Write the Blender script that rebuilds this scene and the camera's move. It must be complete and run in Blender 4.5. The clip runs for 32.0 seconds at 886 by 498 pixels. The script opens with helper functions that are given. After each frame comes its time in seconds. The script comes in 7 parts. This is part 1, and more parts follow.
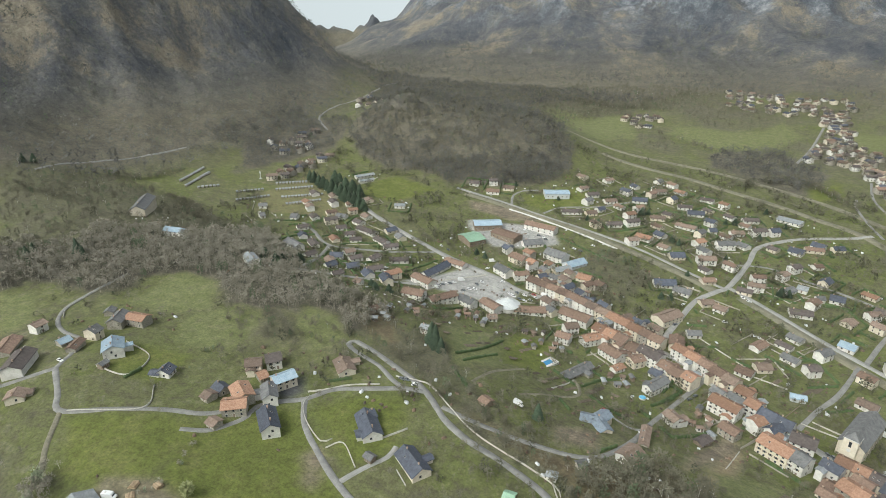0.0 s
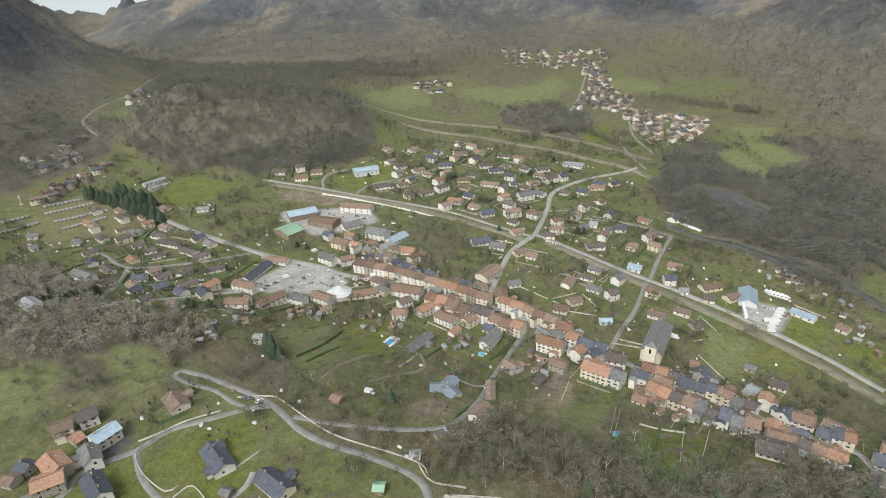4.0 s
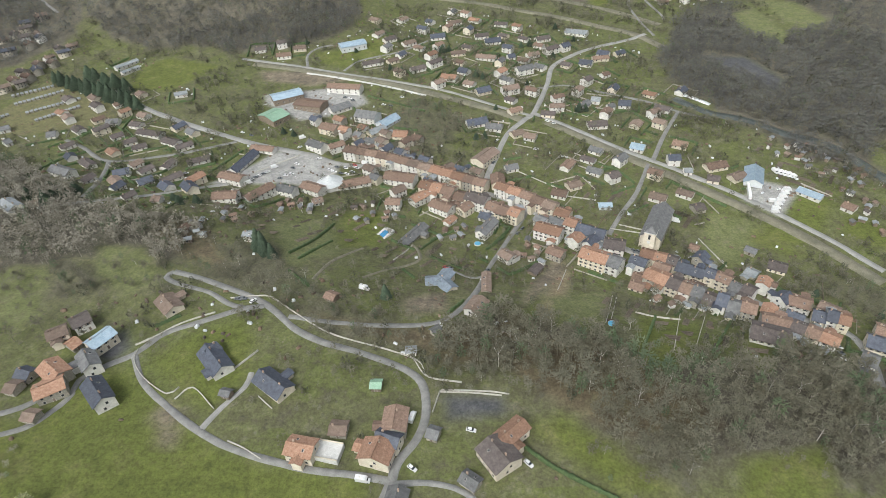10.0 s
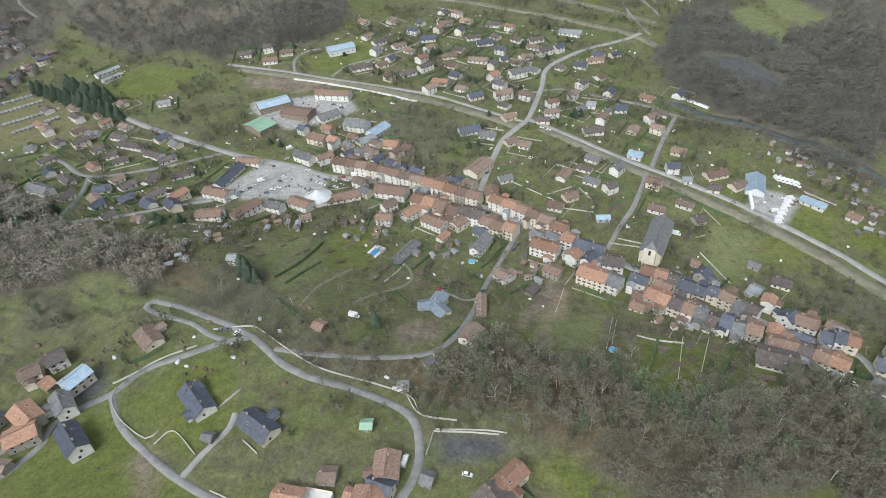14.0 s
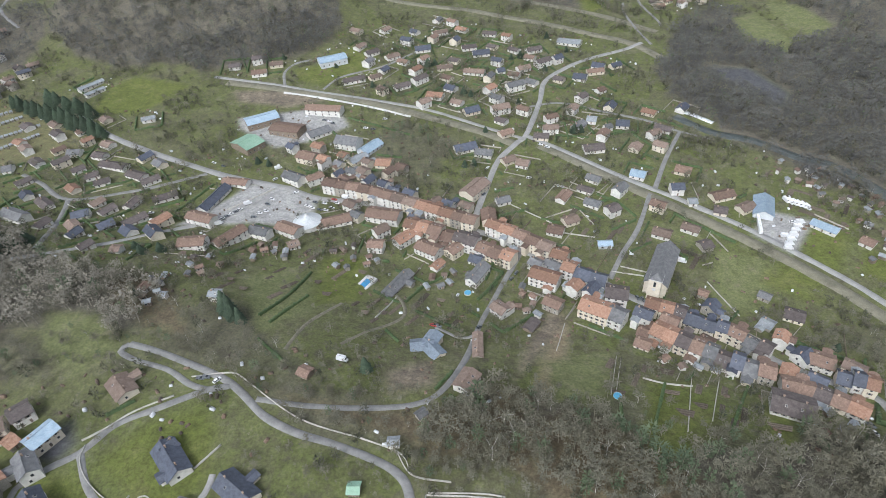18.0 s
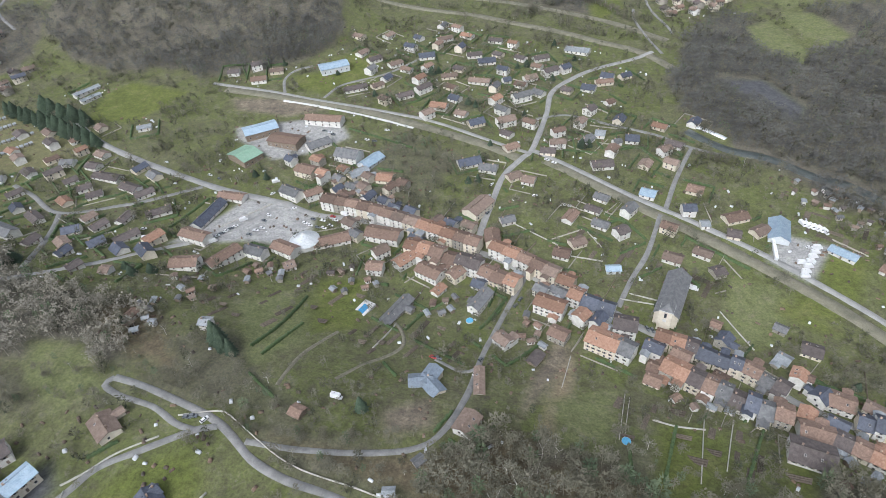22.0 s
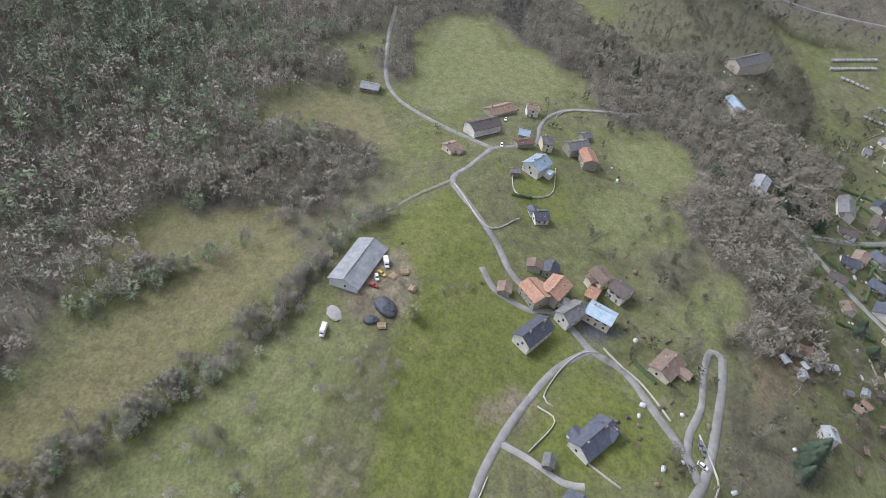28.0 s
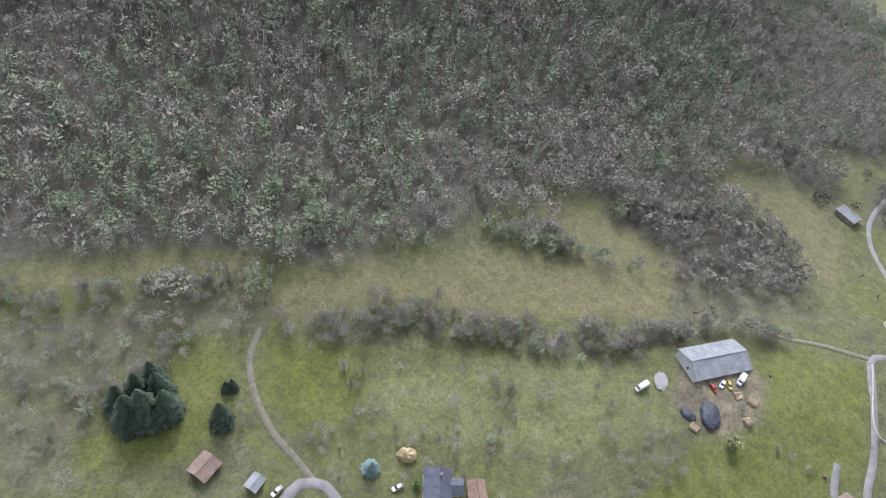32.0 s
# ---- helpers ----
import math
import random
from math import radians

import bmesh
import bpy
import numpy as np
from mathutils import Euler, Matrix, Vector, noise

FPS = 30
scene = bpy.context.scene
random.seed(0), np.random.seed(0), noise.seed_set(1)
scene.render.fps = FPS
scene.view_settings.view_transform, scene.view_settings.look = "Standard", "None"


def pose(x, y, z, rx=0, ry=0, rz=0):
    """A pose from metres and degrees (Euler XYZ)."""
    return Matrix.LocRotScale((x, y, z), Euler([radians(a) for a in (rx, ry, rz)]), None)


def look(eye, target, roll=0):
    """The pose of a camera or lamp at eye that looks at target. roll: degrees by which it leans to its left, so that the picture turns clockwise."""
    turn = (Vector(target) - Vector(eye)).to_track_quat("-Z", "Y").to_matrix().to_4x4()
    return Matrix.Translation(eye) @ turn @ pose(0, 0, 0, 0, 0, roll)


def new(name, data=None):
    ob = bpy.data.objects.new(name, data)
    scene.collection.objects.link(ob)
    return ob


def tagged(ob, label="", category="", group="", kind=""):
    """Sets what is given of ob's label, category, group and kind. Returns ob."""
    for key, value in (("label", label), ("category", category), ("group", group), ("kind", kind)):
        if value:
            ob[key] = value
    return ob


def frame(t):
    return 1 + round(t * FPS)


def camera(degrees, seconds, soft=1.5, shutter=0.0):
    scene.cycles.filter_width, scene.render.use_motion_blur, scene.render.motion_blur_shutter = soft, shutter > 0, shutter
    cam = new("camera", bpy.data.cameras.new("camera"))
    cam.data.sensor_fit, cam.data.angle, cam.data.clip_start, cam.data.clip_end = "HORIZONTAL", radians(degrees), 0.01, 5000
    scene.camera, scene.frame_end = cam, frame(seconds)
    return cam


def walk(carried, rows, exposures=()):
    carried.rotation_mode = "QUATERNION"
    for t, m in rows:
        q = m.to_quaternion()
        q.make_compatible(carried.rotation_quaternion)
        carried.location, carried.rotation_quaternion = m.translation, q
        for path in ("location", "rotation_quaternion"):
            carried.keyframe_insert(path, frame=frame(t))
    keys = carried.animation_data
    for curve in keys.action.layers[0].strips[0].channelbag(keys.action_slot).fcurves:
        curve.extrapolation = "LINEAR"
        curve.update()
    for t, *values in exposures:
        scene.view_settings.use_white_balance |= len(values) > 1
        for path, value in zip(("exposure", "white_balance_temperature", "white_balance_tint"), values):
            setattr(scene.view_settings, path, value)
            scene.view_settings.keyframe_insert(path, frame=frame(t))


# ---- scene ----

# ---------------- camera ----------------
cam = camera(75.1, 32.0, soft=0.8)


def view(x, y, z, yaw, pitch, roll):
    """A camera pose from its place, its compass angle, how far it looks down and its lean."""
    a, b = radians(yaw), radians(pitch)
    way = Vector((math.sin(a) * math.cos(b), math.cos(a) * math.cos(b), -math.sin(b)))
    return look((x, y, z), Vector((x, y, z)) + way * 100, roll)


PATH = [
    (0, 76.6, 7.8, 229.0, -28.35, 22.32, 0.45),
    (0.5, 78.1, 7.1, 230.5, -29.33, 22.18, 0.40),
    (1, 77.7, 6.2, 232.2, -23.19, 22.17, -0.25),
    (1.5, 75.6, 4.6, 233.9, -8.73, 22.61, -2.18),
    (2, 73.8, 4.0, 235.2, -6.70, 22.76, -3.00),
    (2.5, 72.7, 5.0, 236.1, -7.18, 22.62, -1.84),
    (4.5, 74.2, 16.5, 236.3, -9.80, 29.18, -3.00),
    (5, 74.8, 19.4, 236.1, -10.57, 35.41, -3.39),
    (5.5, 75.2, 20.9, 236.1, -11.31, 37.87, -3.48),
    (6, 75.2, 21.3, 236.2, -11.57, 37.81, -3.56),
    (6.5, 75.0, 21.5, 236.0, -11.57, 37.95, -3.36),
    (7, 74.7, 21.8, 235.8, -12.12, 38.10, -3.14),
    (7.5, 74.8, 22.4, 235.9, -12.04, 37.80, -3.12),
    (8, 75.1, 23.5, 236.2, -11.03, 37.68, -3.72),
    (8.5, 75.4, 25.0, 236.5, -10.45, 37.78, -4.14),
    (9, 75.4, 26.8, 237.0, -10.45, 37.68, -4.30),
    (9.5, 75.3, 29.0, 237.6, -10.46, 37.85, -4.42),
    (10, 75.2, 31.2, 238.0, -10.08, 37.87, -4.50),
    (10.5, 75.1, 33.5, 238.5, -10.33, 38.01, -4.49),
    (11, 75.0, 36.0, 239.0, -10.20, 38.20, -4.69),
    (11.5, 75.1, 38.5, 239.5, -10.04, 38.28, -4.77),
    (12, 75.0, 41.1, 240.1, -9.89, 38.24, -4.83),
    (12.5, 74.9, 43.9, 240.7, -9.82, 38.41, -4.81),
    (13, 74.7, 46.7, 241.4, -9.76, 38.53, -4.83),
    (13.5, 74.5, 49.6, 242.1, -9.87, 38.59, -4.86),
    (14, 74.5, 52.5, 242.7, -9.59, 38.70, -5.06),
    (14.5, 74.5, 55.6, 243.3, -9.75, 38.73, -4.93),
    (16.5, 74.5, 68.6, 245.9, -9.43, 38.79, -5.18),
    (17, 74.3, 72.4, 246.1, -9.47, 38.86, -5.19),
    (17.5, 74.2, 76.1, 246.5, -9.53, 38.86, -5.24),
    (18, 74.3, 79.5, 246.9, -9.41, 38.95, -5.26),
    (18.5, 74.3, 82.8, 247.5, -9.39, 38.97, -5.32),
    (19, 74.3, 86.2, 248.1, -9.39, 39.04, -5.29),
    (19.5, 74.4, 89.6, 248.8, -9.56, 39.14, -5.25),
    (20, 74.4, 92.7, 249.6, -9.34, 39.03, -5.33),
    (20.5, 74.5, 95.3, 250.2, -8.31, 39.05, -5.64),
    (21, 74.3, 97.9, 250.7, -8.98, 39.20, -5.40),
    (21.5, 73.9, 100.1, 251.0, -9.77, 39.25, -5.20),
    (22, 73.4, 101.9, 251.3, -9.93, 39.36, -4.95),
    (22.5, 72.8, 103.3, 251.2, -10.11, 39.45, -4.71),
    (23, 71.9, 104.6, 250.4, -10.24, 39.49, -4.31),
    (23.5, 70.7, 106.6, 248.3, -15.00, 39.19, -2.64),
    (24, 70.2, 109.1, 245.5, -24.11, 38.75, -0.02),
    (24.5, 70.3, 111.7, 242.6, -31.51, 38.42, 1.82),
    (26.5, 63.2, 123.6, 230.2, -63.80, 39.06, 8.28),
    (27, 58.7, 127.5, 227.6, -72.95, 40.43, 8.00),
    (27.5, 55.5, 128.4, 226.8, -82.44, 41.45, 9.28),
    (28, 55.2, 126.5, 228.8, -90.78, 42.63, 11.18),
    (28.5, 58.2, 124.1, 234.3, -99.25, 44.46, 13.48),
    (29, 62.3, 122.5, 240.8, -108.77, 46.67, 15.23),
    (29.5, 65.6, 120.8, 244.0, -117.50, 48.00, 15.76),
    (30, 68.4, 117.9, 242.3, -124.57, 48.85, 17.31),
    (30.5, 71.2, 115.2, 239.0, -131.71, 49.73, 18.72),
    (31, 72.1, 114.2, 235.0, -135.95, 49.75, 19.01),
    (31.5, 72.0, 114.3, 232.5, -135.75, 49.08, 18.99),
    (32, 71.4, 114.6, 230.9, -136.09, 48.54, 18.70),
]
walk(cam, [(t, view(x, y, z, yaw, pitch, roll)) for t, x, y, z, yaw, pitch, roll in PATH], [(0.0, 0.0, 6400, 2), (2.0, 0.0, 6300, 4), (5.5, 0.0, 6600, 6), (11.0, 0.0, 6200, 6), (20.0, 0.02, 5850, 10), (24.0, 0.04, 5850, 10), (27.5, 0.14, 5900, 14), (30.0, 0.30, 5850, 17), (32.0, 0.36, 5800, 17)])

# ---------------- sky, sun ----------------
world = bpy.data.worlds.new("overcast_sky")
scene.world = world
world.use_nodes = True
wn = world.node_tree.nodes
wl = world.node_tree.links
sky = wn.new("ShaderNodeTexSky")
sky.sky_type = "NISHITA"
sky.sun_disc = False
sky.sun_elevation = radians(46)
sky.sun_rotation = radians(200)
sky.air_density = 1.0
sky.dust_density = 4.0
sky.ozone_density = 1.0
wn["Background"].inputs["Strength"].default_value = 0.15
hsv = wn.new("ShaderNodeHueSaturation")
hsv.inputs["Saturation"].default_value = 0.3
hsv.inputs["Value"].default_value = 1.5
# the haze of the horizon goes on behind the far ridges
way = wn.new("ShaderNodeTexCoord")
cut, join, low = wn.new("ShaderNodeSeparateXYZ"), wn.new("ShaderNodeCombineXYZ"), wn.new("ShaderNodeMath")
low.operation = "MAXIMUM"
low.inputs[1].default_value = 0.14
wl.new(way.outputs["Generated"], cut.inputs[0])
wl.new(cut.outputs[2], low.inputs[0])
wl.new(cut.outputs[0], join.inputs[0])
wl.new(cut.outputs[1], join.inputs[1])
wl.new(low.outputs[0], join.inputs[2])
wl.new(join.outputs[0], sky.inputs["Vector"])
wl.new(sky.outputs[0], hsv.inputs["Color"])
wl.new(hsv.outputs[0], wn["Background"].inputs["Color"])
sun_data = bpy.data.lights.new("sun", "SUN")
sun_data.energy = 1.05
sun_data.angle = radians(20)
sun_data.color = (1.0, 0.985, 0.96)
sun = new("sun", sun_data)
sun.matrix_world = look((0, 0, 500), (math.sin(radians(20)) * 0.70, math.cos(radians(20)) * 0.70, 500 - 0.72))

# ---------------- shape of the land ----------------


def sig(v):
    return 1 / (1 + np.exp(-v))


def ridge(x, y, x0, y0, x1, y1, h, w):
    """A rounded ridge of height h and half-width w along a line."""
    dx, dy = x1 - x0, y1 - y0
    t = np.clip(((x - x0) * dx + (y - y0) * dy) / (dx * dx + dy * dy), 0, 1)
    return h * np.exp(-(np.hypot(x - x0 - t * dx, y - y0 - t * dy) / w) ** 2)


def wave(x, y, s, k):
    return np.sin(x / s + 1.7 * k + 1.3 * np.sin(y / s * 0.7 + k)) * np.cos(y / s * 1.1 - k + 1.1 * np.sin(x / s * 0.8))


def sharp(x, y, s, k):
    """Folded relief: sharp crests between hollows, 0 to 1."""
    return 1 - np.abs(wave(x, y, s, k))


def land(x, y):
    """Height of the ground: a valley floor that climbs up-valley, a terrace with a hamlet, hills and mountains."""
    x, y = np.asarray(x, float), np.asarray(y, float)
    u = -0.4226 * (x - 60) + 0.9063 * (y - 350)
    z = 0.0787 * np.clip(u, -500, 900)
    edge = np.where(x > 0, 285 - 0.2 * x, 285 + 75 * np.tanh(-x / 180))
    z = z + 44 * sig((edge - y) / 28)
    z = z + ridge(x, y, -225, 140, -115, 100, 11, 55)
    z = z + ridge(x, y, -80, -340, -330, -310, 160, 205) * (1 + 0.10 * wave(x, y, 95, 1) + 0.06 * wave(x, y, 37, 2))
    m = ridge(x, y, -1130, 280, -1110, 640, 330, 330) + ridge(x, y, -1060, 800, -960, 960, 165, 190)
    m = m + ridge(x, y, -560, 2450, 500, 2550, 800, 600) + ridge(x, y, -2750, 3000, -2350, 3400, 385, 320)
    m = m + ridge(x, y, 1080, 300, 950, 1500, 440, 320) + ridge(x, y, 500, -800, -300, -1000, 330, 260)
    m = m + ridge(x, y, 1500, 3200, 3000, 2400, 900, 700) + ridge(x, y, -3000, -300, -2600, 900, 500, 500)
    m = m + ridge(x, y, -1500, -1800, 1800, -2000, 420, 600)
    z = z + m * (0.64 + 0.30 * sharp(x, y, 210, 1) + 0.20 * sharp(x, y, 83, 2) + 0.10 * sharp(x, y, 33, 5))
    z = z - 0.17 * np.maximum(np.hypot(x - 60, y - 60) - 2300, 0)
    return z + ridge(x, y, -420, 850, -330, 900, 20, 110) + ridge(x, y, -400, 785, -230, 790, 46, 95)


def gz(x, y):
    return float(land(x, y))

# ---------------- materials ----------------


def material(name, a, b, size=1.0, rough=0.85, bump=0.15, fine=0.12, each=0.0, metal=0.0, third=None, stretch=(1, 1, 1), twiggy=False):
    """A surface of two tones (and stains of a third), mixed by coarse and fine noise of a real-world size, with relief."""
    m = bpy.data.materials.new(name)
    m.use_nodes = True
    n, l = m.node_tree.nodes, m.node_tree.links
    p = n["Principled BSDF"]
    p.inputs["Roughness"].default_value = rough
    p.inputs["Metallic"].default_value = metal
    geo = n.new("ShaderNodeNewGeometry")
    mp = n.new("ShaderNodeMapping")
    mp.inputs["Scale"].default_value = stretch
    l.new(geo.outputs["Position"], mp.inputs["Vector"])
    coarse, grain = n.new("ShaderNodeTexNoise"), n.new("ShaderNodeTexNoise")
    for t, s, d in ((coarse, 1 / size, 5), (grain, 1 / fine, 3)):
        t.inputs["Scale"].default_value = s
        t.inputs["Detail"].default_value = d
        t.inputs["Roughness"].default_value = 0.65
        l.new(mp.outputs[0], t.inputs["Vector"])
    ramp = n.new("ShaderNodeValToRGB")
    ramp.color_ramp.elements[0].position, ramp.color_ramp.elements[1].position = 0.36, 0.64
    ramp.color_ramp.elements[0].color, ramp.color_ramp.elements[1].color = (*a, 1), (*b, 1)
    if third:
        e = ramp.color_ramp.elements.new(0.8)
        e.color = (*third, 1)
    l.new(coarse.outputs["Fac"], ramp.inputs["Fac"])
    dark = n.new("ShaderNodeMix")
    dark.data_type, dark.blend_type = "RGBA", "OVERLAY"
    dark.inputs["Factor"].default_value = 0.55
    l.new(ramp.outputs[0], dark.inputs["A"])
    l.new(grain.outputs["Fac"], dark.inputs["B"])
    out = dark.outputs["Result"]
    if each:
        info, hs = n.new("ShaderNodeObjectInfo"), n.new("ShaderNodeHueSaturation")
        rng = n.new("ShaderNodeMapRange")
        rng.inputs["To Min"].default_value, rng.inputs["To Max"].default_value = 1 - each, 1 + each
        l.new(info.outputs["Random"], rng.inputs["Value"])
        l.new(rng.outputs[0], hs.inputs["Value"])
        l.new(out, hs.inputs["Color"])
        out = hs.outputs[0]
    l.new(out, p.inputs["Base Color"])
    if bump:
        bp = n.new("ShaderNodeBump")
        bp.inputs["Strength"].default_value = bump
        bp.inputs["Distance"].default_value = fine
        l.new(grain.outputs["Fac"], bp.inputs["Height"])
        l.new(bp.outputs[0], p.inputs["Normal"])
    if twiggy:
        # each facet stands for many round twigs, which scatter the light of the sky alike
        keep, lean = n.new("ShaderNodeVectorMath"), n.new("ShaderNodeVectorMath")
        keep.operation, lean.operation = "MULTIPLY_ADD", "NORMALIZE"
        keep.inputs[1].default_value, keep.inputs[2].default_value = (0.45, 0.45, 0.45), (0, 0, 0.75)
        l.new(geo.outputs["Normal"], keep.inputs[0])
        l.new(keep.outputs[0], lean.inputs[0])
        l.new(lean.outputs[0], p.inputs["Normal"])
    return m


ROOF = {
    "orange": material("orange_tiles", (0.235, 0.132, 0.085), (0.33, 0.200, 0.136), 1.2, 0.85, 0.6, 0.4, 0.34, 0, (0.38, 0.27, 0.20)),
    "rust": material("weathered_tiles", (0.150, 0.100, 0.075), (0.235, 0.160, 0.118), 1.2, 0.88, 0.5, 0.35, 0.34, 0, (0.30, 0.22, 0.165)),
    "brown": material("brown_tiles", (0.165, 0.120, 0.092), (0.235, 0.175, 0.138), 2.0, 0.88, 0.5, 0.35, 0.3, 0, (0.26, 0.20, 0.16)),
    "umber": material("dark_brown_tiles", (0.085, 0.070, 0.064), (0.135, 0.112, 0.102), 2.0, 0.85, 0.4, 0.35, 0.15),
    "slate": material("blue_grey_slate", (0.055, 0.062, 0.082), (0.095, 0.104, 0.130), 1.8, 0.55, 0.4, 0.3, 0.2),
    "grey": material("grey_slate", (0.110, 0.110, 0.110), (0.175, 0.174, 0.170), 2.2, 0.75, 0.4, 0.3, 0.2, 0, (0.17, 0.18, 0.15)),
    "blue": material("pale_blue_sheet", (0.25, 0.33, 0.40), (0.34, 0.42, 0.48), 3.0, 0.5, 0.2, 0.4, 0.18),
    "green": material("green_sheet_roof", (0.22, 0.36, 0.25), (0.30, 0.44, 0.32), 5.0, 0.6, 0.2, 0.5, 0.1),
    "bluegrey": material("blue_grey_new_slate", (0.15, 0.18, 0.215), (0.215, 0.25, 0.285), 1.6, 0.5, 0.3, 0.3, 0.1),
    "pale": material("pale_fibre_cement", (0.21, 0.225, 0.23), (0.31, 0.325, 0.33), 3.0, 0.8, 0.3, 0.4, 0.12, 0, (0.33, 0.33, 0.30)),
}
WALL = {
    "cream": material("cream_render", (0.56, 0.50, 0.39), (0.68, 0.62, 0.51), 2.5, 0.9, 0.1, 0.1, 0.12),
    "white": material("white_render", (0.58, 0.56, 0.51), (0.76, 0.74, 0.69), 3.0, 0.9, 0.08, 0.1, 0.06),
    "stone": material("grey_rubble_stone", (0.26, 0.24, 0.20), (0.40, 0.37, 0.31), 0.8, 0.95, 0.5, 0.25, 0.12),
    "wood": material("weathered_boards", (0.18, 0.14, 0.10), (0.27, 0.22, 0.17), 1.0, 0.9, 0.3, 0.12, 0.15),
    "pale": material("pale_metal_cladding", (0.55, 0.57, 0.58), (0.64, 0.66, 0.66), 4.0, 0.6, 0.1, 0.3, 0.05),
}
M_PANE = material("dark_window_glass", (0.025, 0.03, 0.035), (0.05, 0.055, 0.06), 2.0, 0.15, 0.0)
M_FRAME = material("painted_window_frame", (0.45, 0.42, 0.38), (0.6, 0.57, 0.52), 1.0, 0.6, 0.05, 0.1, 0.3)
M_BRICK = material("chimney_brick", (0.33, 0.22, 0.16), (0.45, 0.36, 0.28), 0.5, 0.9, 0.4, 0.1, 0.2)
M_DOOR = material("painted_door", (0.13, 0.10, 0.08), (0.22, 0.17, 0.13), 1.0, 0.6, 0.1, 0.1, 0.4)
M_ROAD = material("worn_asphalt", (0.185, 0.18, 0.17), (0.265, 0.258, 0.242), 4.0, 0.9, 0.2, 0.2, 0, 0, (0.33, 0.32, 0.285))
M_STREET = material("grey_asphalt", (0.25, 0.245, 0.23), (0.34, 0.33, 0.31), 6.0, 0.9, 0.2, 0.2, 0, 0, (0.22, 0.21, 0.20))
M_TRACK = material("gravel_track", (0.145, 0.135, 0.095), (0.225, 0.205, 0.15), 2.0, 0.95, 0.4, 0.3)
M_BALLAST = material("old_railway_bed", (0.15, 0.145, 0.10), (0.235, 0.215, 0.155), 6.0, 0.95, 0.3, 0.4, 0, 0, (0.13, 0.15, 0.06))
M_KERB = material("pale_concrete", (0.5, 0.49, 0.46), (0.64, 0.63, 0.60), 1.5, 0.9, 0.2, 0.2)
M_WATER = material("grey_river_water", (0.055, 0.066, 0.062), (0.11, 0.12, 0.11), 4.0, 0.4, 0.3, 0.6)
M_BARK = material("bare_twigs", (0.118, 0.109, 0.070), (0.182, 0.171, 0.125), 12.0, 0.95, 0.0, 2.5, 0, 0, (0.158, 0.128, 0.084), twiggy=True)
M_FARWOOD = material("far_grey_twigs", (0.090, 0.089, 0.079), (0.155, 0.150, 0.132), 26.0, 0.95, 0.0, 4.0, 0, 0, (0.160, 0.132, 0.095), twiggy=True)
# twigs lightened to make up for light the north-facing hill lacks
M_LIGHTTWIGS = material("lightened_grey_twigs", (0.262, 0.236, 0.184), (0.345, 0.316, 0.258), 15.0, 0.95, 0.0, 2.5, 0, 0, (0.315, 0.255, 0.185), twiggy=True)
M_THICKET = material("pale_thicket_twigs", (0.205, 0.188, 0.142), (0.300, 0.278, 0.222), 9.0, 0.95, 0.0, 2.5, 0, 0, (0.235, 0.185, 0.125), twiggy=True)
# ivy leaves, lightened against the same dim hill light
M_LIGHTIVY = material("lightened_grey_green_ivy", (0.148, 0.192, 0.112), (0.275, 0.312, 0.188), 12.0, 0.8, 0.0, 1.5, twiggy=True)
M_PALEBARK = material("pale_trunks", (0.42, 0.40, 0.36), (0.55, 0.53, 0.48), 9.0, 0.9, 0.0, 1.0)
M_IVY = material("evergreen_leaves", (0.070, 0.100, 0.052), (0.128, 0.155, 0.080), 14.0, 0.8, 0.0, 1.5, twiggy=True)
M_SPRUCE = material("spruce_needles", (0.034, 0.055, 0.032), (0.066, 0.094, 0.054), 3.0, 0.85, 0.0, 0.6, 0.2)
M_BRAMBLE = material("bramble_and_box", (0.045, 0.058, 0.030), (0.120, 0.108, 0.075), 5.0, 0.9, 0.0, 0.8, 0, 0, (0.075, 0.105, 0.042))
M_HEDGE = material("clipped_hedge", (0.05, 0.085, 0.03), (0.085, 0.12, 0.045), 2.0, 0.85, 0.3, 0.3, 0.2)
M_TRUNK = material("tree_bark", (0.10, 0.08, 0.06), (0.16, 0.13, 0.10), 0.6, 0.95, 0.4, 0.1)

# ---------------- mesh helpers ----------------


def soup(name, v, f, mats, index=None, n=3):
    """A mesh from arrays of corners and faces of n corners."""
    v, f = np.asarray(v, np.float32), np.asarray(f, np.int32)
    me = bpy.data.meshes.new(name)
    me.vertices.add(len(v))
    me.vertices.foreach_set("co", v.ravel())
    me.loops.add(f.size)
    me.loops.foreach_set("vertex_index", f.ravel())
    me.polygons.add(len(f))
    me.polygons.foreach_set("loop_start", np.arange(0, f.size, n, dtype=np.int32))
    for m in mats:
        me.materials.append(m)
    if index is not None:
        me.polygons.foreach_set("material_index", np.asarray(index, np.int32))
    me.update(calc_edges=True)
    return me


def box(bm, x0, x1, y0, y1, z0, z1, mat=0):
    v = [bm.verts.new((x, y, z)) for z in (z0, z1) for x, y in ((x0, y0), (x1, y0), (x1, y1), (x0, y1))]
    for q in ((3, 2, 1, 0), (4, 5, 6, 7), (0, 1, 5, 4), (1, 2, 6, 5), (2, 3, 7, 6), (3, 0, 4, 7)):
        bm.faces.new([v[i] for i in q]).material_index = mat
    return v


def done(name, bm, *mats):
    me = bpy.data.meshes.new(name)
    bm.normal_update()
    bm.to_mesh(me)
    bm.free()
    for m in mats:
        me.materials.append(m)
    return me


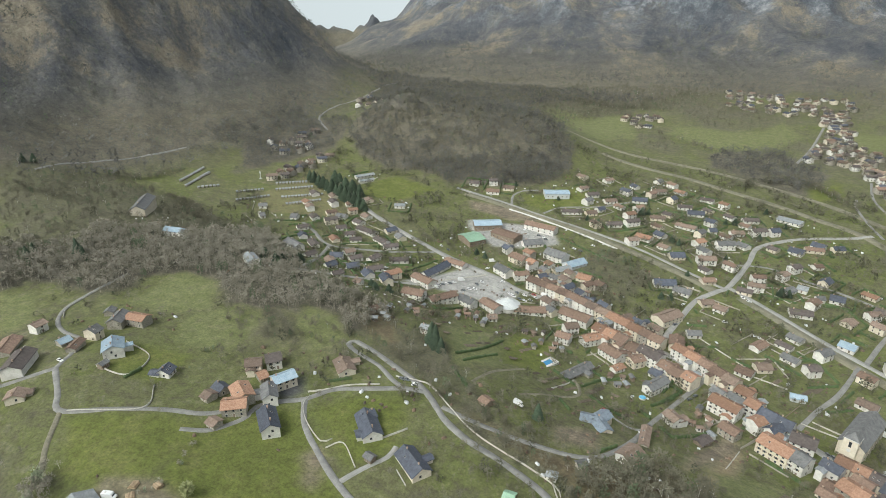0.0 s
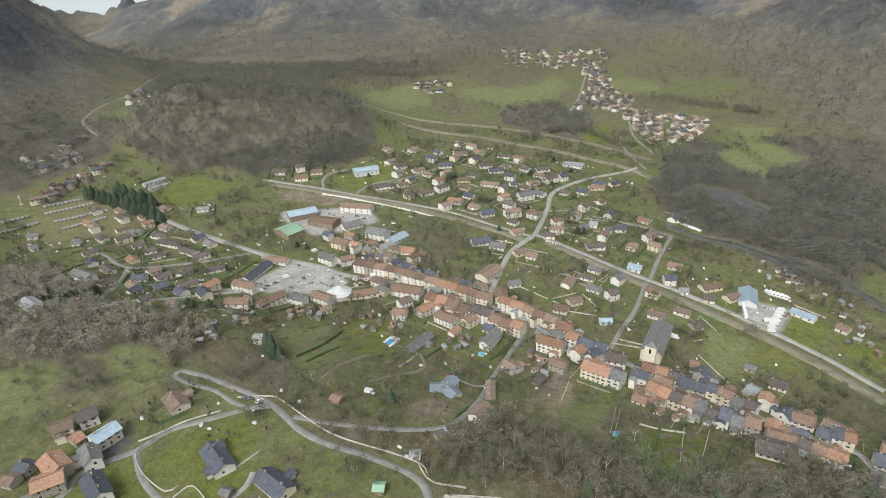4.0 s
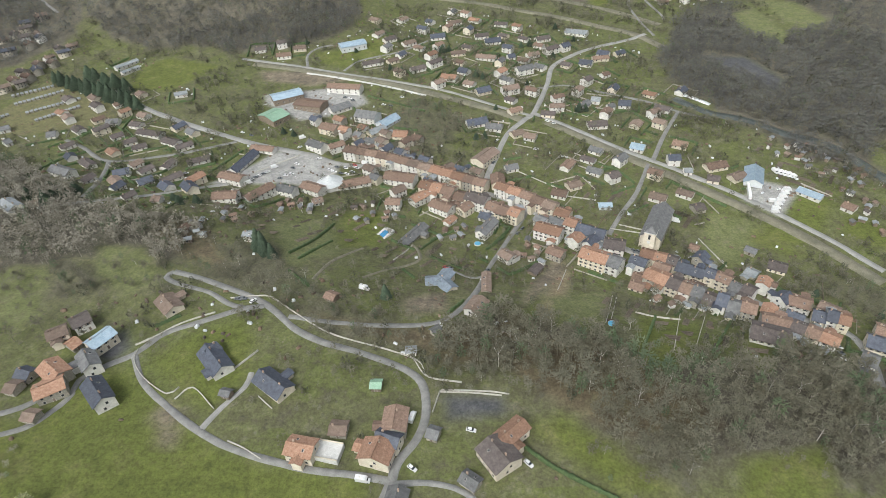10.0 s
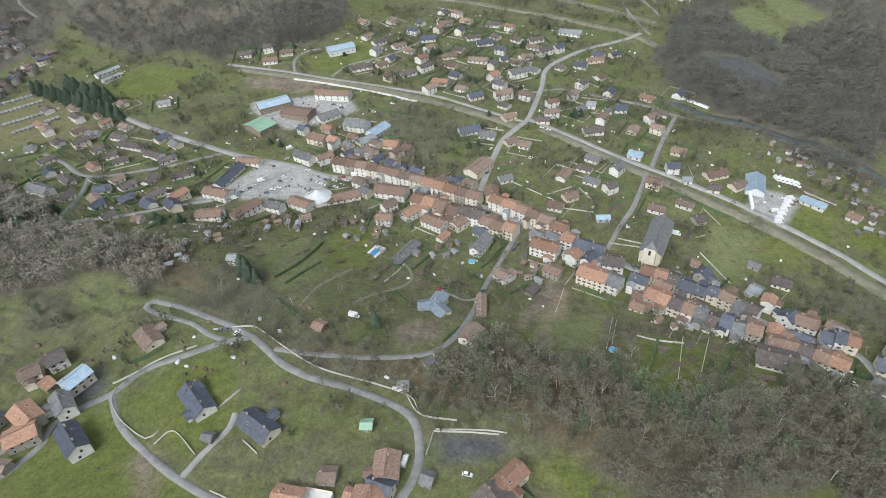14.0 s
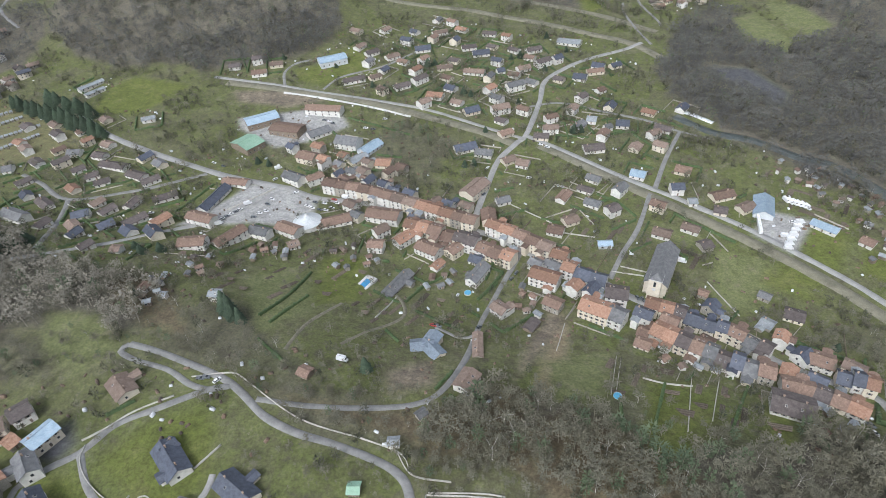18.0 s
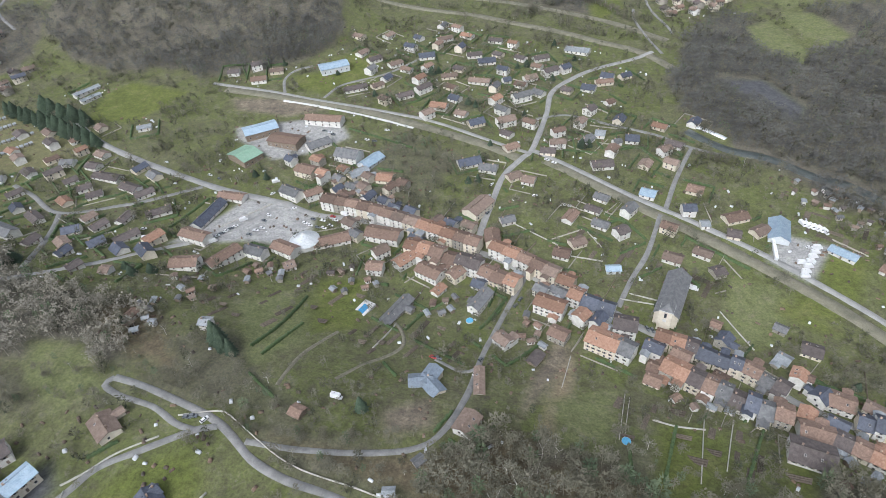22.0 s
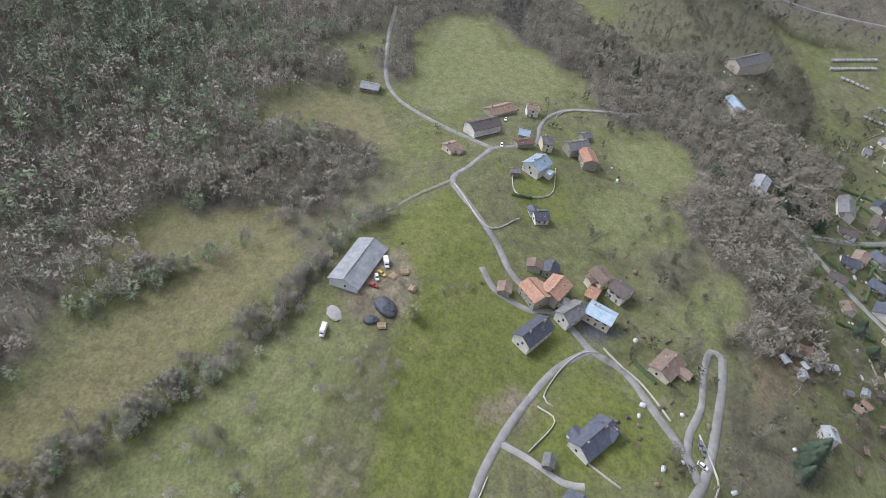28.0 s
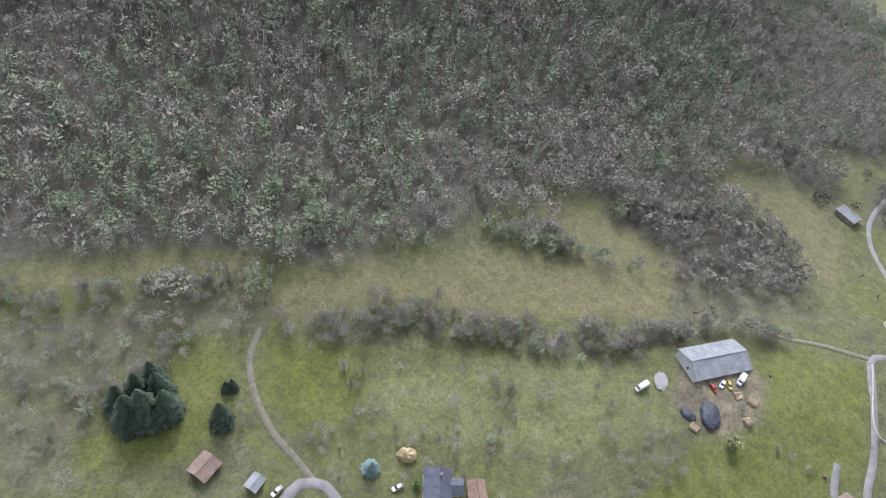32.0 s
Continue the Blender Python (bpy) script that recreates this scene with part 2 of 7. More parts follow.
def part(name, me, parent, m=None, label=""):
    """Links a mesh (or a bmesh made into one) as one part under a thing."""
    ob = new(name, me)
    ob.parent = parent
    if m is not None:
        ob.matrix_basis = m
    if label:
        ob["label"] = label
    return ob


def thing(name, x, y, z, turn, label, category, group=""):
    ob = new(name)
    ob.empty_display_size = 0.5
    ob.matrix_basis = pose(x, y, z, 0, 0, turn)
    return tagged(ob, label, category, group)


# ---------------- ground ----------------
COVERS = []
WOODS = []


def cover(kind, pts):
    """A patch of the ground with a surface of its own (its outline in metres)."""
    COVERS.append((kind, pts))


def wood(kind, pts):
    """A wooded patch of the ground."""
    WOODS.append((kind, pts))


cover("lush", [(139, 269), (161, 269), (148, 228), (131, 228)])
cover("lush", [(164, 266), (172, 268), (159, 230), (152, 229)])
cover("lush", [(192, 258), (209, 261), (191, 227), (181, 228)])
cover("pale", [(90, 275), (123, 289), (116, 246), (91, 245)])
cover("pale", [(-88, 323), (-58, 347), (-39, 295), (-58, 271)])
cover("lush", [(-53, 358), (-24, 364), (-16, 316), (-39, 305)])
cover("lush", [(-129, 665), (-105, 685), (-64, 659), (-91, 623)])
cover("lush", [(-140, 629), (-97, 649), (-118, 598)])
cover("pale", [(202, 385), (233, 375), (220, 334), (188, 332)])
cover("lush", [(238, 377), (264, 365), (255, 352), (231, 357)])
cover("pale", [(168, 409), (197, 403), (189, 388), (161, 393)])
cover("lush", [(294, 390), (331, 361), (321, 344), (283, 366)])
cover("pale", [(-273, 212), (-281, 260), (-247, 263), (-220, 232), (-242, 214)])
cover("pale", [(-207, 195), (-226, 219), (-210, 247), (-188, 247), (-169, 212), (-186, 198)])
cover("lush", [(-208, 152), (-229, 176), (-185, 190), (-175, 160)])
cover("pale", [(-158, 247), (-173, 271), (-146, 272), (-117, 248), (-133, 232)])
cover("tilled", [(250, 642), (291, 640), (312, 590), (299, 566), (272, 605)])
cover("dull", [(-425, 484), (-415, 551), (-293, 510), (-311, 472), (-389, 441)])
cover("lush", [(-190, 121), (-164, 139), (-139, 153), (-130, 151), (-124, 128), (-125, 105), (-144, 98), (-157, 98)])
cover("lush", [(-128, 154), (-125, 164), (-123, 184), (-102, 187), (-74, 168), (-46, 153), (-35, 149), (-29, 115), (-80, 115), (-109, 123)])
cover("pale", [(-426, 90), (-420, 119), (-376, 136), (-381, 166), (-339, 186), (-309, 168), (-302, 126), (-271, 111), (-279, 84), (-327, 79)])
cover("lush", [(-325, 543), (-332, 589), (-317, 613), (-250, 598), (-279, 541)])
cover("lush", [(-135, 140), (-114, 162), (-93, 173), (-61, 156), (-24, 148), (19, 147), (17, 133), (-112, 112)])
cover("lush", [(-99, 191), (-86, 211), (-64, 223), (-53, 211), (-49, 186), (-59, 167)])
cover("lush", [(36, 0), (12, 14), (11, 35), (24, 43), (39, 38), (45, 22)])
cover("dull", [(26, -22), (-27, -14), (-106, 10), (-155, 41), (-124, 62), (-59, 31), (-17, 7), (32, -6)])
cover("dull", [(124, -69), (58, -53), (26, -36), (27, -28), (81, -46), (125, -58)])
cover("dull", [(-110, -26), (-134, -2), (-161, 36), (-132, 44), (-111, 5)])
cover("dull", [(-235, 4), (-270, 34), (-271, 65), (-221, 89), (-227, 66), (-230, 28)])
cover("pale", [(-5, 30), (-47, 49), (-95, 74), (-88, 104), (-46, 90), (7, 54), (8, 34)])
cover("lush", [(-86, 112), (-162, 124), (-183, 119), (-150, 101), (-124, 122), (-128, 151), (-75, 124)])
cover("lush", [(70, -5), (51, -1), (53, 18), (70, 32), (103, 24), (104, 11), (79, 15)])
cover("lush", [(165, 172), (198, 182), (193, 157), (156, 152)])
cover("lush", [(79, 176), (94, 185), (136, 154), (115, 152)])
cover("lush", [(266, 413), (290, 404), (271, 366), (255, 382)])
cover("lush", [(229, 368), (256, 342), (243, 343), (223, 356)])
cover("lush", [(152, 265), (170, 264), (148, 221), (129, 218)])
cover("pale", [(-241, 969), (-138, 1068), (-86, 959), (-131, 891)])
cover("pale", [(-50, 999), (70, 1064), (112, 1001), (26, 924)])
cover("lush", [(-154, 632), (-79, 667), (-73, 637), (-115, 602), (-145, 612)])
cover("pale", [(-279, 1048), (-131, 1039), (-85, 935), (-172, 910)])
cover("pale", [(-50, 1044), (81, 1066), (114, 1145), (142, 1066), (109, 985), (-35, 990)])
cover("pale", [(241, 1140), (295, 1091), (282, 1020), (235, 1024)])
cover("pale", [(345, 850), (400, 840), (388, 800), (350, 806)])
cover("bare", [(82, 273), (99, 306), (102, 320), (95, 325), (82, 295), (74, 257)])
cover("bare", [(-75, 159), (-65, 158), (-64, 151), (-71, 151)])
cover("bare", [(-71, 155), (-81, 163), (-77, 172), (-67, 165)])
cover("yard", [(-109, 84), (-136, 97), (-139, 107), (-120, 116), (-101, 115), (-93, 93)])
cover("plaza", [(-133, 442), (-101, 437), (-74, 424), (-73, 405), (-87, 391), (-115, 392), (-143, 385), (-165, 382), (-141, 424)])
cover("plaza", [(246, 427), (273, 417), (250, 383), (230, 402)])
cover("plaza", [(-179, 539), (-93, 563), (-74, 529), (-101, 505), (-129, 493), (-172, 522)])
cover("bare", [(-203, 588), (-148, 591), (-108, 574), (-139, 560), (-190, 569)])
cover("bare", [(12, 253), (32, 265), (37, 247), (17, 240)])
wood("dense", [(-329, 364), (-236, 316), (-204, 322), (-128, 281), (-118, 262), (-139, 246), (-184, 266), (-219, 241)])
wood("dense", [(29, 228), (67, 243), (96, 229), (123, 230), (159, 215), (251, 240), (224, 189), (162, 177), (117, 174), (85, 193), (64, 204), (36, 214)])
wood("dense", [(-610, 679), (-478, 731), (-442, 654), (-464, 583), (-491, 516)])
wood("dense", [(-383, 188), (-401, 273), (-331, 351), (-218, 315), (-146, 274), (-170, 256), (-281, 257), (-294, 214)])
wood("thin", [(-16, 445), (35, 504), (23, 524), (-31, 532), (-37, 452)])
wood("thin", [(-61, 238), (-29, 225), (30, 222), (8, 241), (-39, 237)])
wood("thin", [(265, 329), (286, 311), (277, 290), (228, 314)])
wood("thin", [(125, -56), (87, -38), (62, -38), (30, -24), (41, -7), (67, -16), (98, -6), (129, -18)])
wood("thin", [(19, -3), (-38, 17), (-31, 30), (20, 13)])
wood("thin", [(-36, 32), (-126, 67), (-125, 80), (-70, 58)])
wood("thin", [(-158, 30), (-235, 60), (-196, 94), (-136, 75), (-141, 47)])
wood("thin", [(-181, 63), (-174, 89), (-142, 85), (-104, 71), (-81, 64), (-69, 55), (-102, 56), (-139, 64)])
wood("thin", [(122, -15), (104, 7), (110, 28), (126, 20)])
wood("thin", [(85, 247), (127, 258), (184, 229), (96, 224)])
wood("dense", [(-201, 10), (-234, 48), (-212, 84), (-195, 90), (-177, 65), (-136, 44), (-138, 21)])
wood("dense", [(-144, -10), (-229, 15), (-219, 37), (-137, 18)])
wood("thin", [(-34, 224), (31, 228), (33, 203), (-2, 213)])
wood("thin", [(-219, 241), (-184, 266), (-139, 246), (-141, 227), (-168, 219), (-195, 211)])
wood("thin", [(-177, 267), (-118, 262), (-109, 240), (-126, 229), (-156, 234)])
wood("thin", [(85, 193), (116, 171), (160, 172), (221, 183), (216, 172), (137, 162), (105, 165)])
wood("thin", [(-109, 286), (-84, 293), (-41, 263), (20, 241), (-33, 238), (-92, 257)])
wood("thin", [(-216, 327), (-144, 310), (-128, 281), (-182, 309)])
wood("dense", [(127, -78), (117, -68), (30, -32), (-30, -20), (-129, -20), (-144, -9), (-244, -1), (-284, 31), (-375, -10), (-300, -67), (-78, -128), (101, -174)])
wood("dense", [(-602, 933), (-370, 1106), (-246, 954), (-292, 828), (-417, 798)])
wood("thin", [(-604, 305), (-583, 394), (-378, 402), (-329, 320), (-359, 213), (-376, 183)])
wood("thin", [(35, 1292), (-161, 1279), (-359, 1188), (-395, 995), (-251, 872), (-131, 1099)])
wood("dense", [(-453, 705), (-456, 784), (-421, 869), (-321, 893), (-209, 848), (-157, 775), (-138, 703), (-186, 666), (-286, 663), (-393, 682), (-430, 680)])
wood("dense", [(-678, 1075), (-692, 1304), (-425, 1309), (-43, 1356), (84, 1396), (211, 1391), (59, 1316), (-61, 1269), (-139, 1148), (-283, 1094), (-328, 910), (-511, 974), (-605, 977)])
wood("dense", [(223, 705), (291, 788), (327, 762), (341, 681), (380, 710), (386, 772), (439, 787), (513, 704), (365, 424), (358, 494), (309, 539), (263, 564), (240, 605)])
wood("dense", [(25, 941), (108, 965), (175, 896), (142, 802), (79, 818), (29, 859)])
wood("thin", [(-9, 595), (47, 598), (-18, 566), (31, 554)])
wood("thin", [(-52, 448), (-21, 440), (15, 472), (-1, 527), (-40, 519)])
wood("dense", [(-256, 297), (-241, 308), (-169, 312), (-130, 293), (-119, 261), (-154, 251), (-200, 258), (-211, 246)])


wood("dense", [(-471, 735), (-420, 860), (-300, 900), (-180, 870), (-121, 735), (-155, 656), (-228, 630), (-313, 632), (-398, 645), (-448, 678)])
wood("dense", [(-640, 800), (-579, 727), (-500, 735), (-470, 690), (-462, 652), (-475, 622), (-490, 578), (-600, 560)])
wood("dense", [(226, 699), (291, 682), (324, 626), (417, 638), (333, 427), (290, 470), (255, 510), (222, 559), (206, 630)])
wood("dense", [(375, 790), (470, 760), (421, 649), (362, 673), (350, 720)])
wood("dense", [(52, 208), (73, 199), (92, 186), (113, 174), (133, 171), (149, 170), (181, 172), (235, 179), (255, 233), (210, 236), (173, 223), (144, 227), (118, 231), (98, 247), (78, 240), (63, 215)])
wood("dense", [(-343, 398), (-257, 338), (-217, 328), (-168, 316), (-143, 275), (-175, 260), (-207, 245), (-300, 300)])
wood("dense", [(-375, 195), (-311, 226), (-248, 266), (-180, 258), (-150, 274), (-179, 304), (-228, 312), (-310, 296), (-392, 245), (-429, 211)])
wood("dense", [(-1070, 1476), (-473, 1400), (-209, 1430), (184, 1516), (179, 1370), (-166, 1240), (-327, 1168), (-558, 1219), (-685, 1052)])
wood("thin", [(-17, 231), (15, 227), (42, 233), (78, 242), (63, 207), (36, 203), (23, 214), (-11, 222)])
cover("sand", [(84, 252), (90, 280), (95, 308), (104, 314), (101, 290), (97, 266), (91, 246)])
cover("tilled", [(42, 189), (68, 191), (70, 183), (61, 180), (46, 177)])
cover("tilled", [(-130, 199), (-120, 209), (-111, 199), (-114, 190), (-122, 189)])
cover("bracken", [(-33, 232), (3, 228), (33, 231), (54, 237), (72, 250), (87, 243), (68, 214), (40, 206), (26, 215), (-9, 224)])
cover("bracken", [(60, 216), (92, 190), (120, 178), (160, 186), (140, 222), (100, 240)])
cover("bracken", [(-160, 315), (-120, 300), (-90, 262), (-118, 268), (-150, 290)])
wood("dense", [(-274, -29), (-330, 12), (-370, 40), (-430, 44), (-430, 80), (-520, 60), (-480, -40), (-333, -70)])
wood("dense", [(-433, 117), (-397, 137), (-360, 190), (-419, 215), (-500, 190), (-500, 120)])
wood("dense", [(-430, 80), (-433, 117), (-500, 120), (-520, 60)])
wood("dense", [(-373, 73), (-301, 74), (-312, 60), (-345, 46), (-420, 48), (-428, 76)])
cover("pale", [(304, 755), (331, 765), (346, 695), (334, 668), (303, 700)])
cover("pale", [(347, 787), (376, 777), (392, 720), (372, 694), (352, 730)])
cover("lush", [(147, 822), (182, 861), (184, 805), (151, 771)])
cover("pale", [(191, 1150), (248, 1116), (237, 1015), (198, 1043)])


def inside(x, y, pts):
    """Signed distance to an outline, positive inside."""
    q = np.array(pts)
    lo, hi = q.min(0) - 40, q.max(0) + 40
    by = (x > lo[0]) & (x < hi[0]) & (y > lo[1]) & (y < hi[1])
    out = np.full(x.shape, -40.0)
    if not by.any():
        return out
    x, y = x[by], y[by]
    best = np.full(x.shape, 1e9)
    odd = np.zeros(x.shape, bool)
    for (ax, ay), (bx, by_) in zip(pts, pts[1:] + pts[:1]):
        dx, dy = bx - ax, by_ - ay
        t = np.clip(((x - ax) * dx + (y - ay) * dy) / (dx * dx + dy * dy + 1e-9), 0, 1)
        best = np.minimum(best, np.hypot(x - ax - t * dx, y - ay - t * dy))
        odd ^= ((ay > y) != (by_ > y)) & (x < dx * (y - ay) / (dy + 1e-9) + ax)
    out[by] = np.where(odd, best, -best)
    return out


def ragged(x, y):
    """Uneven outlines of woods, in metres."""
    return 9 * wave(x, y, 23, 6) + 5 * wave(x, y, 8, 7)


def mosaic(x, y):
    """Copses and hedgerows of the upper valley (0 to 1)."""
    d = np.hypot(x - 60, y - 60)
    k = 0.5 + 0.55 * wave(x, y, 62, 8) + 0.4 * wave(x, y, 21, 9) + 0.25 * wave(x, y, 9, 3)
    return np.clip((d - 760) / 120, 0, 1) * np.clip(k, 0, 1) * (mountain(x, y) < 40)


def mountain(x, y):
    """How far a place lies up a hillside or mountain (0 to 1)."""
    m = ridge(x, y, -80, -340, -330, -310, 160, 205)
    for r in ((-1130, 280, -1110, 640, 330, 330), (-1060, 800, -960, 960, 165, 190), (1080, 300, 950, 1500, 440, 320), (-560, 2450, 500, 2550, 800, 600), (500, -800, -300, -1000, 330, 260), (-2750, 3000, -2350, 3400, 385, 320), (1500, 3200, 3000, 2400, 900, 700), (-3000, -300, -2600, 900, 500, 500), (-1500, -1800, 1800, -2000, 420, 600)):
        m = np.maximum(m, ridge(x, y, *r))
    return m


def axis(a, b, fine, far):
    """Grid lines: fine between a and b, ever wider outside."""
    mid = list(np.arange(a, b + fine, fine))
    lo, hi, s = [], [], fine
    p, q = mid[0], mid[-1]
    while p > -far or q < far:
        s = min(s * 1.035, 27.0)
        p, q = p - s, q + s
        lo.append(p)
        hi.append(q)
    return np.array([v for v in lo[::-1] if v > -far - 300] + mid + [v for v in hi if v < far + 300])


gx, gy = np.meshgrid(axis(-480, 340, 3.1, 4200), axis(-120, 640, 3.1, 4200))
gzz = land(gx, gy)
near = np.exp(-((gx + 60) / 900) ** 2 - ((gy - 250) / 900) ** 2)
gzz += (0.25 * wave(gx, gy, 4.1, 3) + 0.5 * wave(gx, gy, 13.0, 4)) * 0.5 * near
rows, cols = gx.shape
first = (np.arange(rows - 1)[:, None] * cols + np.arange(cols - 1)[None, :]).ravel()
tone_a = np.zeros((rows, cols, 4), np.float32)
tone_b = np.zeros((rows, cols, 4), np.float32)
tone_c = np.zeros((rows, cols, 4), np.float32)
tone_a[..., 3] = tone_b[..., 3] = tone_c[..., 3] = 1
CHANNEL = {"lush": (0, 0), "bare": (0, 1), "wood": (0, 2), "dull": (1, 0), "plaza": (1, 1), "pale": (1, 2), "yard": (0, 1), "tilled": (2, 0), "bracken": (2, 1), "sand": (2, 2)}
for kind, pts in COVERS:
    d = inside(gx, gy, pts)
    layer, ch = CHANNEL[kind]
    soft = 2.0 if kind in ("plaza", "yard") else 3.5
    tone = (tone_a, tone_b, tone_c)[layer]
    tone[..., ch] = np.maximum(tone[..., ch], np.clip(0.5 + d / soft / 2, 0, 1) * (0.75 if kind == "yard" else 1))
wooded = np.clip((mountain(gx, gy) - 14) / 12, 0, 1)
for kind, pts in WOODS:
    wooded = np.maximum(wooded, np.clip(0.5 + (inside(gx, gy, pts) + ragged(gx, gy)) / 10, 0, 1) * (1 if kind == "dense" else 0.55))
wooded = np.maximum(wooded, 0.8 * mosaic(gx, gy))
clear = np.maximum.reduce([tone_a[..., 0], tone_a[..., 1], tone_b[..., 0], tone_b[..., 1], tone_b[..., 2], tone_c[..., 0]])
tone_a[..., 2] = wooded * (1 - clear)
ground_mesh = soup("ground", np.stack([gx.ravel(), gy.ravel(), gzz.ravel()], 1), np.stack([first, first + 1, first + cols + 1, first + cols], 1), [], None, 4)
for name, tone in (("tone_a", tone_a), ("tone_b", tone_b), ("tone_c", tone_c)):
    ground_mesh.attributes.new(name, "FLOAT_COLOR", "POINT").data.foreach_set("color", tone.ravel())
ground_mesh.polygons.foreach_set("use_smooth", np.ones(len(first), bool))


def ground_material():
    m = bpy.data.materials.new("valley_ground")
    m.use_nodes = True
    n, l = m.node_tree.nodes, m.node_tree.links
    p = n["Principled BSDF"]
    p.inputs["Roughness"].default_value = 0.95
    geo = n.new("ShaderNodeNewGeometry")

    def noise_of(size, detail=6, rough=0.65):
        t = n.new("ShaderNodeTexNoise")
        t.inputs["Scale"].default_value, t.inputs["Detail"].default_value, t.inputs["Roughness"].default_value = 1 / size, detail, rough
        l.new(geo.outputs["Position"], t.inputs["Vector"])
        return t.outputs["Fac"]

    def ramp(fac, stops):
        r = n.new("ShaderNodeValToRGB")
        r.color_ramp.elements[0].position, r.color_ramp.elements[0].color = stops[0][0], (*stops[0][1], 1)
        r.color_ramp.elements[1].position, r.color_ramp.elements[1].color = stops[-1][0], (*stops[-1][1], 1)
        for pos, c in stops[1:-1]:
            r.color_ramp.elements.new(pos).color = (*c, 1)
        l.new(fac, r.inputs["Fac"])
        return r.outputs[0]

    def mix(a, b, fac, kind="MIX"):
        x = n.new("ShaderNodeMix")
        x.data_type, x.blend_type = "RGBA", kind
        l.new(a, x.inputs["A"])
        l.new(b, x.inputs["B"])
        if isinstance(fac, float):
            x.inputs["Factor"].default_value = fac
        else:
            l.new(fac, x.inputs["Factor"])
        return x.outputs["Result"]

    wide, mid, small = noise_of(38.0), noise_of(9.0, 8, 0.7), noise_of(1.3, 5, 0.75)
    base = ramp(mid, [(0.30, (0.082, 0.076, 0.050)), (0.40, (0.104, 0.110, 0.044)), (0.53, (0.112, 0.130, 0.036)), (0.68, (0.155, 0.150, 0.086))])
    drier = ramp(mid, [(0.32, (0.085, 0.074, 0.058)), (0.52, (0.128, 0.116, 0.074)), (0.7, (0.185, 0.162, 0.120))])
    patch = n.new("ShaderNodeTexVoronoi")
    patch.inputs["Scale"].default_value = 1 / 24
    l.new(geo.outputs["Position"], patch.inputs["Vector"])
    sep = n.new("ShaderNodeSeparateColor")
    l.new(patch.outputs["Color"], sep.inputs[0])
    parcel = n.new("ShaderNodeMath")
    parcel.operation = "MULTIPLY"
    l.new(sep.outputs[0], parcel.inputs[0])
    l.new(wide, parcel.inputs[1])
    base = mix(base, drier, parcel.outputs[0])
    lush = ramp(noise_of(14.0, 8, 0.68), [(0.3, (0.086, 0.102, 0.022)), (0.5, (0.114, 0.132, 0.029)), (0.66, (0.148, 0.150, 0.050)), (0.76, (0.118, 0.106, 0.062))])
    pale = ramp(mid, [(0.3, (0.120, 0.138, 0.048)), (0.55, (0.150, 0.160, 0.068)), (0.72, (0.19, 0.175, 0.10))])
    dull = ramp(mid, [(0.3, (0.130, 0.120, 0.056)), (0.52, (0.150, 0.145, 0.066)), (0.74, (0.180, 0.142, 0.082))])
    bare = ramp(mid, [(0.32, (0.115, 0.095, 0.070)), (0.5, (0.175, 0.145, 0.105)), (0.66, (0.28, 0.235, 0.165))])
    plaza = ramp(mid, [(0.32, (0.27, 0.265, 0.25)), (0.66, (0.38, 0.37, 0.35))])
    floor = ramp(noise_of(16.0, 8, 0.7), [(0.32, (0.090, 0.084, 0.064)), (0.52, (0.132, 0.118, 0.088)), (0.7, (0.160, 0.152, 0.104))])
    tilled = ramp(mid, [(0.32, (0.062, 0.064, 0.070)), (0.66, (0.105, 0.104, 0.106))])
    bracken = ramp(mid, [(0.30, (0.094, 0.078, 0.046)), (0.5, (0.140, 0.112, 0.068)), (0.70, (0.150, 0.140, 0.075))])
    sand = ramp(mid, [(0.30, (0.165, 0.132, 0.078)), (0.5, (0.235, 0.190, 0.118)), (0.70, (0.31, 0.255, 0.17))])
    three, s3 = n.new("ShaderNodeVertexColor"), n.new("ShaderNodeSeparateColor")
    three.layer_name = "tone_c"
    l.new(three.outputs[0], s3.inputs[0])
    one, two = n.new("ShaderNodeVertexColor"), n.new("ShaderNodeVertexColor")
    one.layer_name, two.layer_name = "tone_a", "tone_b"
    s1, s2 = n.new("ShaderNodeSeparateColor"), n.new("ShaderNodeSeparateColor")
    l.new(one.outputs[0], s1.inputs[0])
    l.new(two.outputs[0], s2.inputs[0])
    # high ground: rock faces above the woods where the slope is steep
    xyz, nrm = n.new("ShaderNodeSeparateXYZ"), n.new("ShaderNodeSeparateXYZ")
    l.new(geo.outputs["Position"], xyz.inputs[0])
    l.new(geo.outputs["Normal"], nrm.inputs[0])
    high = n.new("ShaderNodeMapRange")
    high.inputs["From Min"].default_value, high.inputs["From Max"].default_value = 175, 260
    l.new(xyz.outputs[2], high.inputs["Value"])
    upright = n.new("ShaderNodeMapping")
    upright.inputs["Scale"].default_value = (1.0, 1.0, 0.45)
    l.new(geo.outputs["Position"], upright.inputs["Vector"])

    def slope_noise(size, detail, rough):
        t = n.new("ShaderNodeTexNoise")
        t.inputs["Scale"].default_value, t.inputs["Detail"].default_value, t.inputs["Roughness"].default_value = 1 / size, detail, rough
        l.new(upright.outputs[0], t.inputs["Vector"])
        return t.outputs["Fac"]

    crags = slope_noise(110.0, 10, 0.72)
    crag = ramp(crags, [(0.47, (0.0, 0.0, 0.0)), (0.53, (1, 1, 1))])
    rocky = n.new("ShaderNodeMath")
    rocky.operation = "MULTIPLY"
    north = n.new("ShaderNodeMapRange")
    north.inputs["From Min"].default_value, north.inputs["From Max"].default_value = 1450, 1650
